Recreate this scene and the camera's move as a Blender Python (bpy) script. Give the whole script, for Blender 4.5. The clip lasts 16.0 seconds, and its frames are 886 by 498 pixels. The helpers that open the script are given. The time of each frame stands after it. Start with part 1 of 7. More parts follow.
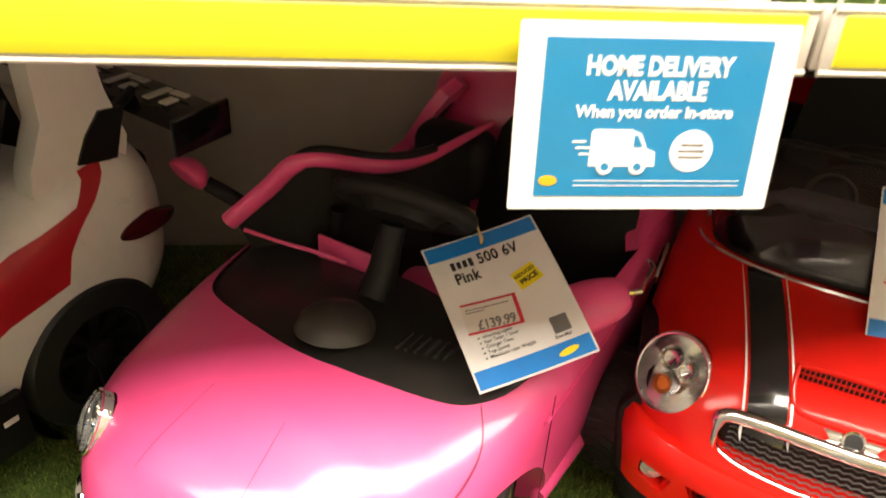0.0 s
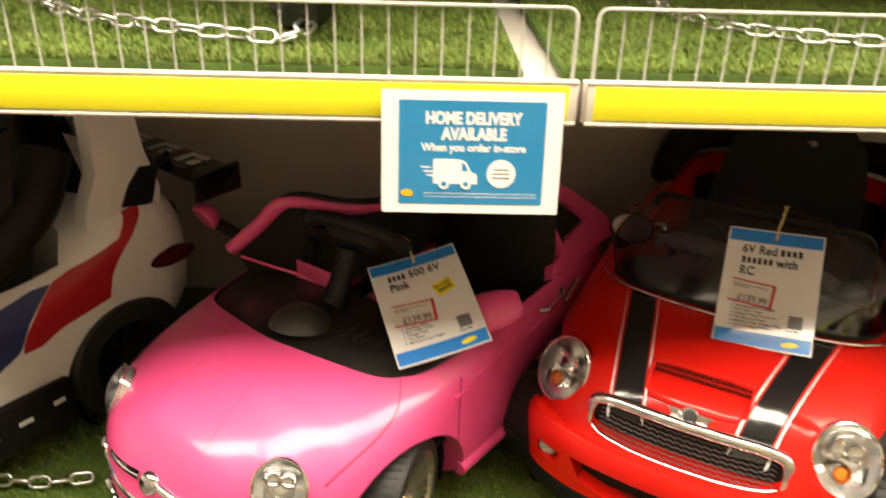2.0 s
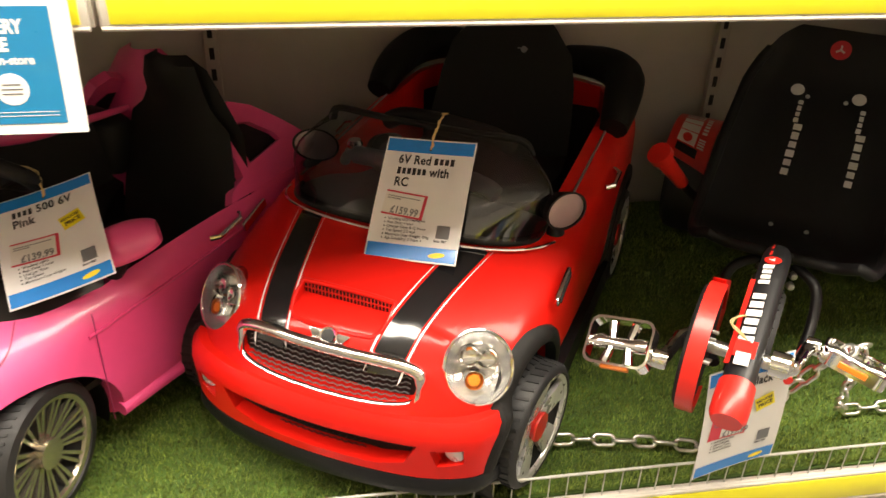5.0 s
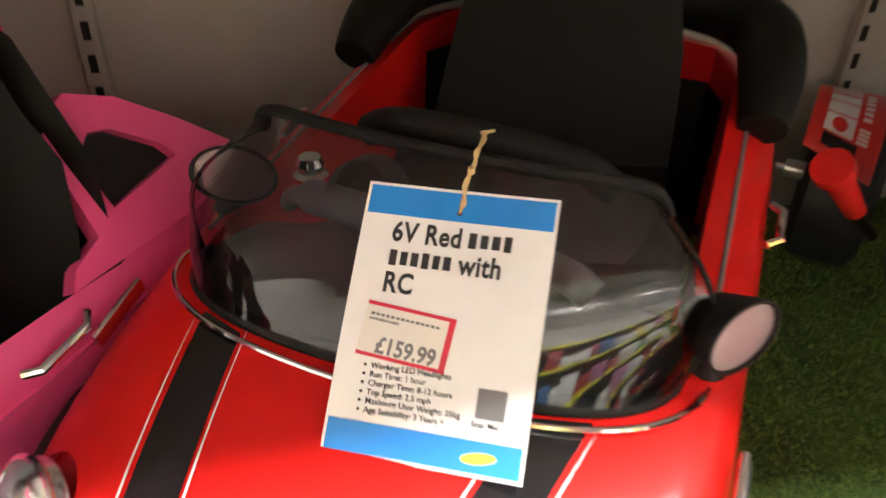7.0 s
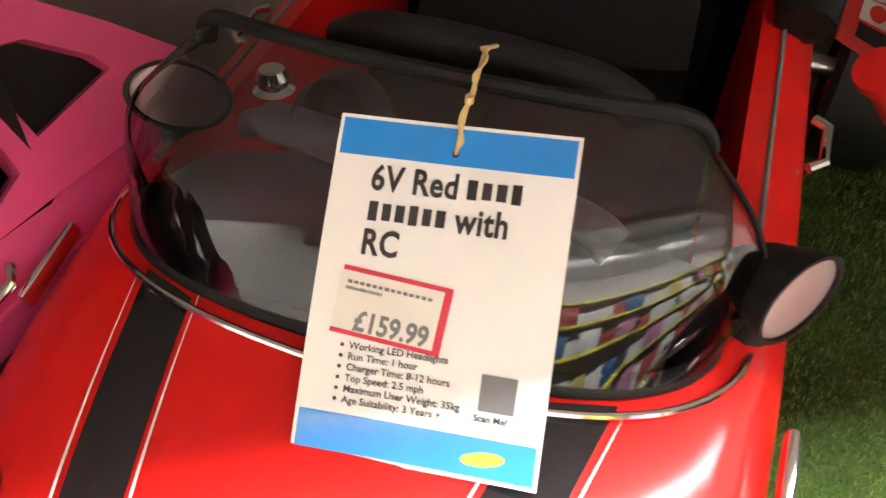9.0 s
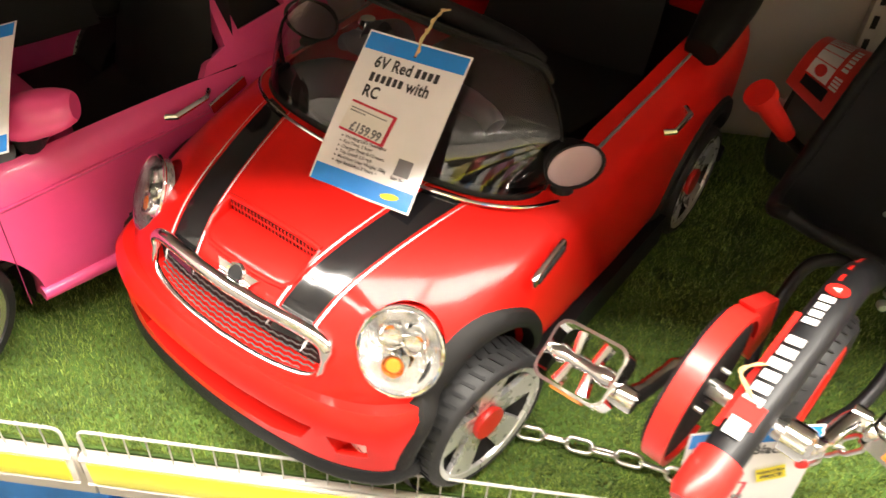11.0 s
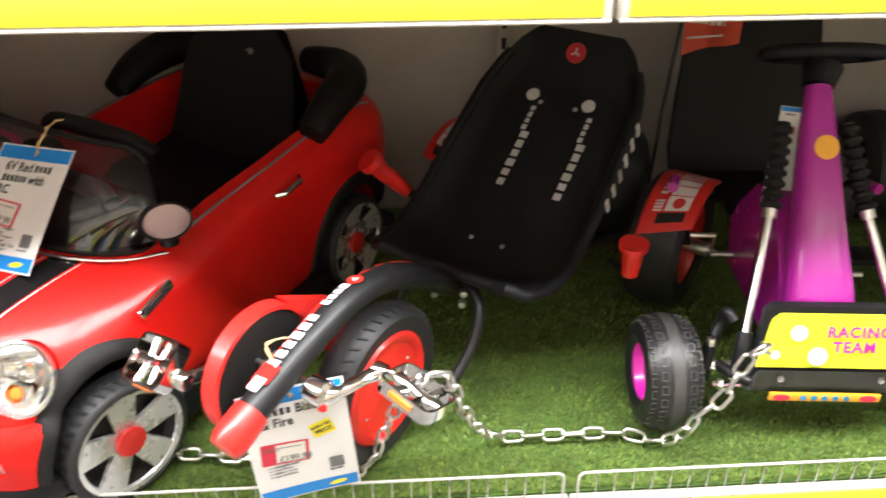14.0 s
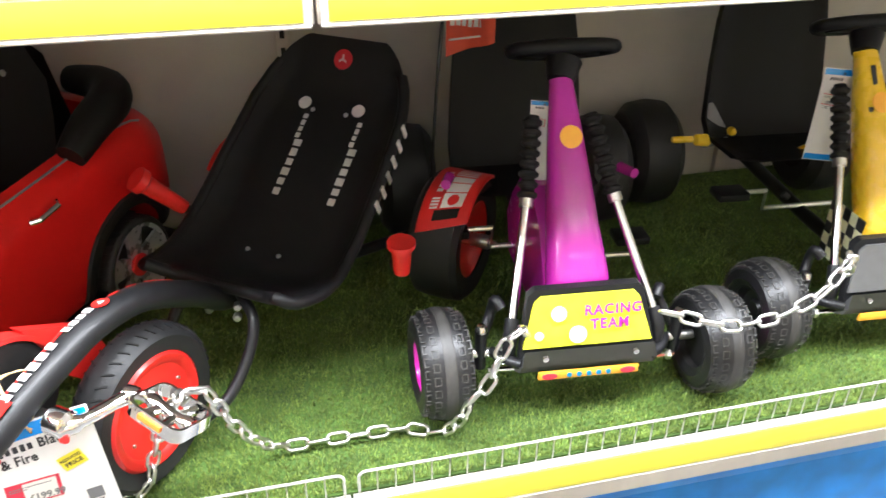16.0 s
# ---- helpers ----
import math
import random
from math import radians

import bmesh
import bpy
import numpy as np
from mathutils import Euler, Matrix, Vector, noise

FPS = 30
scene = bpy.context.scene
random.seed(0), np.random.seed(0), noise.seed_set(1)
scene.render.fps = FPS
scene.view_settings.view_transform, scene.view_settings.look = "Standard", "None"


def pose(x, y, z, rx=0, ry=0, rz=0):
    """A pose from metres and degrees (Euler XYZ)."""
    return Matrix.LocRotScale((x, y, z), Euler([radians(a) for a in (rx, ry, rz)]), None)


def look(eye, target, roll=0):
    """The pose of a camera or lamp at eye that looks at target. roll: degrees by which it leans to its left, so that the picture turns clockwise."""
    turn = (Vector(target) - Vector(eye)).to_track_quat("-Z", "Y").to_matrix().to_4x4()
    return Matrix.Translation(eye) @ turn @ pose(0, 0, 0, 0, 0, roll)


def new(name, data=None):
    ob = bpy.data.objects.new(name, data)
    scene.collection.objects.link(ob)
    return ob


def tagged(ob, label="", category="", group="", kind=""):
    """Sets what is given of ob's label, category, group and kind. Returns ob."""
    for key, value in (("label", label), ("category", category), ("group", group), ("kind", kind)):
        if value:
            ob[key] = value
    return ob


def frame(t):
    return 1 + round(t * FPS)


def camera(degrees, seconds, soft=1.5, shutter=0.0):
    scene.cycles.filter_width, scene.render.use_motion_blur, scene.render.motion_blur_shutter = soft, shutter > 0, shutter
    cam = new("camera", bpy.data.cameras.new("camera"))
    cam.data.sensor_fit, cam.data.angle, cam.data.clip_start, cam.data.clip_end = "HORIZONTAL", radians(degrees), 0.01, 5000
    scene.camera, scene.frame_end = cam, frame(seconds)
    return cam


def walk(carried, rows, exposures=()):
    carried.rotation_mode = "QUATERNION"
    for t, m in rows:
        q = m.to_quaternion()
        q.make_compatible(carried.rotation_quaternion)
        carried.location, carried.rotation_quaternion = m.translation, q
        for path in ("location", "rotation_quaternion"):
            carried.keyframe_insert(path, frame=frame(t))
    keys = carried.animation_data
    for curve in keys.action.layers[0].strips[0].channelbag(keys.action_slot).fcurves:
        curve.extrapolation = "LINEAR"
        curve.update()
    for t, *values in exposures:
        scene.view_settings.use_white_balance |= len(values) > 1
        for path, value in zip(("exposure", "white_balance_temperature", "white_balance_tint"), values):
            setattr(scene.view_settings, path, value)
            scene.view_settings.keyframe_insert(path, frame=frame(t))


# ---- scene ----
cam = camera(57.5, 16.0, shutter=0.5)
PATH = [
    (0, (-0.346, -0.579, 1.459), (-0.153, 1.093, 0.38), 3.3),
    (0.5, (-0.301, -0.667, 1.5), (-0.197, 1.088, 0.548), 3.3),
    (1, (-0.284, -0.768, 1.526), (-0.258, 1.044, 0.679), 3.1),
    (1.5, (-0.251, -0.878, 1.519), (-0.253, 0.941, 0.687), 2.6),
    (2, (-0.187, -0.927, 1.535), (-0.129, 0.866, 0.652), 1.8),
    (2.5, (-0.085, -0.943, 1.537), (-0.01, 0.784, 0.532), 2.0),
    (3, (0.029, -0.969, 1.534), (0.088, 0.74, 0.498), 3.2),
    (3.5, (0.113, -0.985, 1.535), (0.202, 0.739, 0.525), 2.8),
    (3.9, (0.148, -0.99, 1.529), (0.308, 0.747, 0.55), 2.5),
    (4, (0.157, -0.989, 1.526), (0.335, 0.742, 0.54), 1.9),
    (4.2, (0.173, -0.993, 1.518), (0.399, 0.732, 0.531), 1.8),
    (6.3, (0.292, -0.529, 1.438), (0.611, 1.106, 0.332), 1.8),
    (6.5, (0.297, -0.45, 1.407), (0.618, 1.186, 0.303), 1.5),
    (7, (0.297, -0.226, 1.301), (0.611, 1.371, 0.139), 2.0),
    (7.5, (0.296, -0.069, 1.232), (0.595, 1.435, -0.052), 1.9),
    (8, (0.295, -0.032, 1.214), (0.604, 1.377, -0.171), 1.7),
    (8.5, (0.296, -0.053, 1.224), (0.608, 1.33, -0.186), 1.9),
    (9, (0.315, -0.104, 1.262), (0.639, 1.307, -0.118), 2.3),
    (9.5, (0.322, -0.187, 1.301), (0.594, 1.227, -0.087), 2.3),
    (10, (0.336, -0.371, 1.377), (0.522, 1.066, -0.001), 6.1),
    (10.2, (0.356, -0.439, 1.409), (0.485, 1.001, 0.027), 6.3),
    (12.3, (0.753, -0.795, 1.497), (0.493, 0.802, 0.322), 1.9),
    (12.5, (0.765, -0.828, 1.505), (0.499, 0.786, 0.354), 1.2),
    (13, (0.818, -0.915, 1.519), (0.616, 0.72, 0.386), -0.2),
    (13.5, (0.893, -0.941, 1.521), (0.878, 0.729, 0.421), 0.1),
    (14, (0.992, -0.937, 1.519), (1.091, 0.762, 0.469), -0.1),
    (14.5, (1.071, -0.938, 1.509), (1.247, 0.765, 0.475), 0.0),
    (15, (1.125, -0.948, 1.517), (1.386, 0.738, 0.474), 0.0),
    (15.5, (1.151, -0.963, 1.517), (1.488, 0.708, 0.471), 0.4),
    (16, (1.165, -0.977, 1.519), (1.581, 0.687, 0.489), 0.6),
]
EXPOSURES = [(0, 0.2, 6900, 10), (0.4, -0.08, 7200, 10), (1.5, -0.18, 7300, 10), (3.5, -0.2, 7100, 10), (4.2, -0.16, 7100, 10), (6.3, 0.85, 6000, 10), (7, 1.45, 5700, 10),
             (7.5, 1.68, 5600, 10), (8.5, 1.65, 5600, 10), (9.5, 1.5, 5800, 10), (10.2, 1.2, 6300, 10), (12.3, 0.55, 6400, 10), (13.5, 0.6, 6000, 10), (14.5, 0.82, 5500, 10), (16, 1.05, 5350, 10)]
walk(cam, [(t, look(eye, target, roll)) for t, eye, target, roll in PATH], EXPOSURES)

# world, lamps and exposure
world = bpy.data.worlds.new("shop_air")
scene.world = world
world.use_nodes = True
world.node_tree.nodes["Background"].inputs[0].default_value = (1.0, 0.93, 0.84, 1)
world.node_tree.nodes["Background"].inputs[1].default_value = 0.004


def area(name, at, target, sx, sy, watts, colour):
    lamp = bpy.data.lights.new(name, "AREA")
    lamp.shape, lamp.size, lamp.size_y, lamp.energy, lamp.color = "RECTANGLE", sx, sy, watts, colour
    ob = new(name, lamp)
    ob.matrix_world = look(at, target)
    return ob


WARM = (1.0, 0.915, 0.80)
LAMP_Y, LAMP_Z = -0.48, 2.86
FILL_LAMP_Y = -2.1
for lx in (-1.9, 0.1, 2.1, 4.1):
    area("strip_and_fill_glow", (lx, LAMP_Y, LAMP_Z - 0.02), (lx, LAMP_Y + 0.001, 0), 1.9, 0.56, 88, WARM)
    # second row is added fill: aimed away, it brightens the stock and bounces back
    area("strip_and_fill_glow", (lx, FILL_LAMP_Y, LAMP_Z - 0.05), (lx, FILL_LAMP_Y - 1.6, LAMP_Z - 1.2), 1.5, 0.30, 50, WARM)


# materials
def mat(name, colour, rough=0.5, metal=0.0, vary=0.12, scale=40.0, bump=0.0, bscale=400.0, coat=0.0, spec=0.5, trans=0.0, dirt=0.0, rvary=0.1, aniso=(1, 1, 1)):
    m = bpy.data.materials.new(name)
    m.use_nodes = True
    n, l = m.node_tree.nodes, m.node_tree.links
    b = n["Principled BSDF"]
    tc = n.new("ShaderNodeTexCoord")
    mp = n.new("ShaderNodeMapping")
    mp.inputs["Scale"].default_value = aniso
    l.new(tc.outputs["Object"], mp.inputs[0])
    nz = n.new("ShaderNodeTexNoise")
    nz.inputs["Scale"].default_value, nz.inputs["Detail"].default_value = scale, 5
    l.new(mp.outputs[0], nz.inputs["Vector"])
    big = n.new("ShaderNodeTexNoise")
    big.inputs["Scale"].default_value, big.inputs["Detail"].default_value = scale / 9, 3
    l.new(mp.outputs[0], big.inputs["Vector"])
    add = n.new("ShaderNodeMath")
    add.operation = "ADD"
    l.new(nz.outputs["Fac"], add.inputs[0])
    l.new(big.outputs["Fac"], add.inputs[1])
    ramp = n.new("ShaderNodeMapRange")
    ramp.inputs[1].default_value, ramp.inputs[2].default_value = 0.7, 1.3
    ramp.inputs[3].default_value, ramp.inputs[4].default_value = 1 - vary, 1 + vary * 0.6
    l.new(add.outputs[0], ramp.inputs[0])
    mul = n.new("ShaderNodeVectorMath")
    mul.operation = "SCALE"
    mul.inputs[0].default_value = colour
    l.new(ramp.outputs[0], mul.inputs["Scale"])
    l.new(mul.outputs[0], b.inputs["Base Color"])
    rr = n.new("ShaderNodeMapRange")
    rr.inputs[1].default_value, rr.inputs[2].default_value = 0.7, 1.3
    rr.inputs[3].default_value, rr.inputs[4].default_value = max(0.0, rough * (1 - rvary)), min(1.0, rough * (1 + rvary))
    l.new(add.outputs[0], rr.inputs[0])
    l.new(rr.outputs[0], b.inputs["Roughness"])
    b.inputs["Metallic"].default_value = metal
    b.inputs["Specular IOR Level"].default_value = spec
    b.inputs["Coat Weight"].default_value = coat
    b.inputs["Coat Roughness"].default_value = 0.04
    b.inputs["Transmission Weight"].default_value = trans
    if bump:
        fine = n.new("ShaderNodeTexNoise")
        fine.inputs["Scale"].default_value, fine.inputs["Detail"].default_value = bscale, 4
        l.new(mp.outputs[0], fine.inputs["Vector"])
        bp = n.new("ShaderNodeBump")
        bp.inputs["Strength"].default_value, bp.inputs["Distance"].default_value = bump, 0.002
        l.new(fine.outputs["Fac"], bp.inputs["Height"])
        l.new(bp.outputs[0], b.inputs["Normal"])
    return m


def glass(name, colour, rough=0.02, ior=1.45, clear=0.0):
    """Tinted plastic sheet: clear is the share of light that passes straight through."""
    m = mat(name, colour, rough, trans=1.0, vary=0.02)
    n, l = m.node_tree.nodes, m.node_tree.links
    b = n["Principled BSDF"]
    b.inputs["IOR"].default_value = ior
    if clear:
        t = n.new("ShaderNodeBsdfTransparent")
        t.inputs[0].default_value = (*colour, 1)
        g = n.new("ShaderNodeBsdfGlossy")
        g.inputs["Roughness"].default_value = rough
        fr = n.new("ShaderNodeFresnel")
        fr.inputs[0].default_value = ior
        mx = n.new("ShaderNodeMixShader")
        l.new(fr.outputs[0], mx.inputs[0])
        l.new(t.outputs[0], mx.inputs[1])
        l.new(g.outputs[0], mx.inputs[2])
        l.new(mx.outputs[0], n["Material Output"].inputs[0])
    return m


RED = mat("red_car_paint", (0.62, 0.010, 0.006), 0.42, vary=0.03, coat=0.42, spec=0.12, rvary=0.05)
PINK = mat("pink_car_paint", (0.77, 0.070, 0.240), 0.45, vary=0.04, coat=0.6, spec=0.6, rvary=0.05)
for paint in (RED, PINK):
    paint.node_tree.nodes["Principled BSDF"].inputs["Coat Roughness"].default_value = 0.13
MAGENTA = mat("magenta_gloss_plastic", (0.42, 0.02, 0.32), 0.25, vary=0.06, coat=0.6)
WHITE = mat("white_gloss_plastic", (0.72, 0.70, 0.68), 0.3, vary=0.05, coat=0.4)
BLUE_DARK = mat("dark_blue_decal", (0.012, 0.03, 0.10), 0.35, vary=0.08)
BLUE_LIGHT = mat("light_blue_decal", (0.03, 0.25, 0.62), 0.35, vary=0.06)
RED_DECAL = mat("red_decal", (0.40, 0.012, 0.02), 0.35, vary=0.06)
BOWL = mat("silvered_bowl", (0.90, 0.90, 0.89), 0.13, metal=0.88, vary=0.12, scale=90, bump=0.9, bscale=70)
BLACK = mat("black_plastic", (0.008, 0.008, 0.0088), 0.45, vary=0.2, bump=0.25, bscale=900, spec=0.25)
BLACK_MATT = mat("black_matt_plastic", (0.009, 0.0085, 0.008), 0.6, vary=0.2, bump=0.4, bscale=700, spec=0.3)
BLACK_GLOSS = mat("black_gloss_paint", (0.008, 0.008, 0.009), 0.15, vary=0.1, coat=0.7)
RUBBER = mat("black_rubber", (0.012, 0.012, 0.0125), 0.55, vary=0.25, bump=0.3, bscale=400)
RUBBER_GREY = mat("worn_grey_rubber", (0.06, 0.06, 0.062), 0.6, vary=0.3, bump=0.4, bscale=300)
CHROME = mat("chrome", (0.82, 0.81, 0.79), 0.09, metal=1.0, vary=0.06)
STEEL = mat("zinc_plated_steel", (0.74, 0.73, 0.71), 0.3, metal=1.0, vary=0.25, scale=120)
SILVER = mat("silver_painted_plastic", (0.66, 0.66, 0.66), 0.28, metal=0.6, vary=0.1)
GOLDISH = mat("champagne_chrome", (0.55, 0.50, 0.40), 0.2, metal=0.9, vary=0.1)
DARK_METAL = mat("dark_painted_steel", (0.009, 0.009, 0.010), 0.42, vary=0.2, coat=0.08, spec=0.35)
WIRE = mat("white_coated_wire", (0.48, 0.48, 0.44), 0.4, vary=0.1)
SHELF_WHITE = mat("cream_powder_coat", (0.62, 0.58, 0.52), 0.5, vary=0.08, bump=0.15, bscale=500)
WALL = mat("beige_back_panel", (0.46, 0.42, 0.375), 0.6, vary=0.08, scale=12, bump=0.1, bscale=300)
YELLOW_RAIL = mat("yellow_price_strip", (0.86, 0.80, 0.03), 0.35, vary=0.05, scale=6, coat=0.2, aniso=(0.3, 1, 1))
RED_PLASTIC = mat("red_plastic", (0.62, 0.018, 0.012), 0.35, vary=0.08, coat=0.2)
ORANGE = mat("orange_lens", (0.75, 0.20, 0.02), 0.3, vary=0.1)
YELLOW = mat("yellow_gloss_plastic", (0.80, 0.52, 0.01), 0.28, vary=0.05, coat=0.4)
LIME = mat("lime_plastic", (0.42, 0.72, 0.02), 0.35)
PAPER = mat("white_laminated_paper", (0.78, 0.77, 0.76), 0.4, vary=0.03, coat=0.7)
CARD = mat("off_white_label", (0.70, 0.67, 0.62), 0.4, vary=0.05)
INK = mat("black_ink", (0.02, 0.02, 0.022), 0.35, vary=0.1, coat=0.3)
INK_GREY = mat("grey_ink", (0.16, 0.16, 0.165), 0.35, vary=0.1, coat=0.3)
TAG_BLUE = mat("tag_blue_print", (0.018, 0.23, 0.68), 0.25, vary=0.06, coat=0.5)
TAG_RED = mat("tag_red_print", (0.60, 0.03, 0.06), 0.3, vary=0.06)
TAG_YELLOW = mat("tag_yellow_print", (0.85, 0.72, 0.02), 0.3, vary=0.06)
SIGN_BLUE = mat("sign_teal_print", (0.010, 0.20, 0.42), 0.3, vary=0.04, coat=0.3)
STRING = mat("elastic_string", (0.55, 0.40, 0.18), 0.7, vary=0.2, scale=200)
MIRROR = mat("mirror_plastic", (0.46, 0.35, 0.36), 0.42, metal=0.45, vary=0.05)
SEATM = mat("black_textured_seat", (0.006, 0.0057, 0.0053), 0.55, vary=0.2, bump=0.2, bscale=700, spec=0.22)
SMOKE = glass("smoked_windscreen", (0.62, 0.62, 0.64), 0.03, 1.8, clear=1.0)
LENS = glass("clear_lens", (0.95, 0.95, 0.95), 0.02, 1.45, clear=1.0)
DASH_GREY = mat("dark_grey_dashboard", (0.025, 0.024, 0.025), 0.38, vary=0.12)
GREY_PLASTIC = mat("grey_plastic", (0.20, 0.20, 0.205), 0.4, vary=0.1)
HONEYCOMB = mat("grey_grille_mesh", (0.09, 0.09, 0.092), 0.35, vary=0.1)
BOX_BLUE = mat("blue_printed_card", (0.02, 0.20, 0.62), 0.4, vary=0.35, scale=14)
FLOOR = mat("grey_shop_floor", (0.14, 0.136, 0.13), 0.35, vary=0.15, scale=8)
CEIL = mat("white_ceiling_tile", (0.70, 0.69, 0.66), 0.8, vary=0.05, bump=0.3, bscale=200)


def grass_material(name):
    m = mat(name, (0.158, 0.222, 0.040), 0.5, vary=0.45, scale=75, spec=0.3)
    n, l = m.node_tree.nodes, m.node_tree.links
    info = n.new("ShaderNodeNewGeometry")
    hue = n.new("ShaderNodeHueSaturation")
    mr = n.new("ShaderNodeMapRange")
    mr.inputs[3].default_value, mr.inputs[4].default_value = 0.6, 1.5
    l.new(info.outputs["Random Per Island"], mr.inputs[0])
    l.new(mr.outputs[0], hue.inputs["Value"])
    b = n["Principled BSDF"]
    src = b.inputs["Base Color"].links[0].from_socket
    l.new(src, hue.inputs["Color"])
    l.new(hue.outputs[0], b.inputs["Base Color"])
    return m


GRASS = grass_material("artificial_grass_blades")
GRASS_BASE = mat("artificial_grass_base", (0.07, 0.135, 0.018), 0.8, vary=0.5, scale=160, bump=0.8, bscale=600)


# mesh helpers
def part(name, bm, material, parent, label="", smooth=True):
    me = bpy.data.meshes.new(name)
    bmesh.ops.recalc_face_normals(bm, faces=bm.faces[:])
    bm.to_mesh(me)
    bm.free()
    if smooth:
        me.polygons.foreach_set("use_smooth", [True] * len(me.polygons))
        me.set_sharp_from_angle(angle=radians(38))
    me.materials.append(material)
    ob = new(name, me)
    if parent is not None:
        ob.parent = parent
    if label:
        ob["label"] = label
    return ob


def thing(name, label, category, at=(0, 0, 0), rz=0.0, group="", kind="", m=None):
    ob = new(name)
    ob.empty_display_size = 0.05
    ob.matrix_basis = m if m is not None else pose(*at, 0, 0, rz)
    return tagged(ob, label, category, group, kind)


def box(bm, cx, cy, cz, sx, sy, sz, bevel=0.0, m=None, seg=2):
    r = bmesh.ops.create_cube(bm, size=1)
    vs = r["verts"]
    for v in vs:
        v.co = Vector((cx + v.co.x * sx, cy + v.co.y * sy, cz + v.co.z * sz))
    if bevel:
        es = list({e for v in vs for e in v.link_edges})
        out = bmesh.ops.bevel(bm, geom=es, offset=bevel, segments=seg, affect="EDGES", profile=0.5)
        vs = list(set(out["verts"]) | {v for v in vs if v.is_valid})
    if m is not None:
        bmesh.ops.transform(bm, matrix=m, verts=[v for v in vs if v.is_valid])
    return bm


def boxed(*a, **k):
    return box(bmesh.new(), *a, **k)


def tube(bm, pts, r, n=10, closed=False, flat=1.0):
    """A round bar along pts. r: one radius or one for each point."""
    pts = [Vector(p) for p in pts]
    rs = r if isinstance(r, (list, tuple)) else [r] * len(pts)
    rings, up = [], None
    for i, p in enumerate(pts):
        a = pts[i - 1] if (i or closed) else p
        b = pts[(i + 1) % len(pts)] if (i + 1 < len(pts) or closed) else p
        d = (b - a).normalized()
        if up is None:
            up = d.orthogonal().normalized()
        up = (up - d * up.dot(d)).normalized()
        side = d.cross(up)
        rings.append([bm.verts.new(p + (up * math.cos(2 * math.pi * k / n) + side * math.sin(2 * math.pi * k / n) * flat) * rs[i]) for k in range(n)])
    m = len(rings)
    for i in range(m if closed else m - 1):
        A, B = rings[i], rings[(i + 1) % m]
        for k in range(n):
            bm.faces.new((A[k], A[(k + 1) % n], B[(k + 1) % n], B[k]))
    if not closed:
        bm.faces.new(rings[0][::-1])
        bm.faces.new(rings[-1])
    return bm


def tubed(pts, r, n=10, **k):
    return tube(bmesh.new(), pts, r, n, **k)


def curve3(pts, steps=8, closed=False):
    """Points on a smooth curve through pts."""
    P = [Vector(p) for p in pts]
    out, n = [], len(P)
    for i in range(n if closed else n - 1):
        g = (lambda j: P[j % n]) if closed else (lambda j: P[min(max(j, 0), n - 1)])
        p0, p1, p2, p3 = g(i - 1), g(i), g(i + 1), g(i + 2)
        for k in range(steps):
            t = k / steps
            out.append(0.5 * ((2 * p1) + (p2 - p0) * t + (2 * p0 - 5 * p1 + 4 * p2 - p3) * t * t + (3 * p1 - p0 - 3 * p2 + p3) * t ** 3))
    if not closed:
        out.append(P[-1])
    return out


def lathe(bm, prof, n=32, m=None):
    """prof: (radius, height along x); turned about the x axis."""
    rings = []
    for r, h in prof:
        rings.append([bm.verts.new((h, r * math.cos(2 * math.pi * k / n), r * math.sin(2 * math.pi * k / n))) for k in range(n)] if r > 1e-6 else [bm.verts.new((h, 0, 0))])
    for A, B in zip(rings, rings[1:]):
        for k in range(n):
            k2 = (k + 1) % n
            if len(A) > 1 and len(B) > 1:
                bm.faces.new((A[k], A[k2], B[k2], B[k]))
            elif len(A) > 1:
                bm.faces.new((A[k], A[k2], B[0]))
            elif len(B) > 1:
                bm.faces.new((A[0], B[k2], B[k]))
    if m is not None:
        bmesh.ops.transform(bm, matrix=m, verts=[v for ring in rings for v in ring])
    return bm


def lathed(prof, n=32, m=None):
    return lathe(bmesh.new(), prof, n, m)


def spline(xs, ys, x):
    """Smooth monotone table look-up."""
    xs, ys, x = np.asarray(xs, float), np.asarray(ys, float), np.asarray(x, float)
    d = np.diff(ys) / np.diff(xs)
    s = np.zeros(len(xs))
    s[0], s[-1] = d[0], d[-1]
    for i in range(1, len(xs) - 1):
        s[i] = 0 if d[i - 1] * d[i] <= 0 else 2 * d[i - 1] * d[i] / (d[i - 1] + d[i])
    i = np.clip(np.searchsorted(xs, x) - 1, 0, len(xs) - 2)
    h = xs[i + 1] - xs[i]
    t = np.clip((x - xs[i]) / h, 0, 1)
    return (2 * t ** 3 - 3 * t ** 2 + 1) * ys[i] + (t ** 3 - 2 * t ** 2 + t) * h * s[i] + (-2 * t ** 3 + 3 * t ** 2) * ys[i + 1] + (t ** 3 - t ** 2) * h * s[i + 1]


def skin(bm, rows, closed=True, caps=True):
    """A skin over rows of points; closed joins each row's end to its start."""
    R = [[bm.verts.new(p) for p in row] for row in rows]
    n = len(R[0])
    for A, B in zip(R, R[1:]):
        for k in range(n if closed else n - 1):
            bm.faces.new((A[k], A[(k + 1) % n], B[(k + 1) % n], B[k]))
    if caps and closed:
        bm.faces.new(R[0][::-1])
        bm.faces.new(R[-1])
    return bm


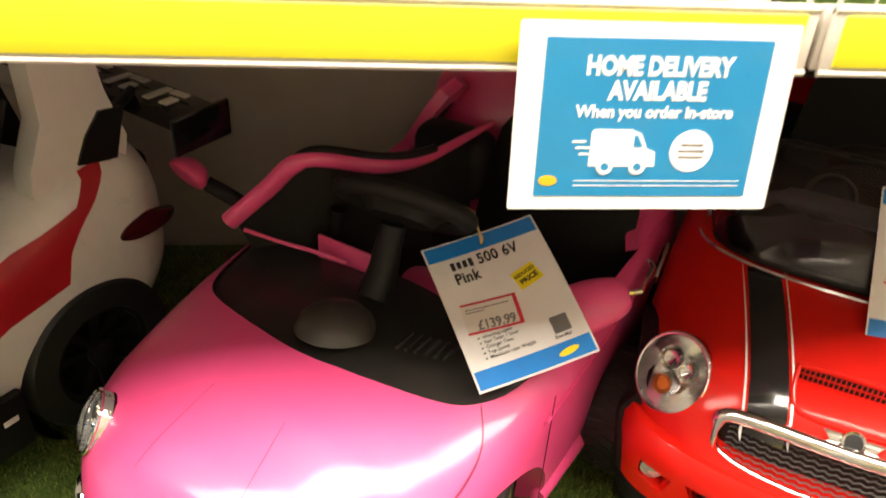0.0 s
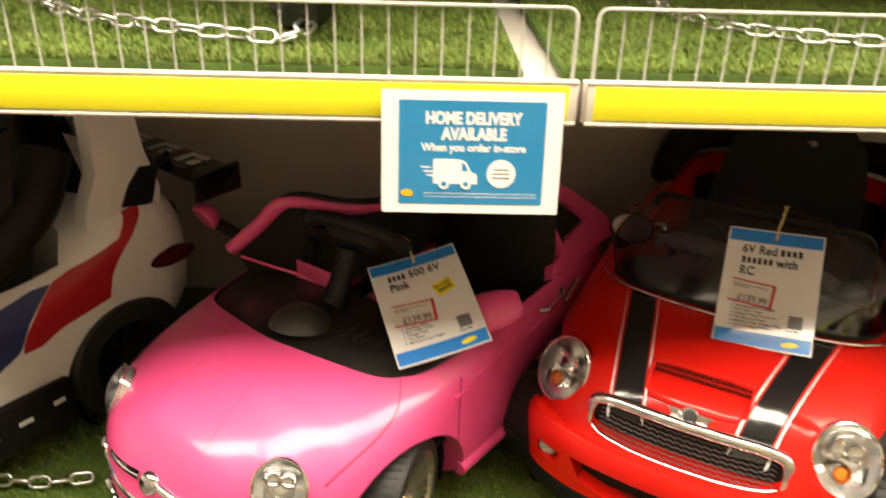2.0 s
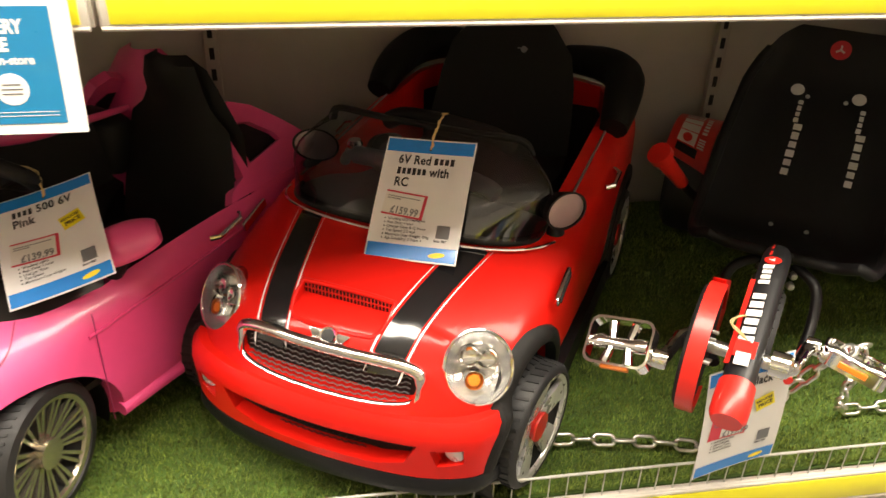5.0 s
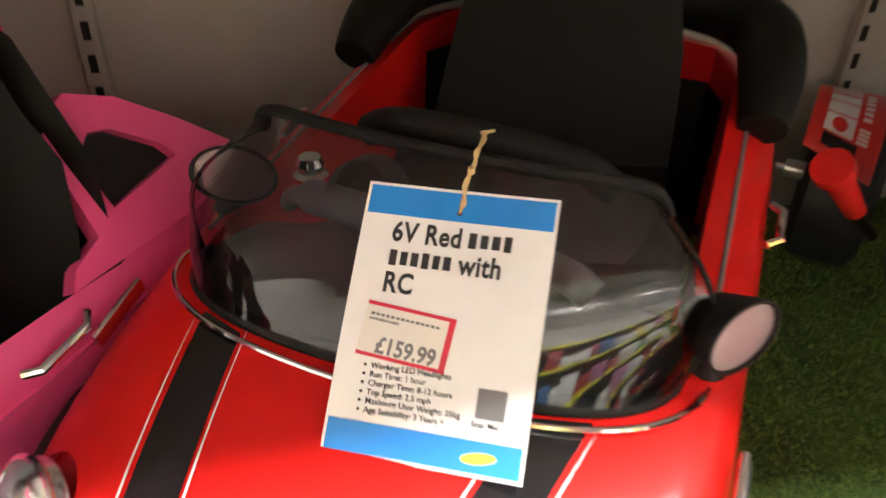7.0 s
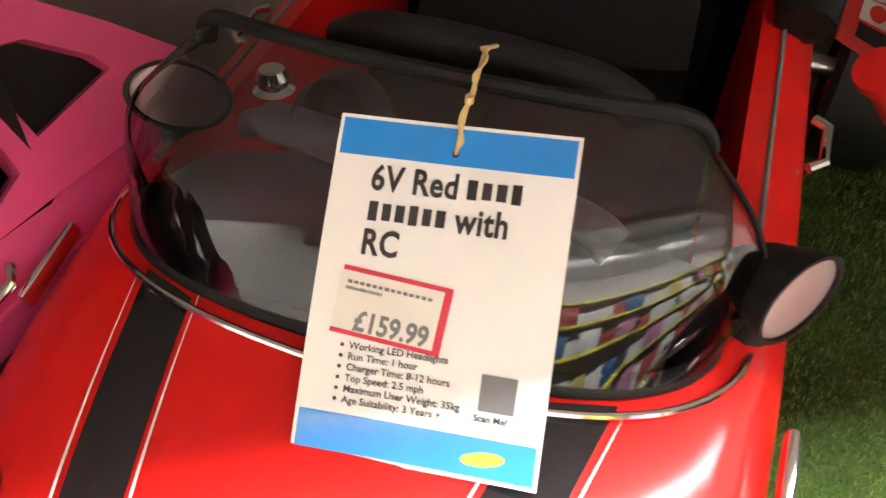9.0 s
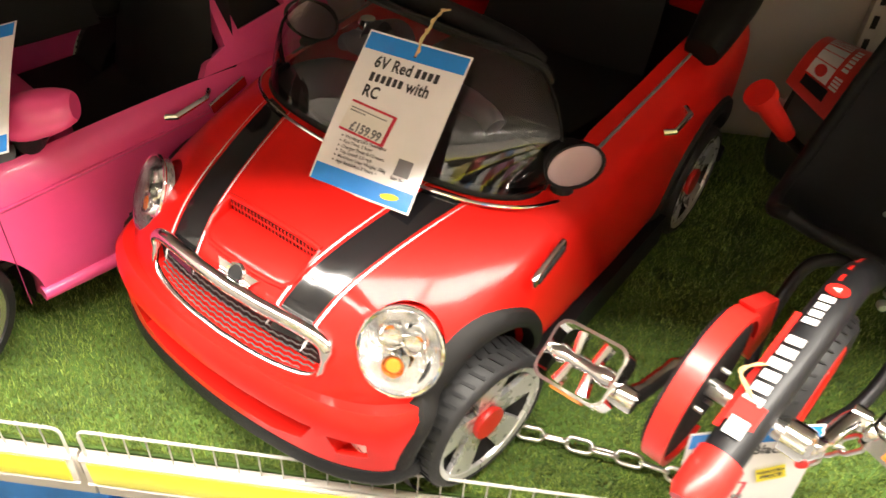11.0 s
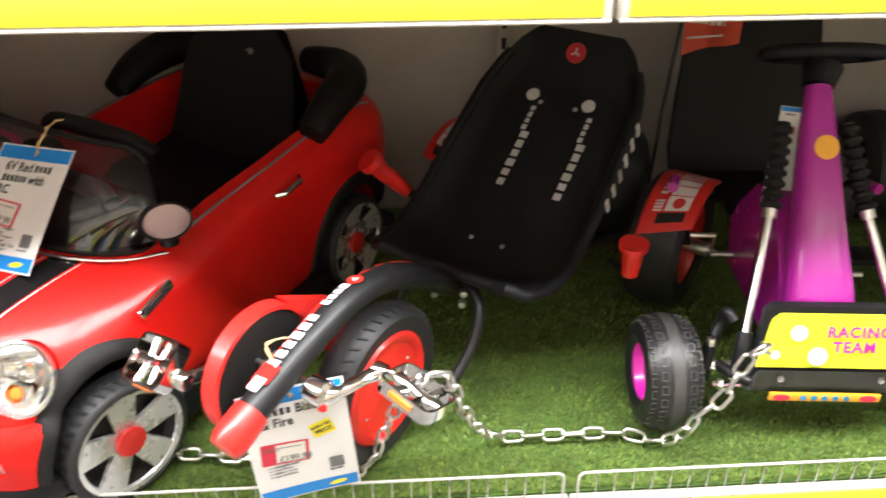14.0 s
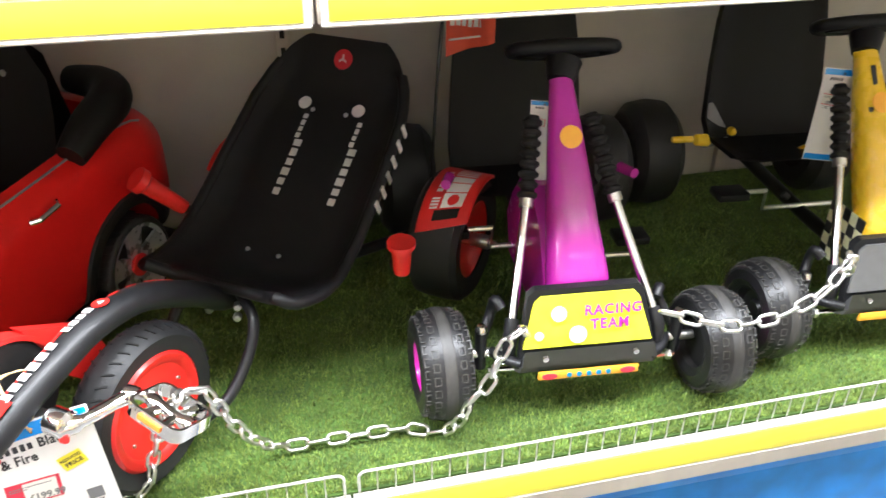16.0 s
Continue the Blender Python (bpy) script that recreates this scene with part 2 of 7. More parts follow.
def slab(bm, loop, depth):
    """A plate: loop of points, pushed along depth."""
    d = Vector(depth)
    a = [bm.verts.new(Vector(p)) for p in loop]
    b = [bm.verts.new(Vector(p) + d) for p in loop]
    n = len(a)
    bm.faces.new(a)
    bm.faces.new(b[::-1])
    for k in range(n):
        bm.faces.new((a[k], b[k], b[(k + 1) % n], a[(k + 1) % n]))
    return bm


def soften(bm, offset, seg=2, angle=30):
    es = [e for e in bm.edges if len(e.link_faces) == 2 and e.calc_face_angle(0) > radians(angle)]
    bmesh.ops.bevel(bm, geom=es, offset=offset, segments=seg, affect="EDGES", profile=0.5)
    return bm


def rounded(w, h, r, n=6):
    """Loop of a rounded rectangle round the origin."""
    out = []
    for sx, sy, a in ((1, 1, 0), (-1, 1, 90), (-1, -1, 180), (1, -1, 270)):
        for k in range(n + 1):
            t = radians(a + 90 * k / n)
            out.append((sx * (w / 2 - r) + r * math.cos(t), sy * (h / 2 - r) + r * math.sin(t)))
    return out


def cut(ob, cutters):
    """Takes the cutters' volumes out of ob's mesh for good."""
    for bm in cutters:
        me = bpy.data.meshes.new("cutter")
        bmesh.ops.recalc_face_normals(bm, faces=bm.faces[:])
        bm.to_mesh(me)
        bm.free()
        c = new("cutter", me)
        c.matrix_world = Matrix()
        keep_parent, keep = ob.parent, ob.matrix_basis.copy()
        ob.parent, ob.matrix_basis = None, Matrix()
        mod = ob.modifiers.new("cut", "BOOLEAN")
        mod.operation, mod.object, mod.solver = "DIFFERENCE", c, "EXACT"
        bpy.context.view_layer.update()
        dg = bpy.context.evaluated_depsgraph_get()
        res = bpy.data.meshes.new_from_object(ob.evaluated_get(dg))
        ob.modifiers.clear()
        old = ob.data
        ob.data = res
        bpy.data.meshes.remove(old)
        bpy.data.objects.remove(c)
        ob.parent, ob.matrix_basis = keep_parent, keep
    ob.data.polygons.foreach_set("use_smooth", [True] * len(ob.data.polygons))
    ob.data.set_sharp_from_angle(angle=radians(35))
    return ob


def text_bm(body, size, depth=0.0004, align="LEFT", m=None, shear=0.0, bold=0.0, spacing=1.0):
    cu = bpy.data.curves.new("text", "FONT")
    cu.body, cu.size, cu.extrude, cu.align_x, cu.align_y, cu.shear, cu.offset = body, size, depth, align, "CENTER", shear, bold
    cu.space_character = spacing
    cu.resolution_u = 3
    ob = bpy.data.objects.new("text", cu)
    scene.collection.objects.link(ob)
    bpy.context.view_layer.update()
    me = bpy.data.meshes.new_from_object(ob.evaluated_get(bpy.context.evaluated_depsgraph_get()))
    bpy.data.objects.remove(ob)
    bpy.data.curves.remove(cu)
    bm = bmesh.new()
    bm.from_mesh(me)
    bpy.data.meshes.remove(me)
    if m is not None:
        bm.transform(m)
    return bm


def body_skin(ys, tables, power, n=40, step=0.012):
    """A closed car body. ys: stations front to back; tables: half width, bottom, top and shoulder height at each; power: how square the section is."""
    Y = np.unique(np.concatenate([np.arange(ys[0], ys[-1], step), np.array(ys), [ys[0] + 0.003, ys[0] + 0.006]]))
    W, B, T = (spline(ys, tables[k], Y) for k in ("w", "b", "t"))
    P = spline(ys, power, Y)
    crown = spline(ys, tables["c"], Y)
    rows = []
    for y, w, b, t, p, c in zip(Y, W, B, T, P, crown):
        row = []
        mid, h = (t + b) / 2, (t - b) / 2
        for k in range(n):
            a = 2 * math.pi * (k + 0.5) / n - math.pi / 2
            ca, sa = math.cos(a), math.sin(a)
            x = w * math.copysign(abs(ca) ** (2 / p), ca)
            z = mid + h * math.copysign(abs(sa) ** (2 / p), sa)
            if sa > 0:
                z += c * (1 - (x / max(w, 1e-4)) ** 2) - c * 0.5
            row.append((x, y, z))
        rows.append(row)
    return skin(bmesh.new(), rows)


# the shelving
GZ = 0.49          # top of the lower grass
UZ = 1.307          # top of the upper grass
DEPTH, LEFT, RIGHT = 0.985, -2.5, 5.0
JOINTS = (-2.5, -1.25, 0.0, 1.25, 2.5, 3.75, 5.0)

ground = tagged(part("floor", boxed(1.2, -0.9, -0.03, 9.5, 5.2, 0.06), FLOOR, None), "grey hard shop floor in front of the shelving", "floor", kind="structure")
ceiling = tagged(part("ceiling", boxed(1.2, -0.9, 3.05, 9.5, 5.2, 0.06), CEIL, None), "pale ceiling over the shop aisle", "ceiling", kind="structure")
wall = tagged(part("wall_back", boxed(1.25, DEPTH + 0.02, 1.2, 7.6, 0.04, 2.4), WALL, None), "beige metal back panel of the shelving", "wall", kind="structure")
for x in JOINTS:
    up = thing("upright", "beige slotted steel upright on the back panel", "upright", (x, DEPTH - 0.012, 0), kind="structure", group="uprights of the shelving")
    part("post", boxed(0, 0, 1.2, 0.03, 0.020, 2.4, 0.002), WALL, up)
    bm = bmesh.new()
    for k in range(24):
        box(bm, 0, -0.0105, 0.62 + k * 0.05, 0.011, 0.003, 0.027)
    part("slots", bm, BLACK_MATT, up, "row of dark slots", smooth=False)
side_l = tagged(part("wall_left", boxed(-3.5, -0.9, 1.5, 0.05, 5.2, 3.1), WALL, None), "plain wall at the end of the aisle", "wall", kind="structure")
side_r = tagged(part("wall_right", boxed(5.9, -0.9, 1.5, 0.05, 5.2, 3.1), WALL, None), "plain wall at the end of the aisle", "wall", kind="structure")
far = tagged(part("wall_far", boxed(1.2, -3.45, 1.5, 9.5, 0.05, 3.1), WALL, None), "plain wall behind the aisle", "wall", kind="structure")


def fence_panel(x0, x1, y, z, h):
    f = thing("wire_fence", "white wire guard panel along the shelf edge", "wire guard", ((x0 + x1) / 2, y, z), group="wire guards")
    w, r = (x1 - x0) / 2, 0.012
    arc = [(-w, 0, 0), (-w, 0, h - r)] + [(-w + r - r * math.cos(radians(a)), 0, h - r + r * math.sin(radians(a))) for a in (30, 60, 90)]
    arc += [(w - r + r * math.sin(radians(a)), 0, h - r + r * math.cos(radians(a))) for a in (0, 30, 60, 90)] + [(w, 0, 0)]
    part("rim", tubed(arc, 0.0024, 8), WIRE, f)
    n = round(2 * w / 0.0305)
    bar = None
    for k in range(1, n):
        x = -w + 2 * w * k / n
        if bar is None:
            bar = part("bar", tubed([(0, 0, 0), (0, 0, h)], 0.0012, 6), WIRE, f)
            bar.location = (x, 0.003, 0)
        else:
            o = new("bar", bar.data)
            o.parent, o.location = f, (x, 0.003, 0)
    return f


def deck(name, label, z, fy, top_h, tall):
    """One bay-wide shelf after another: deck, price rail and wire guard."""
    for x0, x1 in zip(JOINTS, JOINTS[1:]):
        s = thing(name, label, "shelf", ((x0 + x1) / 2, fy, z), group=name)
        w = x1 - x0
        part("deck", boxed(0, 0.495 - fy / 2, -0.035, w - 0.004, 0.96 - fy, 0.03, 0.002), SHELF_WHITE, s)
        part("lip", boxed(0, 0.010, -0.034, w - 0.004, 0.012, 0.05, 0.002), SHELF_WHITE, s)
        rail = part("price_rail", boxed(0, 0, -0.0075 - tall / 2, w - 0.012, 0.006, tall, 0.0015), SHELF_WHITE, s, "cream price rail")
        strip = part("price_strip", boxed(0, -0.0035, -0.0075 - tall / 2, w - 0.030, 0.003, tall - 0.012, 0.001), YELLOW_RAIL, rail, "bright yellow paper strip")
        cap = part("rail_top", tubed([(-w / 2 + 0.006, -0.001, -0.009), (w / 2 - 0.006, -0.001, -0.009)], 0.0035, 8), SHELF_WHITE, rail)
        bot = part("rail_foot", tubed([(-w / 2 + 0.006, -0.002, -0.0065 - tall), (w / 2 - 0.006, -0.002, -0.0065 - tall)], 0.003, 8), SHELF_WHITE, rail)
        fence_panel(x0 + 0.012, x1 - 0.012, fy + 0.006, z - 0.012, top_h)


deck("upper_shelf", "cream steel shelf with a yellow price strip, covered in artificial grass", UZ, 0.0, 0.086, 0.052)
deck("lower_shelf", "cream steel shelf with a yellow price strip, covered in artificial grass", GZ, -0.048, 0.060, 0.062)
for x0, x1 in zip(JOINTS, JOINTS[1:]):
    sk = tagged(part("plinth", boxed((x0 + x1) / 2, -0.028, GZ - 0.0985, x1 - x0 - 0.003, 0.012, 0.055, 0.002), SHELF_WHITE, None), "pale grey kick panel under the lower shelf", "plinth", kind="structure")
    bx = thing("printed_box", "bright blue printed carton under the lower shelf", "box", ((x0 + x1) / 2, 0.215, 0.0), group="cartons under the shelf")
    part("carton", boxed(0, 0, 0.16, x1 - x0 - 0.02, 0.44, 0.305, 0.004), BOX_BLUE, bx)
    part("lid", boxed(0, 0, 0.333, x1 - x0 - 0.016, 0.444, 0.040, 0.003), BOX_BLUE, bx, "blue printed lid")


def turf(name, x0, x1, y0, y1, z, count, seed):
    """Artificial grass: a soft base sheet with many small bent blades."""
    rng = np.random.default_rng(seed)
    base = part(name, boxed((x0 + x1) / 2, (y0 + y1) / 2, z - 0.010, x1 - x0, y1 - y0, 0.012), GRASS_BASE, None, smooth=False)
    tagged(base, "green artificial grass mat laid on the shelf", "artificial grass", kind="structure")
    px, py = rng.uniform(x0 + 0.004, x1 - 0.004, count), y0 + 0.004 + (y1 - y0 - 0.008) * rng.random(count) ** 1.35
    a, ln = rng.uniform(0, 2 * np.pi, count), rng.uniform(0.005, 0.0105, count)
    lean, wd = rng.uniform(0.3, 1.1, count), rng.uniform(0.00055, 0.00095, count)
    dx, dy = np.cos(a), np.sin(a)
    V = np.zeros((count, 5, 3))
    for j, (s, up, k) in enumerate(((-1, 0, 1), (1, 0, 1), (-1, 0.6, 0.8), (1, 0.6, 0.8), (0, 1, 0))):
        out = lean * ln * up ** 1.6 * 0.8
        V[:, j, 0] = px - dy * wd * s * k + dx * out
        V[:, j, 1] = py + dx * wd * s * k + dy * out
        V[:, j, 2] = z - 0.0035 + ln * up * (1.15 - 0.45 * lean)
    idx = np.arange(count)[:, None] * 5
    quads, tris = (idx + np.array([0, 1, 3, 2])).tolist(), (idx + np.array([2, 3, 4])).tolist()
    me = bpy.data.meshes.new("grass_blades")
    me.from_pydata(V.reshape(-1, 3).tolist(), [], quads + tris)
    me.materials.append(GRASS)
    ob = new("grass_blades", me)
    ob.parent = base
    ob["kind"] = "stuff"
    return base


# unseen shelf, added to keep lamp light off the back of the upper grass
top = thing("shading_shelf", "unseen plain cream shelf added above to shade the upper grass", "shelf", (1.25, 0.46, 2.10))
part("deck", boxed(0, 0, 0, 7.4, 1.02, 0.04, 0.003), SHELF_WHITE, top)
GRASS_N = 1.0
turf("lower_grass", -1.249, 3.749, -0.030, DEPTH - 0.03, GZ - 0.004, int(380000 * GRASS_N), 7)
seed = 1
for x0, x1 in zip(JOINTS[1:5], JOINTS[2:6]):
    seed += 1
    turf("upper_grass", x0 + (0.001 if x0 else -0.020), x1 - (0.068 if x1 == 0 else 0.001), 0.018, DEPTH - 0.03, UZ + 0.002, int((60000 if x0 < 1 else 2000) * GRASS_N), seed + 50)


from mathutils.bvhtree import BVHTree


def tree_of(ob):
    return BVHTree.FromPolygons([v.co.copy() for v in ob.data.vertices], [tuple(p.vertices) for p in ob.data.polygons])


def drape(tree, rows, way, lift, back=1.0, thick=0.0):
    """A sheet laid on a body: rows of points thrown along way onto it."""
    bm, way = bmesh.new(), Vector(way).normalized()
    R = []
    for row in rows:
        line = []
        for p in row:
            hit, nor, _, _ = tree.ray_cast(Vector(p) - way * back, way)
            if hit is None:
                hit, nor, _, _ = tree.find_nearest(Vector(p))
            if nor.dot(way) > 0:
                nor = -nor
            line.append(bm.verts.new(hit + nor * lift))
        R.append(line)
    for A, B in zip(R, R[1:]):
        for k in range(len(A) - 1):
            bm.faces.new((A[k], A[k + 1], B[k + 1], B[k]))
    return bm


def grid(p00, p01, p10, p11, n, m):
    """n x m points between four corners."""
    p00, p01, p10, p11 = (Vector(p) for p in (p00, p01, p10, p11))
    return [[(p00.lerp(p10, i / n)).lerp(p01.lerp(p11, i / n), j / m) for j in range(m + 1)] for i in range(n + 1)]


def road_wheel(parent, at, radius, width, rim_r, rim_mat, spokes, spoke_w, hub_mat, side=1, twin=False, turn=0.0, treads=0):
    """A toy car wheel; the outer face looks along side * x."""
    m = Matrix.Translation(at) @ pose(0, 0, 0, turn, 0, 0 if side > 0 else 180)
    w = new("wheel")
    w.parent, w.matrix_basis = parent, m
    me = lathed([(rim_r * 0.96, -width / 2), (radius * 0.93, -width / 2), (radius, -width * 0.36), (radius, width * 0.36), (radius * 0.95, width * 0.47), (rim_r * 1.03, width / 2), (rim_r * 0.98, width * 0.42), (rim_r * 0.96, -width / 2)], 48)
    tread = bmesh.new()
    for k in range(treads):
        a = 2 * math.pi * k / treads
        for s in (-0.2, 0.2):
            box(tread, 0, 0, 0, width * 0.34, 0.0045, 0.003, m=pose(0, 0, 0, math.degrees(a) + (3 if s > 0 else 0), 0, 0) @ pose(width * s, 0, radius * 1.0, 0, 0, 14 if s > 0 else -14))
    part("tyre", me, RUBBER, w)
    if treads:
        part("tread", tread, RUBBER, w)["kind"] = "stuff"
    else:
        tread.free()
    part("rim", lathed([(0.0, width * 0.12), (rim_r * 0.80, width * 0.10), (rim_r * 0.93, width * 0.34), (rim_r * 0.99, width * 0.46), (rim_r * 0.99, width * 0.38), (rim_r * 0.9, width * 0.02), (0, width * 0.02)], 40), BLACK_MATT if spokes else rim_mat, w)
    if spokes:
        lp = [(width * 0.26, -spoke_w * 0.36, rim_r * 0.16), (width * 0.26, spoke_w * 0.36, rim_r * 0.16), (width * 0.42, spoke_w * 0.55, rim_r * 0.93), (width * 0.42, -spoke_w * 0.55, rim_r * 0.93)]
        first = None
        for k in range(spokes):
            for da in ((-5, 5) if twin else (0,)):
                if first is None:
                    first = part("spoke", soften(slab(bmesh.new(), lp, (-0.008, 0, 0)), 0.0016, 1), rim_mat, w)
                    o = first
                else:
                    o = new("spoke", first.data)
                    o.parent = w
                o.matrix_basis = pose(0, 0, 0, 360 * k / spokes + da, 0, 0)
        part("rim_ring", lathed([(rim_r * 0.90, width * 0.36), (rim_r * 0.92, width * 0.44), (rim_r * 1.0, width * 0.47), (rim_r * 1.01, width * 0.40)], 40), rim_mat, w)
    part("hub_cap", lathed([(rim_r * 0.22, width * 0.2), (rim_r * 0.28, width * 0.38), (rim_r * 0.27, width * 0.43), (rim_r * 0.2, width * 0.44), (0, width * 0.44)], 24), hub_mat, w)
    return w


def lamp_hole(at, rx, rz, yaw, pitch):
    """The hollow that a headlamp sits in."""
    return lathed([(0, -0.035), (0.985, -0.035), (0.985, 0.06), (0, 0.06)], 36, Matrix.Translation(at) @ pose(0, 0, 0, pitch, 0, yaw) @ Matrix.Diagonal((rx, 1, rz, 1)) @ pose(0, 0, 0, 0, 0, -90))


def headlamp(parent, at, rx, rz, yaw, pitch, orange=True):
    """An oval lamp: bowl, bulbs, clear lens and rim, looking along -y before it is turned."""
    h = new("headlight")
    h.parent, h.matrix_basis = parent, Matrix.Translation(at) @ pose(0, 0, 0, pitch, 0, yaw)
    h["label"] = "clear round headlight with chrome bowl"
    turn_y = pose(0, 0, 0, 0, 0, -90) @ Matrix.Diagonal((1, 1, 1, 1))
    sc = Matrix.Diagonal((rx, 1, rz, 1))
    bowl = lathed([(0.0, -0.028), (0.45, -0.024), (0.8, -0.010), (0.97, 0.004), (1.0, 0.002), (0.98, -0.012), (0.0, -0.034)], 36, sc @ turn_y)
    part("bowl", bowl, BOWL, h)
    bm = bmesh.new()
    for dx, dz, r in ((-0.25, 0.3, 0.33), (0.3, 0.22, 0.30)):
        lathe(bm, [(r * rz, -0.02), (r * rz, -0.002), (r * rz * 0.85, 0.002), (r * rz * 0.7, -0.006), (0, -0.012)], 20, Matrix.Translation((dx * rx, 0, dz * rz)) @ turn_y)
    part("bulb", bm, CHROME, h)
    if orange:
        part("indicator_ring", lathed([(0.30 * rz, -0.02), (0.29 * rz, -0.003), (0.25 * rz, 0.001), (0.22 * rz, -0.004), (0.19 * rz, -0.012)], 20, Matrix.Translation((-0.12 * rx, 0, -0.36 * rz)) @ turn_y), CHROME, h)
        part("indicator", lathed([(0.20 * rz, -0.02), (0.20 * rz, -0.006), (0.15 * rz, -0.001), (0, 0.0)], 16, Matrix.Translation((-0.12 * rx, 0, -0.36 * rz)) @ turn_y), ORANGE, h, "orange indicator lens")
    part("lens", lathed([(0.0, 0.016), (0.4, 0.0145), (0.75, 0.010), (0.97, 0.002)], 36, sc @ turn_y), LENS, h).visible_shadow = False
    part("rim", tubed([(rx * math.cos(a), -0.002, rz * math.sin(a)) for a in np.linspace(0, 2 * math.pi, 40)[:-1]], 0.0028, 8, closed=True), CHROME, h)
    return h


def red_car():
    car = thing("toy_car", "glossy red ride-on toy car with black bonnet stripes and open top", "ride-on car", (0.253, 0.0965, GZ), -30.7)
    ys = [-0.108, -0.100, -0.080, -0.045, 0.0, 0.08, 0.17, 0.30, 0.50, 0.70, 0.86, 0.96, 1.0]
    tb = dict(w=[0.07, 0.125, 0.185, 0.232, 0.264, 0.283, 0.288, 0.290, 0.290, 0.290, 0.284, 0.25, 0.18],
              b=[0.13, 0.105, 0.085, 0.075, 0.07, 0.07, 0.07, 0.07, 0.07, 0.075, 0.085, 0.11, 0.16],
              t=[0.18, 0.205, 0.225, 0.272, 0.302, 0.328, 0.347, 0.365, 0.378, 0.395, 0.405, 0.385, 0.33],
              c=[0.0, 0.0, 0.012, 0.03, 0.034, 0.034, 0.03, 0.02, 0.01, 0.01, 0.01, 0.01, 0.0])
    body = part("body", body_skin(ys, tb, [2.6, 2.8, 3.0, 3.0, 3.2, 3.6, 4.2, 5, 6, 6, 5, 4, 3], 64), RED, car)
    solid = tree_of(body)
    hole = bmesh.new()
    def base(u):
        x = 0.232 * math.sin(u * 1.42) / math.sin(1.42)
        return Vector((x, 0.161 + 0.104 * abs(u) ** 2.4, 0.368 - 0.022 * abs(u) ** 2))
    loop = [(-0.232, 0.30)] + [(base(u).x * 0.985, base(u).y + 0.003) for u in np.linspace(-1, 1, 25)] + [(0.232, 0.30), (0.222, 0.40), (0.222, 0.80), (0.19, 0.88), (-0.19, 0.88), (-0.222, 0.80), (-0.222, 0.40)]
    slab(hole, [(x, y, 0.15) for x, y in loop], (0, 0, 0.5))
    grille = bmesh.new()
    slab(grille, [(x, -0.3, z) for x, z in [(0.146 * math.copysign(abs(math.cos(a)) ** 0.55, math.cos(a)), 0.243 + 0.030 * math.copysign(abs(math.sin(a)) ** 0.42, math.sin(a))) for a in np.linspace(0, 2 * math.pi, 33)[:-1]]], (0, 0.255, 0))
    intake = bmesh.new()
    slab(intake, [(x, -0.3, z) for x, z in [(-0.165, 0.175), (0.165, 0.175), (0.145, 0.135), (0.10, 0.115), (-0.10, 0.115), (-0.145, 0.135)]], (0, 0.235, 0))
    fogs = [slab(bmesh.new(), [(s * x, -0.3, z) for x, z in [(0.185, 0.165), (0.235, 0.165), (0.235, 0.135), (0.195, 0.13)]], (0, 0.245, 0)) for s in (-1, 1)]
    def arch_hole(s, y):
        r, squash = (0.146, 0.83) if y < 0.2 else (0.136, 1.0)
        return lathed([(0, -0.075), (r, -0.075), (r, 0.1), (0, 0.1)], 40, Matrix.Translation((s * 0.27, y, 0.10)) @ pose(0, 0, 0, 0, 0, 0 if s > 0 else 180) @ Matrix.Diagonal((1, squash, 1, 1)))
    arches = [arch_hole(s, y) for s in (-1, 1) for y in (0.088, 0.76)]
    lamps = [lamp_hole((s * 0.220, -0.006, 0.266), 0.050, 0.055, s * 26, -28) for s in (-1, 1)]
    cut(body, [hole, grille, intake, *fogs, *arches, *lamps])
    inside = part("cockpit", boxed(0, 0.55, 0.158, 0.43, 0.64, 0.012), BLACK_MATT, car, "black cockpit floor")
    # skirt and arch trims
    ring = []
    for y in np.linspace(-0.112, 0.94, 60):
        w = float(spline(ys, tb["w"], y)) + 0.004
        ring.append((w, y))
    for s in (1, -1):
        part("sill", skin(bmesh.new(), [[(s * (w + 0.003), y, 0.102), (s * (w + 0.004), y, 0.045), (s * (w - 0.03), y, 0.034), (s * (w - 0.03), y, 0.102)] for w, y in ring if 0.20 < y < 0.645]), BLACK, car)
    nose = curve3([(-0.276, 0.0, 0), (-0.266, -0.035, 0), (-0.235, -0.072, 0), (-0.15, -0.103, 0), (0, -0.116, 0), (0.15, -0.103, 0), (0.235, -0.072, 0), (0.266, -0.035, 0), (0.276, 0.0, 0)], 6)
    path = [(p.x, p.y) for p in nose]
    cover = part("bumper_cover", skin(bmesh.new(), [[(x * 0.97, y + 0.012, 0.208), (x * 0.995, y + 0.002, 0.196), (x, y - 0.001, 0.178), (x * 0.995, y + 0.001, 0.15), (x * 0.985, y + 0.004, 0.106), (x * 0.9, y + 0.035, 0.100), (x * 0.9, y + 0.035, 0.208)] for x, y in path]), RED, car)
    low = slab(bmesh.new(), [(x, -0.3, z) for x, z in [(-0.165, 0.172), (0.165, 0.172), (0.145, 0.135), (0.10, 0.122), (-0.10, 0.122), (-0.145, 0.135)]], (0, 0.225, 0))
    outer = tree_of(cover)
    cut(cover, [low, arch_hole(-1, 0.088), arch_hole(1, 0.088)] + [slab(bmesh.new(), [(s * x, -0.3, z) for x, z in [(0.182, 0.165), (0.228, 0.165), (0.228, 0.138), (0.192, 0.132)]], (0, 0.268, 0)) for s in (-1, 1)])
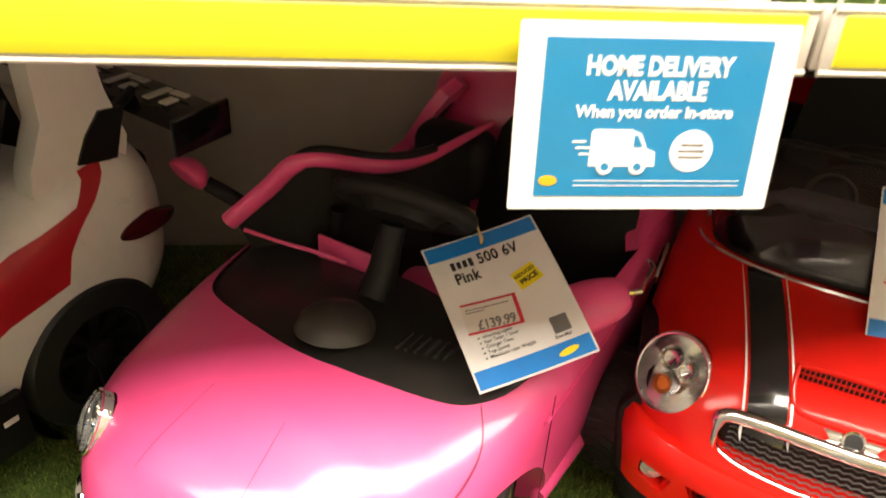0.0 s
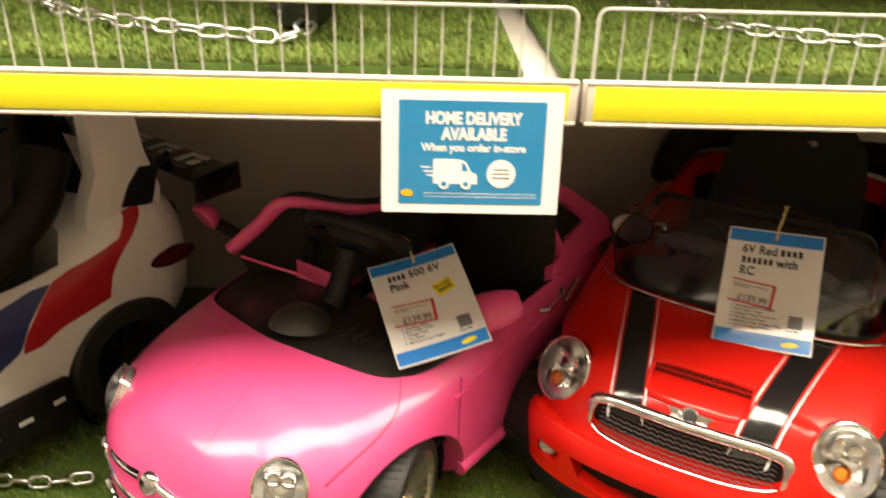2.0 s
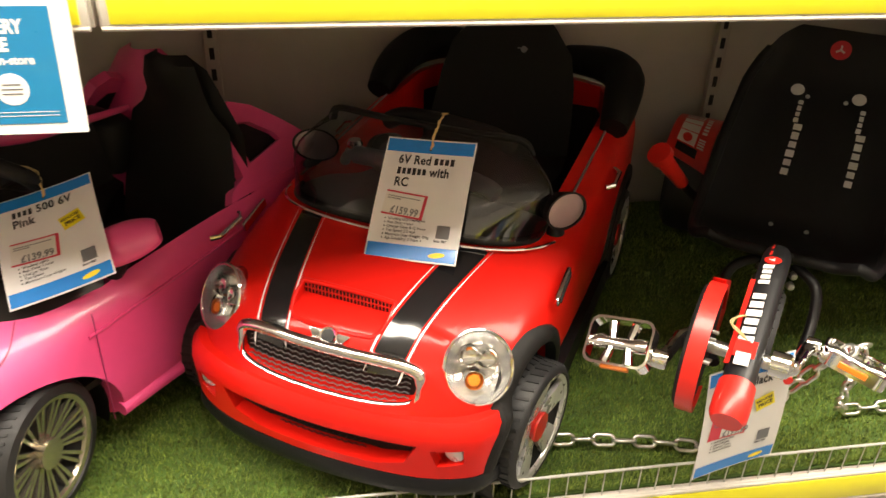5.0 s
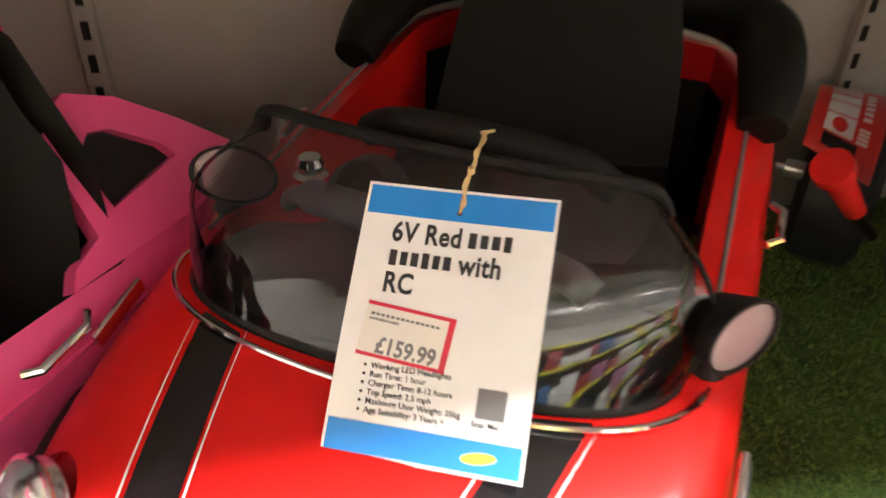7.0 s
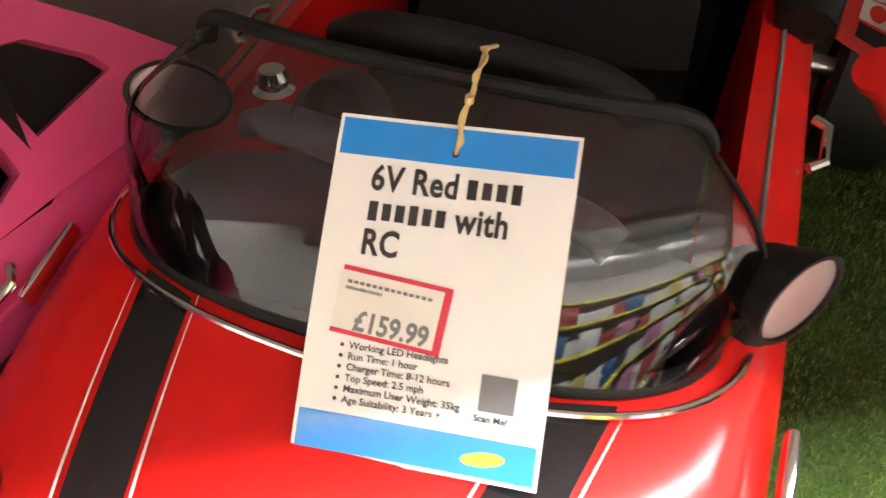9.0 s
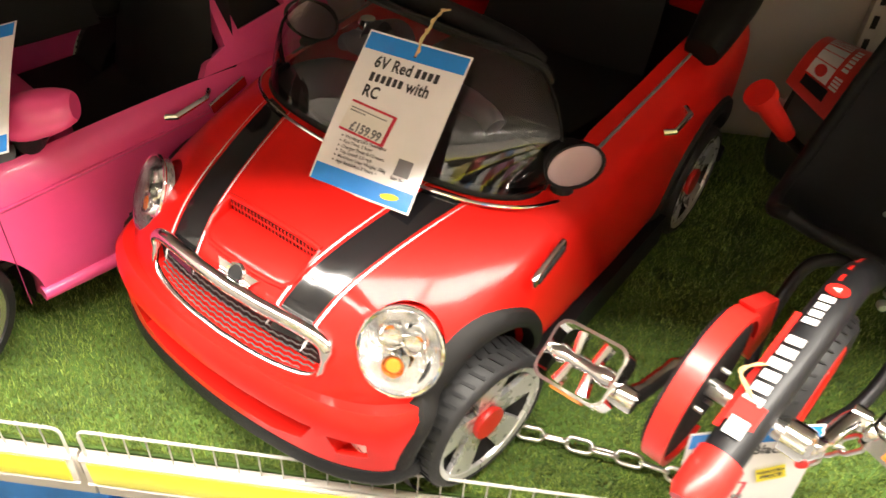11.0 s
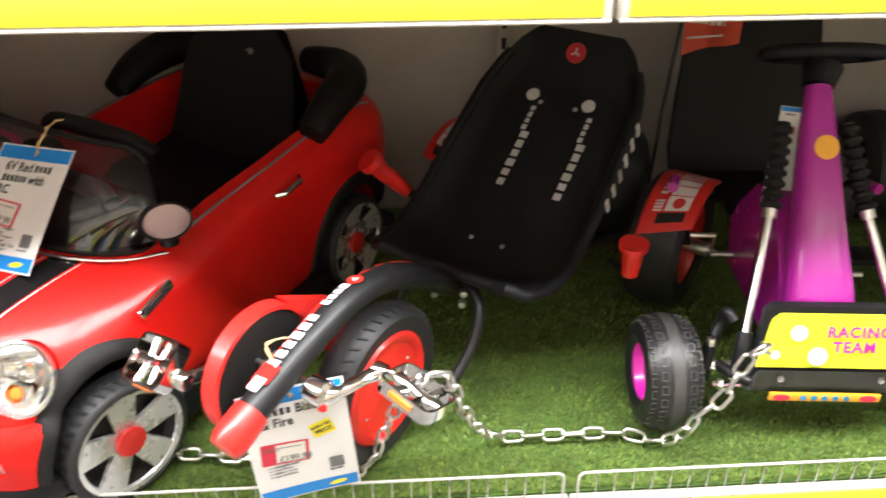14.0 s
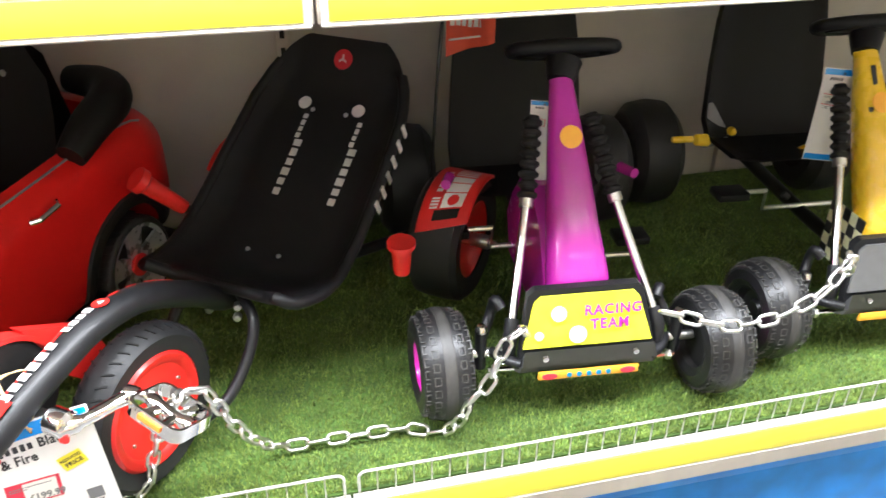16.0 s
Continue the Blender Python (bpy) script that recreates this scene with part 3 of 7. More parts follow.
    part("bumper", skin(bmesh.new(), [[(x * 0.985, y + 0.003, 0.104), (x * 0.99, y + 0.000, 0.085), (x * 0.975, y + 0.008, 0.066), (x * 0.9, y + 0.03, 0.060), (x * 0.9, y + 0.03, 0.104)] for x, y in path]), BLACK, car, "black lower front bumper")
    for s in (-1, 1):
        for y in (0.088, 0.76):
            r0, r1 = (0.145, 0.178) if y < 0.2 else (0.135, 0.168)
            last, rows = [s * 0.285] * 6, []
            for a in np.linspace(-0.2, math.pi + 0.2, 46):
                row = []
                for i, (r, lift) in enumerate(((r0 - 0.001, -0.014), (r0 + 0.001, 0.004), (r0 + 0.007, 0.007), ((r0 + r1) / 2, 0.008), (r1 - 0.005, 0.006), (r1, -0.003))):
                    reach = r if y > 0.2 else 0.83 * r0 + 0.55 * (r - r0)
                    p = Vector((s * 0.6, y + reach * math.cos(a), max(0.064, 0.10 + r * math.sin(a))))
                    xs = [h[0].x for h in (tr.ray_cast(p, Vector((-s, 0, 0))) for tr in (solid, outer)) if h[0] is not None and h[0].x * s > 0.17]
                    last[i] = s * max(x * s for x in xs) if xs else last[i]
                    row.append((last[i] + s * lift, p.y, p.z))
                rows.append(row)
            part("arch_trim", skin(bmesh.new(), rows, closed=False, caps=False), BLACK_MATT, car, "broad black wheel arch trim")
        part("wheel_well", lathed([(0.0, -0.072), (0.142, -0.072), (0.1455, -0.07), (0.1455, -0.01)], 32, Matrix.Translation((s * 0.27, 0.088, 0.10)) @ pose(0, 0, 0, 0, 0, 0 if s > 0 else 180) @ Matrix.Diagonal((1, 0.83, 1, 1))), BLACK_MATT, car)
        for y in (0.088, 0.76):
            road_wheel(car, (s * (0.278 if y < 0.2 else 0.268), y, 0.103), 0.106, 0.062, 0.092, SILVER, 5, 0.046, RED_PLASTIC, s, treads=40).matrix_basis @= pose(0, 0, 0, 0, 0, -10 if y < 0.2 else 0)
    # bonnet stripes with pale edges
    for s in (-1, 1):
        for name, a0, a1, b0, b1, mt, lift in (("stripe", 0.070, 0.117, 0.124, 0.172, BLACK_GLOSS, 0.0012), ("pinstripe", 0.0640, 0.0688, 0.1180, 0.1228, PAPER, 0.0024), ("pinstripe", 0.1182, 0.1230, 0.1732, 0.1780, PAPER, 0.0024)):
            yb = 0.178
            part(name, drape(solid, grid((s * a0, -0.066, 0.4), (s * a1, -0.060, 0.4), (s * b0, yb - 0.012, 0.4), (s * b1, yb + 0.006, 0.4), 30, 6), (0, 0.0, -1), lift), mt, car)
    # bonnet scoop and badge
    def top_z(x, y):
        return solid.ray_cast(Vector((x, y, 1)), Vector((0, 0, -1)))[0].z
    zf, zb = top_z(0, -0.032), top_z(0, 0.016)
    cut(body, [slab(bmesh.new(), [(-0.075, -0.033, zf + 0.001), (-0.075, 0.016, zb - 0.019), (-0.075, 0.018, zb + 0.03), (-0.075, -0.033, zf + 0.05)], (0.150, 0, 0))])
    sc = part("scoop", tubed([(x, y, top_z(x, y) + 0.0008) for x, y in [(-0.0775 + 0.155 * k / 18, 0.0175) for k in range(19)]], 0.0042, 8), RED, car, "moulded lip over the bonnet air slot")
    for e in (-1, 1):
        part("scoop_edge", tubed([(x, y, top_z(x, y) + 0.0004) for x, y in [(e * 0.0775, 0.016), (e * 0.0785, 0.0), (e * 0.078, -0.015), (e * 0.074, -0.028), (e * 0.064, -0.036), (e * 0.04, -0.039), (0, -0.040)]], 0.0036, 8), RED, sc)
    part("scoop_mesh", boxed(0, 0.0155, zb - 0.0105, 0.149, 0.002, 0.017), BLACK_MATT, sc)
    slat = None
    for k in range(24):
        if slat is None:
            slat = part("slat", boxed(0, 0, 0, 0.0014, 0.003, 0.016), RED_PLASTIC, sc)
            o = slat
        else:
            o = new("slat", slat.data)
            o.parent = sc
        o.location = (-0.069 + 0.006 * k, 0.0145, zb - 0.0105)
    part("slat_rail", boxed(0, 0.0142, zb - 0.010, 0.149, 0.003, 0.0014), RED_PLASTIC, sc)
    badge = part("badge", drape(solid, grid((-0.016, -0.057, 0.4), (0.016, -0.057, 0.4), (-0.035, -0.0435, 0.4), (0.035, -0.0435, 0.4), 4, 12), (0, 0, -1), 0.004), CHROME, car, "winged chrome badge")
    hit, nor = solid.ray_cast(Vector((0, -0.048, 1)), Vector((0, 0, -1)))[:2]
    part("badge_disc", lathed([(0, 0.007), (0.010, 0.0065), (0.0125, 0.004), (0.0125, 0.0)], 20, Matrix.Translation(hit) @ nor.to_track_quat("X", "Z").to_matrix().to_4x4()), DARK_METAL, badge)
    part("badge_ring", lathed([(0.0105, 0.006), (0.0135, 0.0075), (0.0155, 0.004), (0.0155, 0)], 24, Matrix.Translation(hit) @ nor.to_track_quat("X", "Z").to_matrix().to_4x4()), CHROME, badge)
    # grille
    g = part("grille", boxed(0, -0.050, 0.240, 0.29, 0.004, 0.066), BLACK_MATT, car, "black honeycomb grille")
    bm = bmesh.new()
    for r in range(9):
        z = 0.209 + r * 0.0072
        tube(bm, [(x, -0.074 + 0.85 * x * x + 0.35 * (z - 0.235), z + (0.0018 if k % 2 else -0.0018)) for k, x in enumerate(np.linspace(-0.135, 0.135, 41))], 0.0011, 5)
    part("mesh", bm, HONEYCOMB, g)
    loop = [(0.150 * math.copysign(abs(math.cos(a)) ** 0.55, math.cos(a)), 0.243 + 0.033 * math.copysign(abs(math.sin(a)) ** 0.42, math.sin(a))) for a in np.linspace(0, 2 * math.pi, 49)[:-1]]
    part("grille_rim", tubed([(x, -0.079 + 0.80 * x * x + 0.35 * (z - 0.235), z) for x, z in loop], [0.0050 + 0.0050 * (z > 0.25) for x, z in loop], 10, closed=True), CHROME, g, "chrome grille surround")
    lo = part("lower_intake", boxed(0, -0.075, 0.145, 0.32, 0.004, 0.075), BLACK_MATT, car)
    bm = bmesh.new()
    for r in range(5):
        tube(bm, [(x, -0.088 + 0.7 * x * x, 0.124 + r * 0.009 + (0.002 if k % 2 else -0.002)) for k, x in enumerate(np.linspace(-0.075, 0.075, 27))], 0.001, 5)
    part("mesh", bm, DARK_METAL, lo)
    for s in (-1, 1):
        headlamp(car, (s * 0.220, -0.006, 0.266), 0.050, 0.055, s * 26, -28)
        part("fog_lamp", lathed([(0, 0.012), (0.014, 0.01), (0.018, 0.004), (0.018, -0.01)], 20, Matrix.Translation((s * 0.212, -0.062, 0.15)) @ pose(0, 0, 0, 0, 0, -90)), SILVER, car)
        # side vent, door handle, waist line
        v = part("side_vent", boxed(s * 0.289, 0.20, 0.300, 0.008, 0.075, 0.018, 0.003, m=Matrix.Translation((0, 0.2, 0.3)) @ pose(0, 0, 0, 16, 0, 0) @ Matrix.Translation((0, -0.2, -0.3))), CHROME, car, "chrome side vent")
        for k in range(2):
            part("vent_slot", boxed(s * 0.2935, 0.20, 0.296 + 0.007 * k, 0.003, 0.06, 0.003, m=Matrix.Translation((0, 0.2, 0.3)) @ pose(0, 0, 0, 16, 0, 0) @ Matrix.Translation((0, -0.2, -0.3))), BLACK_MATT, v)
        part("door_handle", tubed([(s * 0.287, 0.515, 0.333), (s * 0.300, 0.525, 0.336), (s * 0.301, 0.572, 0.343), (s * 0.288, 0.582, 0.344)], 0.005, 8), CHROME, car, "chrome door handle")
        line = [(s * 0.246, y, solid.ray_cast(Vector((s * 0.246, y, 1)), Vector((0, 0, -1)))[0].z + 0.0012) for y in np.linspace(0.30, 0.90, 24)]
        part("waist_trim", tubed(line, 0.0026, 6), GREY_PLASTIC, car, "thin grey waist line")
        # mirror
        at, out, along = (Vector((0.264, 0.274, 0.396)), Vector((0.786, -0.605, 0.127)), Vector((0.608, 0.793, 0.018))) if s > 0 else (Vector((-0.226, 0.325, 0.400)), Vector((0.409, -0.886, 0.217)), Vector((0.912, 0.386, -0.141)))
        ra, rb = (0.0363, 0.0285) if s > 0 else (0.0389, 0.027)
        mf = Matrix((out, along, out.cross(along))).transposed().to_4x4()
        mf.translation = at
        oval = mf @ Matrix.Diagonal((1, ra, rb, 1))
        mm = part("mirror", lathed([(0, -0.056), (0.35, -0.052), (0.75, -0.034), (1.02, -0.010), (1.12, 0.001), (1.12, 0.004), (1.02, 0.004), (1.0, 0.0)], 32, oval), BLACK, car, "black oval wing mirror")
        part("mirror_glass", lathed([(0, 0.0035), (0.6, 0.003), (1.0, 0.001), (1.03, 0.0)], 32, oval), MIRROR, mm)
        part("mirror_foot", tubed([(s * 0.248, at.y + 0.012, 0.345), at - out * 0.020 + Vector((0, 0, -0.020))], [0.016, 0.012], 10), BLACK, mm)
    # windscreen: a curved smoked sheet between the cowl line and a black top rail
    def top(u):
        x = 0.187 * math.sin(u * 1.3) / math.sin(1.3)
        return Vector((x, 0.292 + 0.028 * abs(u) ** 2.2, 0.491 - 0.030 * abs(u) ** 9))
    us = np.linspace(-1, 1, 41)
    rows = [[base(u).lerp(top(u), k) + Vector((0.028 * u ** 3, -0.014, 0.012)) * math.sin(math.pi * k) for u in us] for k in np.linspace(0, 1, 12)]
    ws = part("windscreen", skin(bmesh.new(), rows, closed=False, caps=False), SMOKE, car, "smoked clear plastic windscreen")
    ws.visible_shadow = False
    part("windscreen_rail", tubed([top(u) + Vector((0, 0.004, 0)) for u in us], 0.0085, 8, flat=0.7), BLACK_MATT, ws)
    for e in (-1, 1):
        part("windscreen_post", tubed([rows[k][0 if e < 0 else -1] + Vector((0, 0.003, 0)) for k in range(12)], 0.0022, 8), BLACK_MATT, ws)
    part("windscreen_seal", tubed([base(u) + Vector((-0.004 * u, 0.004, -0.002)) for u in us], 0.0085, 10, flat=0.6), BLACK_MATT, ws)
    part("cowl_trim", tubed([base(u) * 1.0 + Vector((0.017 * u, -0.018 + 0.012 * abs(u), -0.007 - 0.05 * max(0, abs(u) - 1))) for u in np.linspace(-1.14, 1.14, 47)], 0.0028, 8), CHROME, car, "thin chrome line round the windscreen")
    # dashboard, steering wheel, seat, cushions
    part("dashboard", skin(bmesh.new(), [[(base(u).x * (1 - 0.045 * k), base(u).y + 0.001 + (0.352 - base(u).y) * k, base(u).z - 0.006 - 0.014 * k * k + 0.034 * math.exp(-((base(u).x + 0.085) / 0.055) ** 2) * k ** 2 - (0.1 if k == 1 else 0)) for u in np.linspace(-1, 1, 41)] for k in (0, 0.1, 0.2, 0.3, 0.4, 0.5, 0.6, 0.7, 0.8, 0.9, 0.97, 1)], closed=False, caps=False), DASH_GREY, car, "dark grey dashboard")
    part("instrument_hood", tubed(curve3([(-0.175, 0.34, 0.372), (-0.14, 0.322, 0.398), (0.0, 0.30, 0.405), (0.11, 0.285, 0.408), (0.145, 0.275, 0.398)], 8), [0.010] * 8 + [0.017] * 16 + [0.015] * 9, 10), GREY_PLASTIC, car, "grey instrument hood")
    part("horn_pad", lathed([(0, 0.016), (0.03, 0.014), (0.04, 0.0), (0.03, -0.04)], 20, Matrix.Translation((-0.085, 0.345, 0.40)) @ pose(0, 0, 0, -32, 0, 0) @ pose(0, 0, 0, 0, 0, 90)), DASH_GREY, car)
    part("dash_knob", lathed([(0, 0.022), (0.012, 0.02), (0.016, 0.012), (0.014, 0.004), (0.02, 0)], 20, Matrix.Translation((-0.192, 0.415, 0.362)) @ pose(0, 0, 0, 0, -90, 0)), CHROME, car, "chrome knob")
    seat = part("seat", skin(bmesh.new(), [[(x * wd, y, z + 0.018 * (abs(x) ** 2)) for x in np.linspace(-1, 1, 15)] for wd, y, z in ((0.15, 0.50, 0.26), (0.165, 0.54, 0.272), (0.17, 0.66, 0.262), (0.165, 0.715, 0.275), (0.160, 0.745, 0.34), (0.152, 0.77, 0.41), (0.136, 0.79, 0.47), (0.10, 0.80, 0.512), (0.08, 0.808, 0.532), (0.07, 0.822, 0.536), (0.09, 0.845, 0.5), (0.15, 0.84, 0.3))], closed=False, caps=False), SEATM, car, "black moulded seat with headrest")
    part("cockpit_lining", skin(bmesh.new(), [[(x, y, z) for x, y in ((-0.214, 0.812), (-0.186, 0.874), (0.186, 0.874), (0.214, 0.812))] for z in (0.16, 0.352)], closed=False, caps=False), BLACK_MATT, car, "black lining behind the seat")
    bm = bmesh.new()
    box(bm, 0.028, 0.795, 0.487, 0.030, 0.002, 0.006, 0.001)
    lathe(bm, [(0, 0.002), (0.007, 0.002), (0.007, -0.002)], 14, Matrix.Translation((0.028, 0.794, 0.487)) @ pose(0, 0, 0, 0, 0, -90))
    part("seat_badge", bm, GREY_PLASTIC, seat)
    part("steering_rim", tubed(curve3([(-0.10, 0.375, 0.452), (-0.06, 0.365, 0.472), (0.02, 0.37, 0.470), (0.10, 0.378, 0.458), (0.135, 0.39, 0.435)], 8), 0.016, 10), BLACK_MATT, car)
    for s in (-1, 1):
        pts = curve3([(s * 0.10, 0.895, 0.45), (s * 0.19, 0.88, 0.452), (s * 0.245, 0.83, 0.445), (s * 0.26, 0.74, 0.425), (s * 0.262, 0.67, 0.39)], 8)
        n = len(pts)
        part("rear_cushion", tubed(pts, [0.038 * (0.75 + 0.35 * math.sin(math.pi * i / (n - 1))) for i in range(n)], 14), SEATM, car, "black padded rear cushion")
    return car


red_car()


def stick(tree, x, z, s):
    """A pose on the front of a body, its x axis pointing out."""
    way = Vector((-s * 0.45, 1, 0)).normalized()
    hit, nor = tree.ray_cast(Vector((x, 0, z)) - way * 0.5, way)[:2]
    if nor.dot(way) > 0:
        nor = -nor
    ex, ez = nor, Vector((0, 0, 1))
    ey = ez.cross(ex).normalized()
    m = Matrix((ex, ey, ex.cross(ey))).transposed().to_4x4()
    m.translation = hit
    return m


def half_lathe(prof, n, m, floor):
    """A turned bowl with all below a height cut away."""
    bm = lathed(prof, n, m)
    bmesh.ops.bisect_plane(bm, geom=bm.verts[:] + bm.edges[:] + bm.faces[:], plane_co=(0, 0, floor), plane_no=(0, 0, 1), clear_inner=True)
    return bm


SEAM = mat("pink_panel_gap", (0.22, 0.012, 0.07), 0.5)
DASH_POD = mat("mid_grey_pod", (0.050, 0.049, 0.042), 0.35, vary=0.15, bump=0.1, bscale=600)
CREASE = mat("pink_pressed_line", (0.50, 0.035, 0.14), 0.5)


def pink_car():
    car = thing("toy_car", "glossy pink ride-on toy car with black cockpit and chrome trim", "ride-on car", (-0.56, -0.003, GZ), -37.1)
    ys = [-0.036, -0.028, -0.012, 0.007, 0.03, 0.065, 0.10, 0.15, 0.23, 0.32, 0.45, 0.65, 0.85, 0.98, 1.04]
    tb = dict(w=[0.04, 0.078, 0.118, 0.157, 0.190, 0.226, 0.249, 0.263, 0.270, 0.273, 0.272, 0.268, 0.258, 0.23, 0.16],
              b=[0.08, 0.066, 0.056, 0.05, 0.046, 0.045, 0.045, 0.05, 0.052, 0.056, 0.06, 0.06, 0.07, 0.11, 0.16],
              t=[0.165, 0.194, 0.223, 0.245, 0.263, 0.280, 0.292, 0.308, 0.324, 0.334, 0.338, 0.342, 0.345, 0.33, 0.28],
              c=[0.0, 0.0, 0.010, 0.02, 0.03, 0.034, 0.036, 0.038, 0.036, 0.03, 0.02, 0.01, 0.01, 0.01, 0.0])
    body = part("body", body_skin(ys, tb, [3.2, 3.2, 3.3, 3.4, 3.4, 3.4, 3.4, 3.5, 3.9, 4.6, 6, 6, 5, 4, 3], 64), PINK, car)
    solid = tree_of(body)
    cowl = curve3([(-0.246, 0.42, 0), (-0.222, 0.31, 0), (-0.16, 0.252, 0), (0, 0.222, 0), (0.16, 0.252, 0), (0.222, 0.31, 0), (0.246, 0.42, 0)], 6)
    hole = slab(bmesh.new(), [(p.x, p.y, 0.14) for p in cowl] + [(0.243, 0.78, 0.14), (0.20, 0.93, 0.14), (-0.20, 0.93, 0.14), (-0.243, 0.78, 0.14)], (0, 0, 0.5))
    arches = [lathed([(0, -0.12), (0.134, -0.12), (0.134, 0.1), (0, 0.1)], 48, Matrix.Translation((s * 0.26, y, 0.098)) @ pose(0, 0, 0, 0, 0, 0 if s > 0 else 180) @ Matrix.Diagonal((1, 1.2 if y < 0.5 else 1, 1.04, 1))) for s in (-1, 1) for y in (0.236, 0.85)]
    cut(body, [hole, *arches] + [lamp_hole((s * 0.187, 0.060, 0.249), 0.038, 0.040, s * 40, -28) for s in (-1, 1)])
    part("cockpit_floor", boxed(0, 0.60, 0.148, 0.47, 0.62, 0.012), BLACK_MATT, car)
    # dashboard under the open windscreen
    rows = []
    for k in np.linspace(0, 1, 9):
        row = []
        for i, p in enumerate(cowl):
            x = p.x * (1 - 0.06 * k)
            back = 0.40 + 0.02 * math.cos(x * 9)
            y = p.y + 0.004 + (max(back, p.y + 0.01) - p.y) * k
            rim_z = solid.ray_cast(Vector((p.x * 1.01, p.y - 0.004, 1)), Vector((0, 0, -1)))[0].z - 0.005
            row.append((x, y, rim_z * (1 - k) + k * 0.322 + k * 0.6 * (0.026 * (1 - (x / 0.25) ** 2) + 0.020 * math.exp(-((x + 0.03) / 0.06) ** 2 - ((k - 0.6) / 0.25) ** 2))))
        rows.append(row)
    rows.append([(x, y + 0.01, z - 0.09) for x, y, z in rows[-1]])
    dash = part("dashboard", skin(bmesh.new(), rows, closed=False, caps=False), mat("dark_grey_dash", (0.02, 0.019, 0.017), 0.3, vary=0.2, bump=0.15, bscale=600, coat=0.3), car, "dark grey dashboard")
    bm = bmesh.new()
    for k in range(6):
        box(bm, 0.10 + 0.011 * k, 0.30 + 0.004 * k, 0.352 - 0.0012 * k, 0.004, 0.034, 0.004, 0.001, m=None)
    part("speaker_slots", bm, BLACK_MATT, dash)
    part("cowl_seal", tubed([Vector((p.x, p.y + 0.001, solid.ray_cast(Vector((p.x * 1.01, p.y - 0.004, 1)), Vector((0, 0, -1)))[0].z - 0.003)) for p in cowl], 0.0028, 8), BLACK, car)
    pod = [(0.05, 0.030), (0.35, 0.028), (0.65, 0.021), (0.88, 0.010), (1.0, -0.006)]
    part("dash_pod", lathed([(0, 0.031)] + pod, 32, pose(0.004, 0.290, 0.338, -14, 0, 20) @ Matrix.Diagonal((0.052, 0.056, 1, 1)) @ pose(0, 0, 0, 0, -90, 0)), DASH_POD, dash, "grey rounded pod on the dashboard")
    part("steering_column", tubed([(0.014, 0.352, 0.345), (0.012, 0.378, 0.375), (0.010, 0.402, 0.432)], [0.024, 0.020, 0.017], 14), BLACK, car)
    ring = Matrix.Translation((0.012, 0.425, 0.452)) @ pose(0, 0, 0, -46, 6, 16)
    part("steering_wheel", tubed([ring @ Vector((0.086 * math.cos(a), 0.050 * math.sin(a), 0)) for a in np.linspace(0, 2 * math.pi, 40)[:-1]], 0.0135, 10, closed=True), BLACK_MATT, car, "black steering wheel")
    part("steering_hub", lathed([(0, 0.014), (0.6, 0.012), (1.0, 0.0), (0.7, -0.022), (0, -0.026)], 24, ring @ Matrix.Diagonal((0.062, 0.040, 1, 1)) @ pose(0, 0, 0, 0, -90, 0)), BLACK_MATT, car)
    part("inner_ledge", tubed(curve3([(-0.216, 0.360, 0.362), (-0.16, 0.368, 0.360), (-0.098, 0.380, 0.358), (-0.06, 0.392, 0.350)], 5), 0.0030, 8), PINK, car)
    part("inner_panel", boxed(-0.070, 0.404, 0.345, 0.095, 0.006, 0.050, 0.002), PINK, car)
    part("gear_lever", tubed([(-0.11, 0.43, 0.33), (-0.10, 0.43, 0.405)], [0.008, 0.012], 10), BLACK, car)
    rail = curve3([(-0.236, 0.352, 0.372), (-0.19, 0.385, 0.425), (-0.142, 0.41, 0.474), (-0.078, 0.485, 0.455), (-0.058, 0.57, 0.438), (-0.052, 0.68, 0.432), (-0.055, 0.78, 0.424)], 6)
    part("screen_frame", tubed(rail, [0.014] * 12 + [0.011] * 6 + list(np.linspace(0.012, 0.006, len(rail) - 18)), 10, flat=0.8), PINK, car, "pink bent screen frame")
    part("screen_frame_edge", tubed([p + Vector((0.002, 0.012, 0.010)) for p in rail[:26]], 0.007, 8), BLACK, car)
    part("screen_panel", skin(bmesh.new(), [[tuple(p + Vector((0.002, 0.008, 0.0))) for p in rail[:31]], [(p.x * 0.9, p.y + 0.03, 0.30) for p in rail[:31]]], closed=False, caps=False), BLACK_MATT, car, "black panel under the screen frame")
    # quarter window frames
    for s in (-1, 1):
        lean = Matrix.Translation((s * 0.238, 0, 0.33)) @ pose(0, 0, 0, 0, -s * 30, 0) @ Matrix.Translation((0, 0, -0.33))
        fr = slab(bmesh.new(), [(0.0, y, z) for y, z in ((0.72, 0.318), (0.735, 0.336), (0.774, 0.350), (0.776, 0.440), (0.79, 0.472), (0.825, 0.486), (0.875, 0.462), (0.93, 0.415), (0.985, 0.36), (0.99, 0.32))], (-s * 0.022, 0, 0))
        fr.transform(lean)
        f = part("quarter_frame", soften(fr, 0.006, 3), PINK, car)
        ho = slab(bmesh.new(), [(s * 0.03, y, z) for y, z in ((0.806, 0.366), (0.800, 0.424), (0.825, 0.442), (0.85, 0.436), (0.895, 0.398), (0.905, 0.38))], (-s * 0.09, 0, 0))
        ho.transform(lean)
        cut(f, [ho])
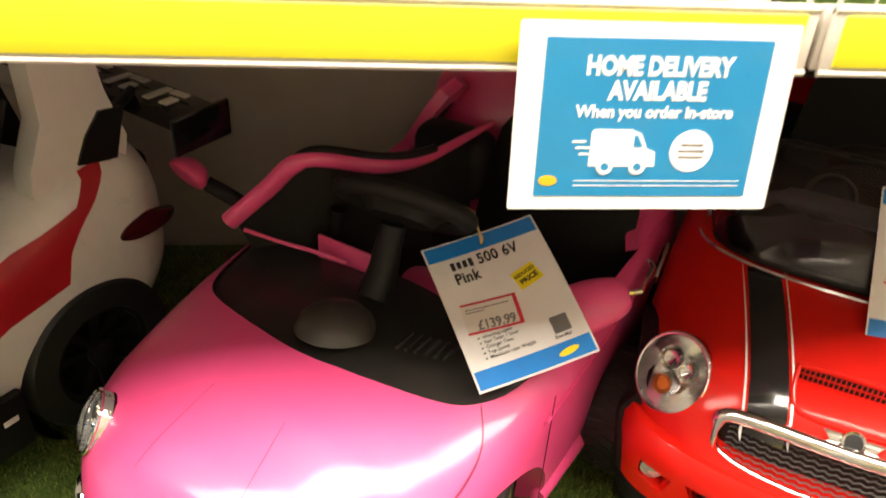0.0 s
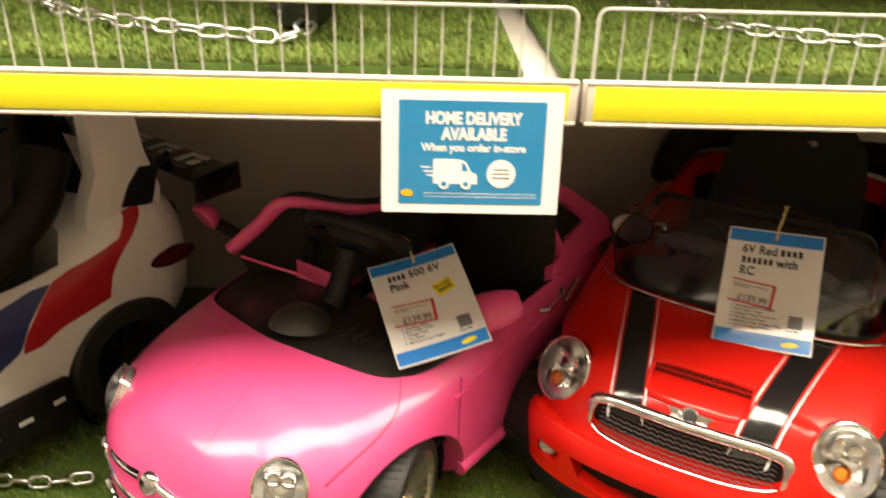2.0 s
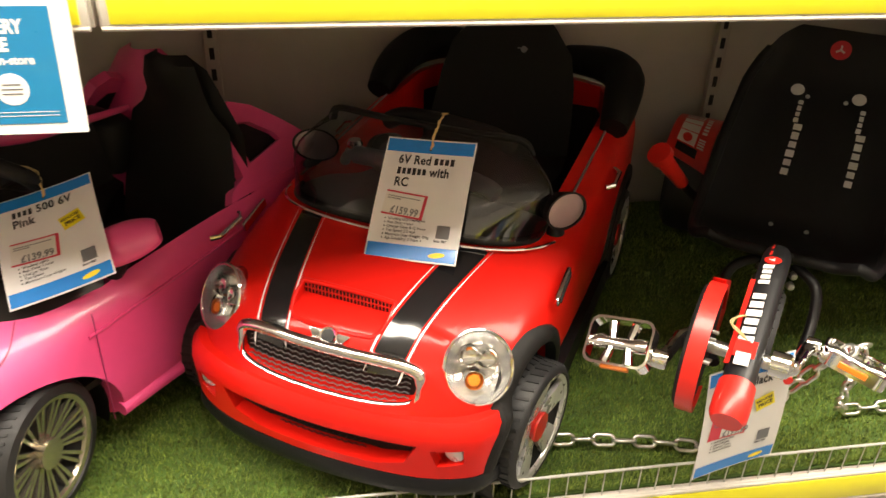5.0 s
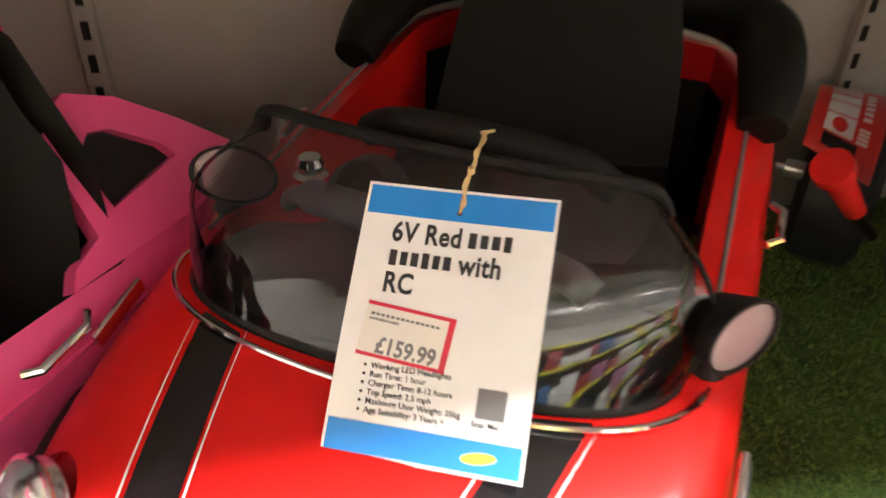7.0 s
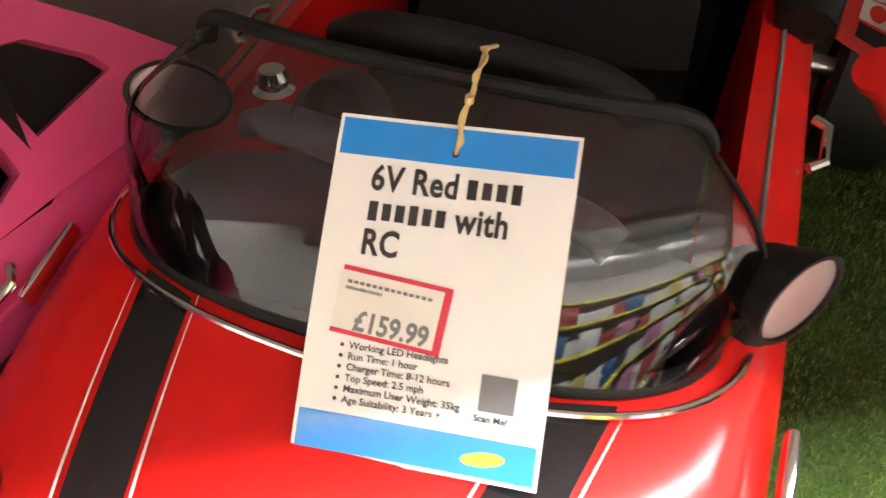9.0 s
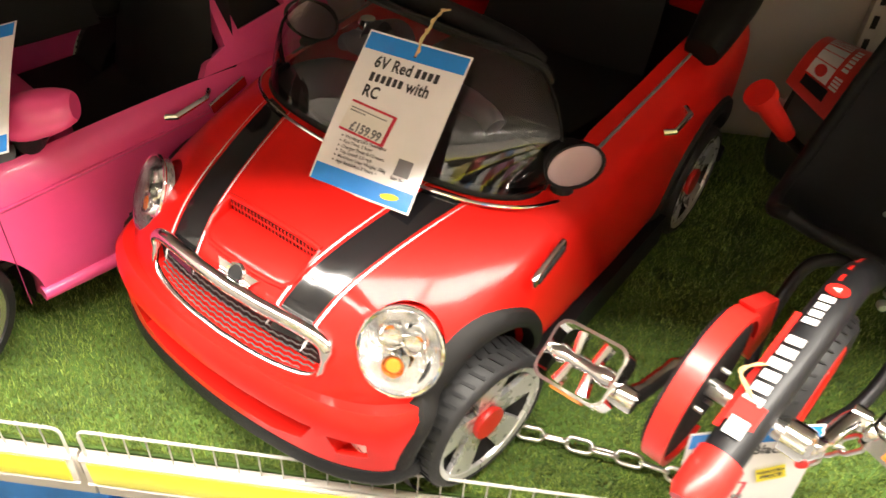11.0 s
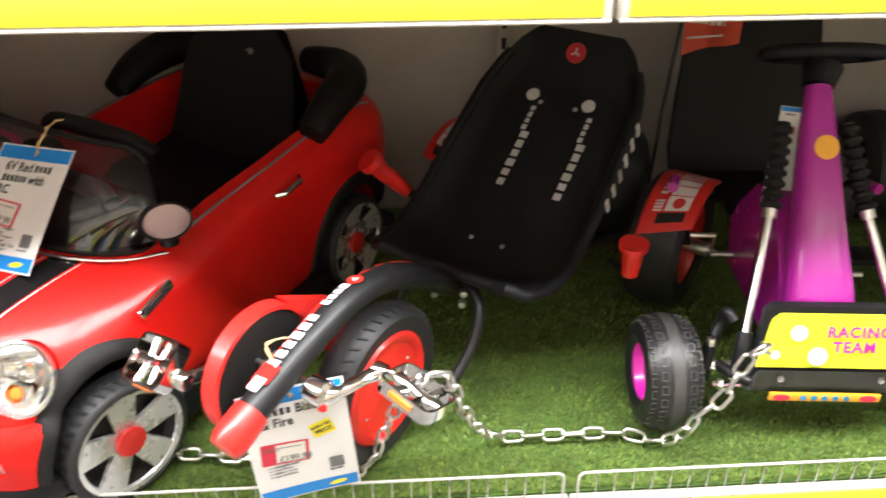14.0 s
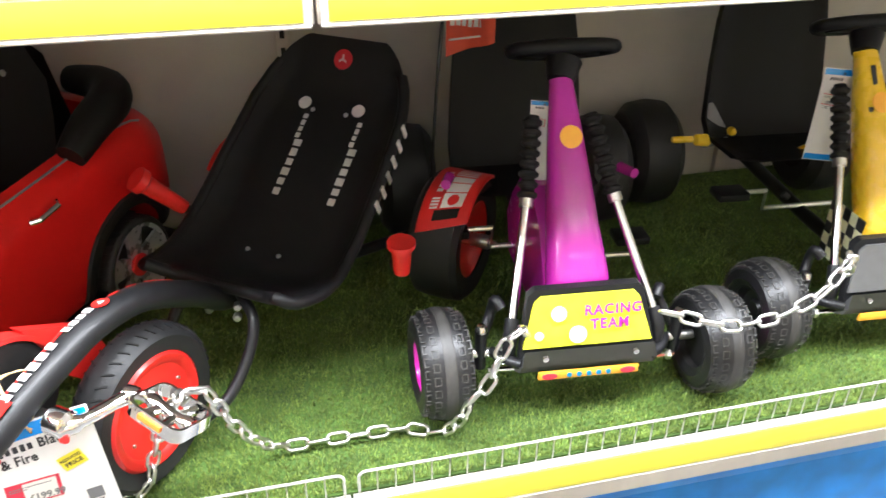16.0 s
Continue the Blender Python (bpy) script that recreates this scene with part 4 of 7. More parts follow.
        pane = slab(bmesh.new(), [(-s * 0.014, y, z) for y, z in ((0.80, 0.36), (0.795, 0.43), (0.825, 0.446), (0.855, 0.44), (0.90, 0.40), (0.915, 0.375))], (-s * 0.004, 0, 0))
        pane.transform(lean)
        part("quarter_pane", pane, BLACK_MATT, f)
        for y in (0.25, 0.85):
            part("wheel_well", half_lathe([(0.0, -0.118), (0.131, -0.118), (0.133, -0.115), (0.133, -0.03)], 32, Matrix.Translation((s * 0.26, y - (0.014 if y < 0.5 else 0), 0.098)) @ pose(0, 0, 0, 0, 0, 0 if s > 0 else 180) @ Matrix.Diagonal((1, 1.2 if y < 0.5 else 1, 1.04, 1)), 0.055), BLACK_MATT, car)
            w = road_wheel(car, (s * 0.236, y, 0.112), 0.112, 0.078, 0.090, GOLDISH, 13, 0.0058, GOLDISH, s, twin=True, treads=56)
            if y < 0.5:
                w.matrix_basis = w.matrix_basis @ pose(0, 0, 0, 0, 0, 17)
        part("sill", tubed([(s * 0.264, 0.392, 0.094), (s * 0.266, 0.55, 0.090), (s * 0.260, 0.725, 0.094)], 0.012, 10), PINK, car)
        part("door_handle", tubed([(s * 0.266, 0.635, 0.296), (s * 0.279, 0.645, 0.299), (s * 0.278, 0.70, 0.309), (s * 0.265, 0.712, 0.311)], 0.0048, 8), CHROME, car, "chrome door handle")
        crease = [(s * (float(spline(ys, tb["w"], y)) * 0.988 + 0.001), y, 0.262 + 0.035 * (y - 0.36)) for y in np.linspace(0.36, 0.80, 16)]
        part("door_crease", tubed(crease, 0.006, 8, flat=0.5), PINK, car)
        seam = [(s * 0.2735, 0.37 + 0.012 * (z - 0.09), z) for z in np.linspace(0.095, 0.30, 10)]
        part("door_seam", tubed(seam, 0.0008, 6), SEAM, car)
        if s > 0:
            line = curve3([(0.226, 0.430, 0.360), (0.240, 0.443, 0.364), (0.258, 0.460, 0.372), (0.280, 0.482, 0.381), (0.298, 0.500, 0.388)], 5)
            part("mirror", tubed(line, [0.008 + 0.026 * math.sin(math.pi * (0.08 + 0.86 * k / 20)) ** 0.55 for k in range(21)], 18, flat=0.72), PINK, car, "pink teardrop wing mirror")
            part("mirror_foot", tubed([(0.232, 0.45, 0.318), (0.244, 0.46, 0.345)], [0.020, 0.022], 12), BLACK, car)
        else:
            pm = part("mirror", lathed([(0, -0.024), (0.5, -0.021), (0.85, -0.012), (1.0, 0.0), (0.97, 0.006), (0.9, 0.008), (0.0, 0.008)], 28, pose(-0.378, 0.41, 0.380, 0, 25, -100) @ Matrix.Diagonal((1, 0.042, 0.024, 1))), PINK, car, "pink oval wing mirror folded outward")
            part("mirror_foot", tubed(curve3([(-0.245, 0.43, 0.325), (-0.29, 0.425, 0.352), (-0.345, 0.415, 0.370)], 5), [0.016] * 5 + [0.012] * 6, 10, flat=0.6), BLACK, pm)
        headlamp(car, (s * 0.187, 0.060, 0.249), 0.038, 0.040, s * 40, -28, orange=False)
        fog = part("fog_lamp", lathed([(0, 0.005), (0.018, 0.006), (0.025, 0.001), (0.026, -0.006), (0.0, -0.006)], 24, stick(solid, s * 0.194, 0.162, s) @ Matrix.Diagonal((1, 1.25, 0.75, 1))), CHROME, car)
        part("fog_lens", lathed([(0, 0.010), (0.011, 0.008), (0.014, 0.004)], 20, stick(solid, s * 0.194, 0.162, s) @ Matrix.Diagonal((1, 1.25, 0.75, 1))), GREY_PLASTIC, fog)
        part("bumper_strip", drape(solid, grid((s * 0.165, -0.1, 0.114), (s * 0.165, -0.1, 0.103), (s * 0.222, -0.1, 0.118), (s * 0.222, -0.1, 0.111), 10, 3), (0, 1, 0), 0.004), CHROME, car)
        seam = curve3([(s * 0.213, 0.292, 0.5), (s * 0.236, 0.258, 0.5), (s * 0.242, 0.215, 0.5), (s * 0.237, 0.155, 0.5), (s * 0.228, 0.105, 0.5)], 6)
        part("bonnet_seam", drape(solid, [[p, p + Vector((s * 0.0022, 0, 0))] for p in seam], (0, 0, -1), 0.0006), SEAM, car)
        part("bonnet_crease", drape(solid, grid((s * 0.053, 0.138, 0.5), (s * 0.0542, 0.138, 0.5), (s * 0.070, 0.028, 0.5), (s * 0.0712, 0.028, 0.5), 14, 1), (0, 0, -1), 0.0006), CREASE, car)
        bar = [solid.ray_cast(Vector((s * x, -0.5, 0.216 - 0.10 * x)), Vector((0, 1, 0)))[0] + Vector((0, -0.002, 0)) for x in np.linspace(0.022, 0.112, 14)]
        part("whisker", tubed(bar, list(np.linspace(0.0075, 0.0045, 14)), 10, flat=0.7), CHROME, car, "chrome front bar")
    hit, nor = solid.ray_cast(Vector((0, -0.5, 0.212)), Vector((0, 1, 0)))[:2]
    part("badge", lathed([(0, 0.011), (0.012, 0.010), (0.0175, 0.005), (0.0185, 0.0)], 24, Matrix.Translation(hit) @ nor.to_track_quat("X", "Z").to_matrix().to_4x4()), CHROME, car, "round chrome badge")
    for z, r in ((0.178, 0.0030), (0.171, 0.0018)):
        line = []
        for x in np.linspace(-0.13, 0.13, 28):
            h = solid.ray_cast(Vector((x, -0.5, z + 0.25 * x * x)), Vector((0, 1, 0)))[0]
            line.append(h + Vector((0, -0.001, 0)))
        part("nose_line", tubed(line, r, 6), INK if r < 0.002 else CHROME, car)
    part("number_plate", drape(solid, grid((-0.065, -0.5, 0.160), (0.065, -0.5, 0.160), (-0.065, -0.5, 0.136), (0.065, -0.5, 0.136), 4, 10), (0, 1, 0), 0.003), SILVER, car, "silver plate with dark bars")
    bm = bmesh.new()
    for k in range(6):
        x = -0.045 + 0.018 * k
        h = solid.ray_cast(Vector((x, -0.5, 0.148)), Vector((0, 1, 0)))[0]
        box(bm, x, h.y - 0.004, 0.148, 0.011, 0.002, 0.012)
    part("plate_bars", bm, INK_GREY, car)
    def on_nose(x, z, lift=0.0):
        h = solid.ray_cast(Vector((x, -0.5, z)), Vector((0, 1, 0)))[0]
        return h + Vector((0, -lift, 0))
    rows = [[on_nose(x, 0.087 + 0.047 * k + (0.5 - k) * 1.1 * x * x, 0.002) for x in np.linspace(-0.150, 0.150, 31)] for k in np.linspace(0, 1, 7)]
    g = part("lower_grille", skin(bmesh.new(), rows, closed=False, caps=False), BLACK_GLOSS, car, "black grille with chrome studs")
    bm = bmesh.new()
    for r in range(3):
        for k in range(15):
            x = -0.126 + 0.018 * k + (0.009 if r % 2 else 0)
            lathe(bm, [(0, 0.005), (0.004, 0.0035), (0.0055, 0)], 8, Matrix.Translation(on_nose(x, 0.0985 + 0.012 * r + (0.5 - r / 2) * 0.8 * x * x, 0.002)) @ pose(0, 0, 0, 0, 0, -90))
    part("studs", bm, CHROME, g)
    loop = [(0.152 * math.copysign(abs(math.cos(a)) ** 0.5, math.cos(a)), 0.111 + 0.024 * math.copysign(abs(math.sin(a)) ** 0.7, math.sin(a))) for a in np.linspace(0, 2 * math.pi, 41)[:-1]]
    part("grille_rim", tubed([(x, float((solid.ray_cast(Vector((x, -0.5, z)), Vector((0, 1, 0)))[0] or Vector((0, 0, 0))).y) - 0.001, z) for x, z in loop], 0.003, 6, closed=True), CHROME, g)
    for s in (-1, 1):
        part("running_light", lathed([(0, 0.012), (0.010, 0.010), (0.015, 0.004), (0.016, -0.004)], 20, stick(solid, s * 0.150, 0.112, s)), CHROME, g)
    # seats
    pad = skin(bmesh.new(), [[(0.09 + wd * x, y + 0.02 * abs(x) ** 2, z) for x in np.linspace(-1, 1, 11)] for wd, y, z in ((0.13, 0.50, 0.20), (0.14, 0.62, 0.19), (0.14, 0.70, 0.22), (0.135, 0.735, 0.36), (0.12, 0.75, 0.43), (0.075, 0.755, 0.465), (0.07, 0.745, 0.51), (0.06, 0.745, 0.545), (0.035, 0.755, 0.56), (0.06, 0.775, 0.53), (0.13, 0.775, 0.42), (0.14, 0.77, 0.2))], closed=False, caps=False)
    part("seat", pad, SEATM, car, "black seat with tall headrest")
    part("seat_shell", skin(bmesh.new(), [[(-0.13 + wd * x, y + 0.03 * abs(x) ** 2, z) for x in np.linspace(-1, 1, 9)] for wd, y, z in ((0.10, 0.80, 0.2), (0.105, 0.83, 0.36), (0.10, 0.86, 0.43), (0.075, 0.88, 0.48), (0.04, 0.885, 0.50), (0.07, 0.90, 0.47), (0.105, 0.90, 0.3))], closed=False, caps=False), PINK, car, "pink seat shell")
    part("far_cushion", boxed(-0.10, 0.74, 0.36, 0.14, 0.08, 0.12, 0.03, seg=3), SEATM, car)
    part("inner_panel", boxed(0.05, 0.52, 0.22, 0.20, 0.06, 0.12, 0.02), PINK, car)
    return car


def race_car():
    car = thing("toy_car", "white ride-on racing car with red and blue stripes, black wing", "ride-on car", (-0.904, 0.678, GZ), -37.0)
    ys = [-0.98, -0.95, -0.85, -0.70, -0.55, -0.42, -0.30, -0.20, -0.10, 0.0, 0.06, 0.10]
    tb = dict(w=[0.12, 0.2, 0.25, 0.262, 0.262, 0.262, 0.262, 0.264, 0.266, 0.262, 0.24, 0.19],
              b=[0.1, 0.08, 0.06, 0.055, 0.06, 0.07, 0.08, 0.09, 0.10, 0.12, 0.15, 0.2],
              t=[0.16, 0.2, 0.27, 0.33, 0.36, 0.374, 0.372, 0.382, 0.43, 0.452, 0.42, 0.34],
              c=[0, 0, 0.02, 0.03, 0.03, 0.02, 0.02, 0.02, 0.02, 0.02, 0.0, 0.0])
    body = part("body", body_skin(ys, tb, [2.5, 2.8, 3.2, 3.6, 4.5, 5, 5.5, 5.5, 5.5, 5, 4, 3], 56), WHITE, car)
    solid = tree_of(body)
    arches = [lathed([(0, -0.09), (0.138, -0.09), (0.138, 0.1), (0, 0.1)], 40, Matrix.Translation((s * 0.25, y, 0.105)) @ pose(0, 0, 0, 0, 0, 0 if s > 0 else 180)) for s in (-1, 1) for y in (-0.105, -0.74)]
    hole = slab(bmesh.new(), [(x, y, 0.14) for x, y in ((-0.235, -0.58), (0.235, -0.58), (0.235, -0.20), (0.18, -0.16), (-0.18, -0.16), (-0.235, -0.20))], (0, 0, 0.5))
    cut(body, [hole, *arches])
    part("cockpit_floor", boxed(0, -0.38, 0.15, 0.45, 0.4, 0.012), BLACK_MATT, car)
    # decals on the flank, as bands between two edges
    def stripe(zs, backs, fronts, m, name):
        rows = []
        for z in np.linspace(zs[0], zs[-1], 22):
            a, b = float(np.interp(z, zs, backs)), float(np.interp(z, zs, fronts))
            rows.append([(0.6, a + (b - a) * k / 8, z) for k in range(9)])
        part(name, drape(solid, rows, (-1, 0, 0), 0.0015, back=0.0), m, car)
    stripe([0.232, 0.25, 0.27, 0.315, 0.34, 0.356, 0.376, 0.406, 0.434], [-0.305, -0.301, -0.290, -0.254, -0.222, -0.153, -0.090, -0.064, -0.059], [-0.270, -0.235, -0.130, -0.118, -0.100, -0.084, -0.060, -0.032, -0.020], RED_DECAL, "red_stripe")
    stripe([0.185, 0.214, 0.238, 0.263, 0.284, 0.315, 0.336], [-0.435, -0.430, -0.425, -0.420, -0.405, -0.384, -0.262], [-0.425, -0.358, -0.309, -0.296, -0.284, -0.256, -0.229], BLUE_DARK, "dark_blue_stripe")
    stripe([0.24, 0.27, 0.312], [-0.50, -0.48, -0.45], [-0.428, -0.418, -0.388], BLUE_LIGHT, "light_blue_stripe")
    tr = slab(bmesh.new(), [(0.240, y, z) for y, z in ((-0.060, 0.425), (-0.040, 0.462), (-0.012, 0.492), (0.030, 0.486), (0.018, 0.455), (0.004, 0.412))], (-0.035, 0, 0))
    part("pillar_trim", soften(tr, 0.006, 2), BLACK, car, "black trim at the foot of the wing")
    for s in (-1, 1):
        for y in (-0.105, -0.74):
            part("wheel_well", lathed([(0.0, -0.088), (0.134, -0.088), (0.1375, -0.08), (0.1375, 0.0)], 32, Matrix.Translation((s * 0.25, y, 0.105)) @ pose(0, 0, 0, 0, 0, 0 if s > 0 else 180)), BLACK_MATT, car)
            road_wheel(car, (s * 0.232, y, 0.125), 0.125, 0.085, 0.08, DARK_METAL, 10, 0.014, DARK_METAL, s)
        skirt = boxed(s * 0.268, -0.42, 0.105, 0.02, 0.36, 0.10, 0.008)
        sk = part("side_skirt", skirt, BLACK, car)
        for y, z, wd in ((-0.27, 0.118, 0.022), (-0.335, 0.110, 0.026), (-0.40, 0.104, 0.030), (-0.47, 0.098, 0.020)):
            part("skirt_mark", boxed(s * 0.2785, y, z, 0.0015, wd, 0.009), WHITE, sk)
        lamp = lathed([(0, -0.012), (0.02, -0.012), (0.05, -0.004), (0.058, 0.004), (0.05, 0.011), (0, 0.014)], 24, Matrix.Translation((s * 0.255, 0.018, 0.300)) @ pose(0, 0, 0, 0, 0, 0 if s > 0 else 180) @ Matrix.Diagonal((1, 1, 0.34, 1)) @ pose(0, 0, 0, 8, 0, 0))
        part("tail_light", lamp, mat("dark_red_lens", (0.06, 0.004, 0.006), 0.2, coat=0.5), car, "dark red tail light")
        part("wing_arm", tubed([(s * 0.20, -0.005, 0.42), (s * 0.19, 0.03, 0.45), (s * 0.18, 0.09, 0.475)], [0.026, 0.022, 0.018], 10, flat=0.45), BLACK, car)
        pl = slab(bmesh.new(), [(s * 0.235, y, z) for y, z in ((-0.135, 0.40), (-0.128, 0.44), (-0.10, 0.50), (-0.10, 0.62), (-0.01, 0.62), (0.005, 0.52), (0.03, 0.44), (0.02, 0.40))], (-s * 0.04, 0, 0))
        part("pillar", soften(pl, 0.014, 4), WHITE, car)
        door = slab(bmesh.new(), [(s * 0.24, y, z) for y, z in ((-0.60, 0.34), (-0.46, 0.455), (-0.36, 0.448), (-0.285, 0.475), (-0.255, 0.50), (-0.25, 0.56), (-0.235, 0.62), (-0.40, 0.62), (-0.60, 0.50), (-0.68, 0.38))], (-s * 0.03, 0, 0))
        part("windscreen_pillar", soften(door, 0.012, 4), BLACK_MATT, car, "dark windscreen pillar")
    part("rear_panel", boxed(0, 0.085, 0.28, 0.36, 0.04, 0.18, 0.015), BLACK, car)
    wing = part("rear_wing", skin(bmesh.new(), [[(x, 0.06, 0.452 + 0.01 * math.cos(x * 5)), (x, 0.10, 0.466 + 0.01 * math.cos(x * 5)), (x, 0.165, 0.455 + 0.01 * math.cos(x * 5)), (x, 0.167, 0.436 + 0.01 * math.cos(x * 5)), (x, 0.10, 0.448 + 0.01 * math.cos(x * 5))] for x in np.linspace(-0.30, 0.30, 20)]), BLACK_GLOSS, car, "black rear wing with pale bars")
    for x in (-0.22, -0.13, -0.04, 0.05, 0.14, 0.23):
        for dx, dy, wd, ln in ((-0.020, 0, 0.014, 0.050), (0.010, 0.018, 0.034, 0.014), (0.018, -0.012, 0.018, 0.026)):
            part("wing_bar", boxed(x + dx, 0.116 + dy, 0.4690 + 0.008 * math.cos(x * 5), wd, ln, 0.002), WHITE, wing)
    for s in (-1, 1):
        part("end_plate", boxed(s * 0.302, 0.115, 0.44, 0.008, 0.115, 0.06, 0.003), BLACK_GLOSS, wing)
    bm = bmesh.new()
    box(bm, 0.19, 0.172, 0.443, 0.12, 0.003, 0.006)
    part("wing_line", bm, WHITE, wing)
    part("seat", skin(bmesh.new(), [[(wd * x, y + 0.03 * abs(x) ** 2, z) for x in np.linspace(-1, 1, 13)] for wd, y, z in ((0.17, -0.50, 0.24), (0.18, -0.36, 0.22), (0.18, -0.27, 0.26), (0.175, -0.23, 0.40), (0.165, -0.21, 0.50), (0.11, -0.20, 0.555), (0.10, -0.19, 0.61), (0.09, -0.18, 0.66), (0.05, -0.165, 0.68), (0.09, -0.12, 0.62), (0.17, -0.11, 0.45), (0.18, -0.11, 0.25))], closed=False, caps=False), SEATM, car, "black bucket seat")
    part("side_bolster", tubed(curve3([(0.215, -0.40, 0.36), (0.222, -0.30, 0.42), (0.218, -0.22, 0.47), (0.19, -0.16, 0.55)], 6), [0.045] * 19, 12), SEATM, car)
    return car


pink_car()
race_car()


def pieces(name, shapes, material, parent, label=""):
    """Each shape becomes a mesh of its own."""
    return [part(name, s, material, parent, label) for s in shapes]


def word_bars(width, height, letters, m, seed=0, gap=0.26, depth=0.0008):
    """A row of plain bars the size of a word, one for each letter."""
    rng, w, out = random.Random(seed), width / letters, []
    for k in range(letters):
        b = boxed(-width / 2 + w * (k + 0.5), 0, 0, w * (1 - gap) * rng.uniform(0.85, 1.05), height * (1.0 if k % 3 == 0 else 0.86), depth)
        b.transform(m)
        out.append(b)
    return out


def joined(bms):
    """Several small shapes as one mesh."""
    out = bmesh.new()
    for b in bms:
        me = bpy.data.meshes.new("t")
        b.to_mesh(me)
        b.free()
        out.from_mesh(me)
        bpy.data.meshes.remove(me)
    return out


def pedal(parent, m, side=1):
    """A bicycle pedal: cage of chromed plate, centre casting and orange reflectors. Its axle runs along x."""
    p = new("pedal")
    p.parent, p.matrix_basis = parent, m
    loop = [(x, y, 0) for x, y in rounded(0.098, 0.074, 0.015, 4)]
    cage = bmesh.new()
    skin(cage, [[(x * 1.0, y * 1.0, 0.011) for x, y, _ in loop], [(x, y, -0.011) for x, y, _ in loop], [(x * 0.93, y * 0.9, -0.011) for x, y, _ in loop], [(x * 0.93, y * 0.9, 0.011) for x, y, _ in loop], [(x, y, 0.011) for x, y, _ in loop]], closed=True, caps=False)
    bmesh.ops.remove_doubles(cage, verts=cage.verts[:], dist=1e-5)
    part("cage", cage, CHROME, p)
    core = tubed([(-0.05, 0, 0), (-0.03, 0, 0), (-0.018, 0, 0), (0.018, 0, 0), (0.03, 0, 0), (0.042, 0, 0)], [0.006, 0.012, 0.009, 0.009, 0.012, 0.010], 12)
    for sx in (-1, 1):
        tube(core, [(sx * 0.018, -0.031, 0.0), (sx * 0.012, 0, 0), (sx * 0.018, 0.031, 0.0)], [0.008, 0.006, 0.008], 8)
    part("core", core, CHROME, p)
    part("reflector", boxed(0, -0.0385, 0, 0.042, 0.003, 0.009, 0.001), ORANGE, p, "orange reflector")
    return p


def pedal_kart():
    """The low tricycle with one big front wheel and a leaning seat."""
    k = thing("pedal_kart", "black and red low tricycle kart with a sloping seat", "pedal kart", (1.1515, 0.371, GZ), -36.5)
    # front wheel
    w = new("front_wheel")
    w.parent, w.matrix_basis = k, pose(0.0, -0.355, 0.142) @ Matrix.Scale(0.90, 4)
    t = lathed([(0.112, -0.030), (0.140, -0.034), (0.152, -0.022), (0.157, -0.008), (0.157, 0.008), (0.152, 0.022), (0.140, 0.034), (0.112, 0.030), (0.112, -0.030)], 56)
    part("tyre", t, RUBBER, w)
    bm = bmesh.new()
    for i in range(44):
        for s in (-1, 1):
            box(bm, 0, 0, 0, 0.020, 0.0035, 0.002, m=pose(0, 0, 0, 360 * i / 44 + (4 if s > 0 else 0), 0, 0) @ pose(s * 0.019, 0, 0.1535, 0, s * 22, s * 30))
    part("tread", bm, BLACK_MATT, w)["kind"] = "stuff"
    part("rim", lathed([(0.0, 0.030), (0.02, 0.031), (0.03, 0.026), (0.088, 0.027), (0.095, 0.033), (0.106, 0.034), (0.1125, 0.028), (0.1125, -0.028), (0.10, -0.032), (0.0, -0.026)], 48), RED_PLASTIC, w, "red disc rim")
    pieces("rim_bolt", [lathed([(0, 0.030), (0.003, 0.030), (0.004, 0.026)], 10, pose(0, 0.070 * math.cos(a), 0.070 * math.sin(a))) for a in np.linspace(0.4, 2 * math.pi + 0.4, 5)[:-1]], STEEL, w)
    # main tube with its red front cap and printed bars
    path = curve3([(0, -0.645, 0.272), (0, -0.59, 0.292), (0, -0.535, 0.310), (0, -0.47, 0.328), (0, -0.40, 0.340), (0, -0.31, 0.326), (0, -0.20, 0.264), (0, -0.115, 0.205), (0, 0.02, 0.18), (0, 0.25, 0.165)], 6)
    part("main_tube", tubed(path, 0.0225, 18), DARK_METAL, k, "thick black curved frame tube")
    part("nose_cap", tubed([(0, -0.672, 0.260), (0, -0.662, 0.264), (0, -0.640, 0.273), (0, -0.616, 0.2825)], [0.021, 0.026, 0.0265, 0.0255], 20), RED_PLASTIC, k, "red plastic end cap")
    def on_tube(i):
        p, q = path[i], path[i + 1]
        d = (q - p).normalized()
        side = Vector((1, 0, 0))
        nn = side.cross(d)
        return p, d, side, nn
    def tube_mark(y, bm0, turn=42, lift=0.0230):
        j = min(range(len(path)), key=lambda i: abs(path[i].y - y))
        p, d, side, nn = on_tube(j)
        if nn.z < 0:
            nn = -nn
        r = Matrix.Rotation(radians(turn), 3, d)
        nn2, s2 = r @ nn, r @ side
        m = Matrix((d, nn2.cross(d), nn2)).transposed().to_4x4()
        m.translation = p + nn2 * lift
        bm0.transform(m)
        return bm0
    for y, wd, ht, n in ((-0.515, 0.104, 0.022, 6), (-0.424, 0.055, 0.016, 4)):
        pieces("print_bar", [tube_mark(y, b, -16) for b in word_bars(wd, ht, n, Matrix(), 3)], WHITE, k)
    part("print_band", tube_mark(-0.515, boxed(0, 0.0175, -0.006, 0.17, 0.007, 0.001), -20), RED_PLASTIC, k)
    part("print_disc", tube_mark(-0.388, lathed([(0, 0.001), (0.013, 0.001), (0.013, 0)], 18, pose(0, 0, 0, 0, -90, 0)), -8), RED_PLASTIC, k)
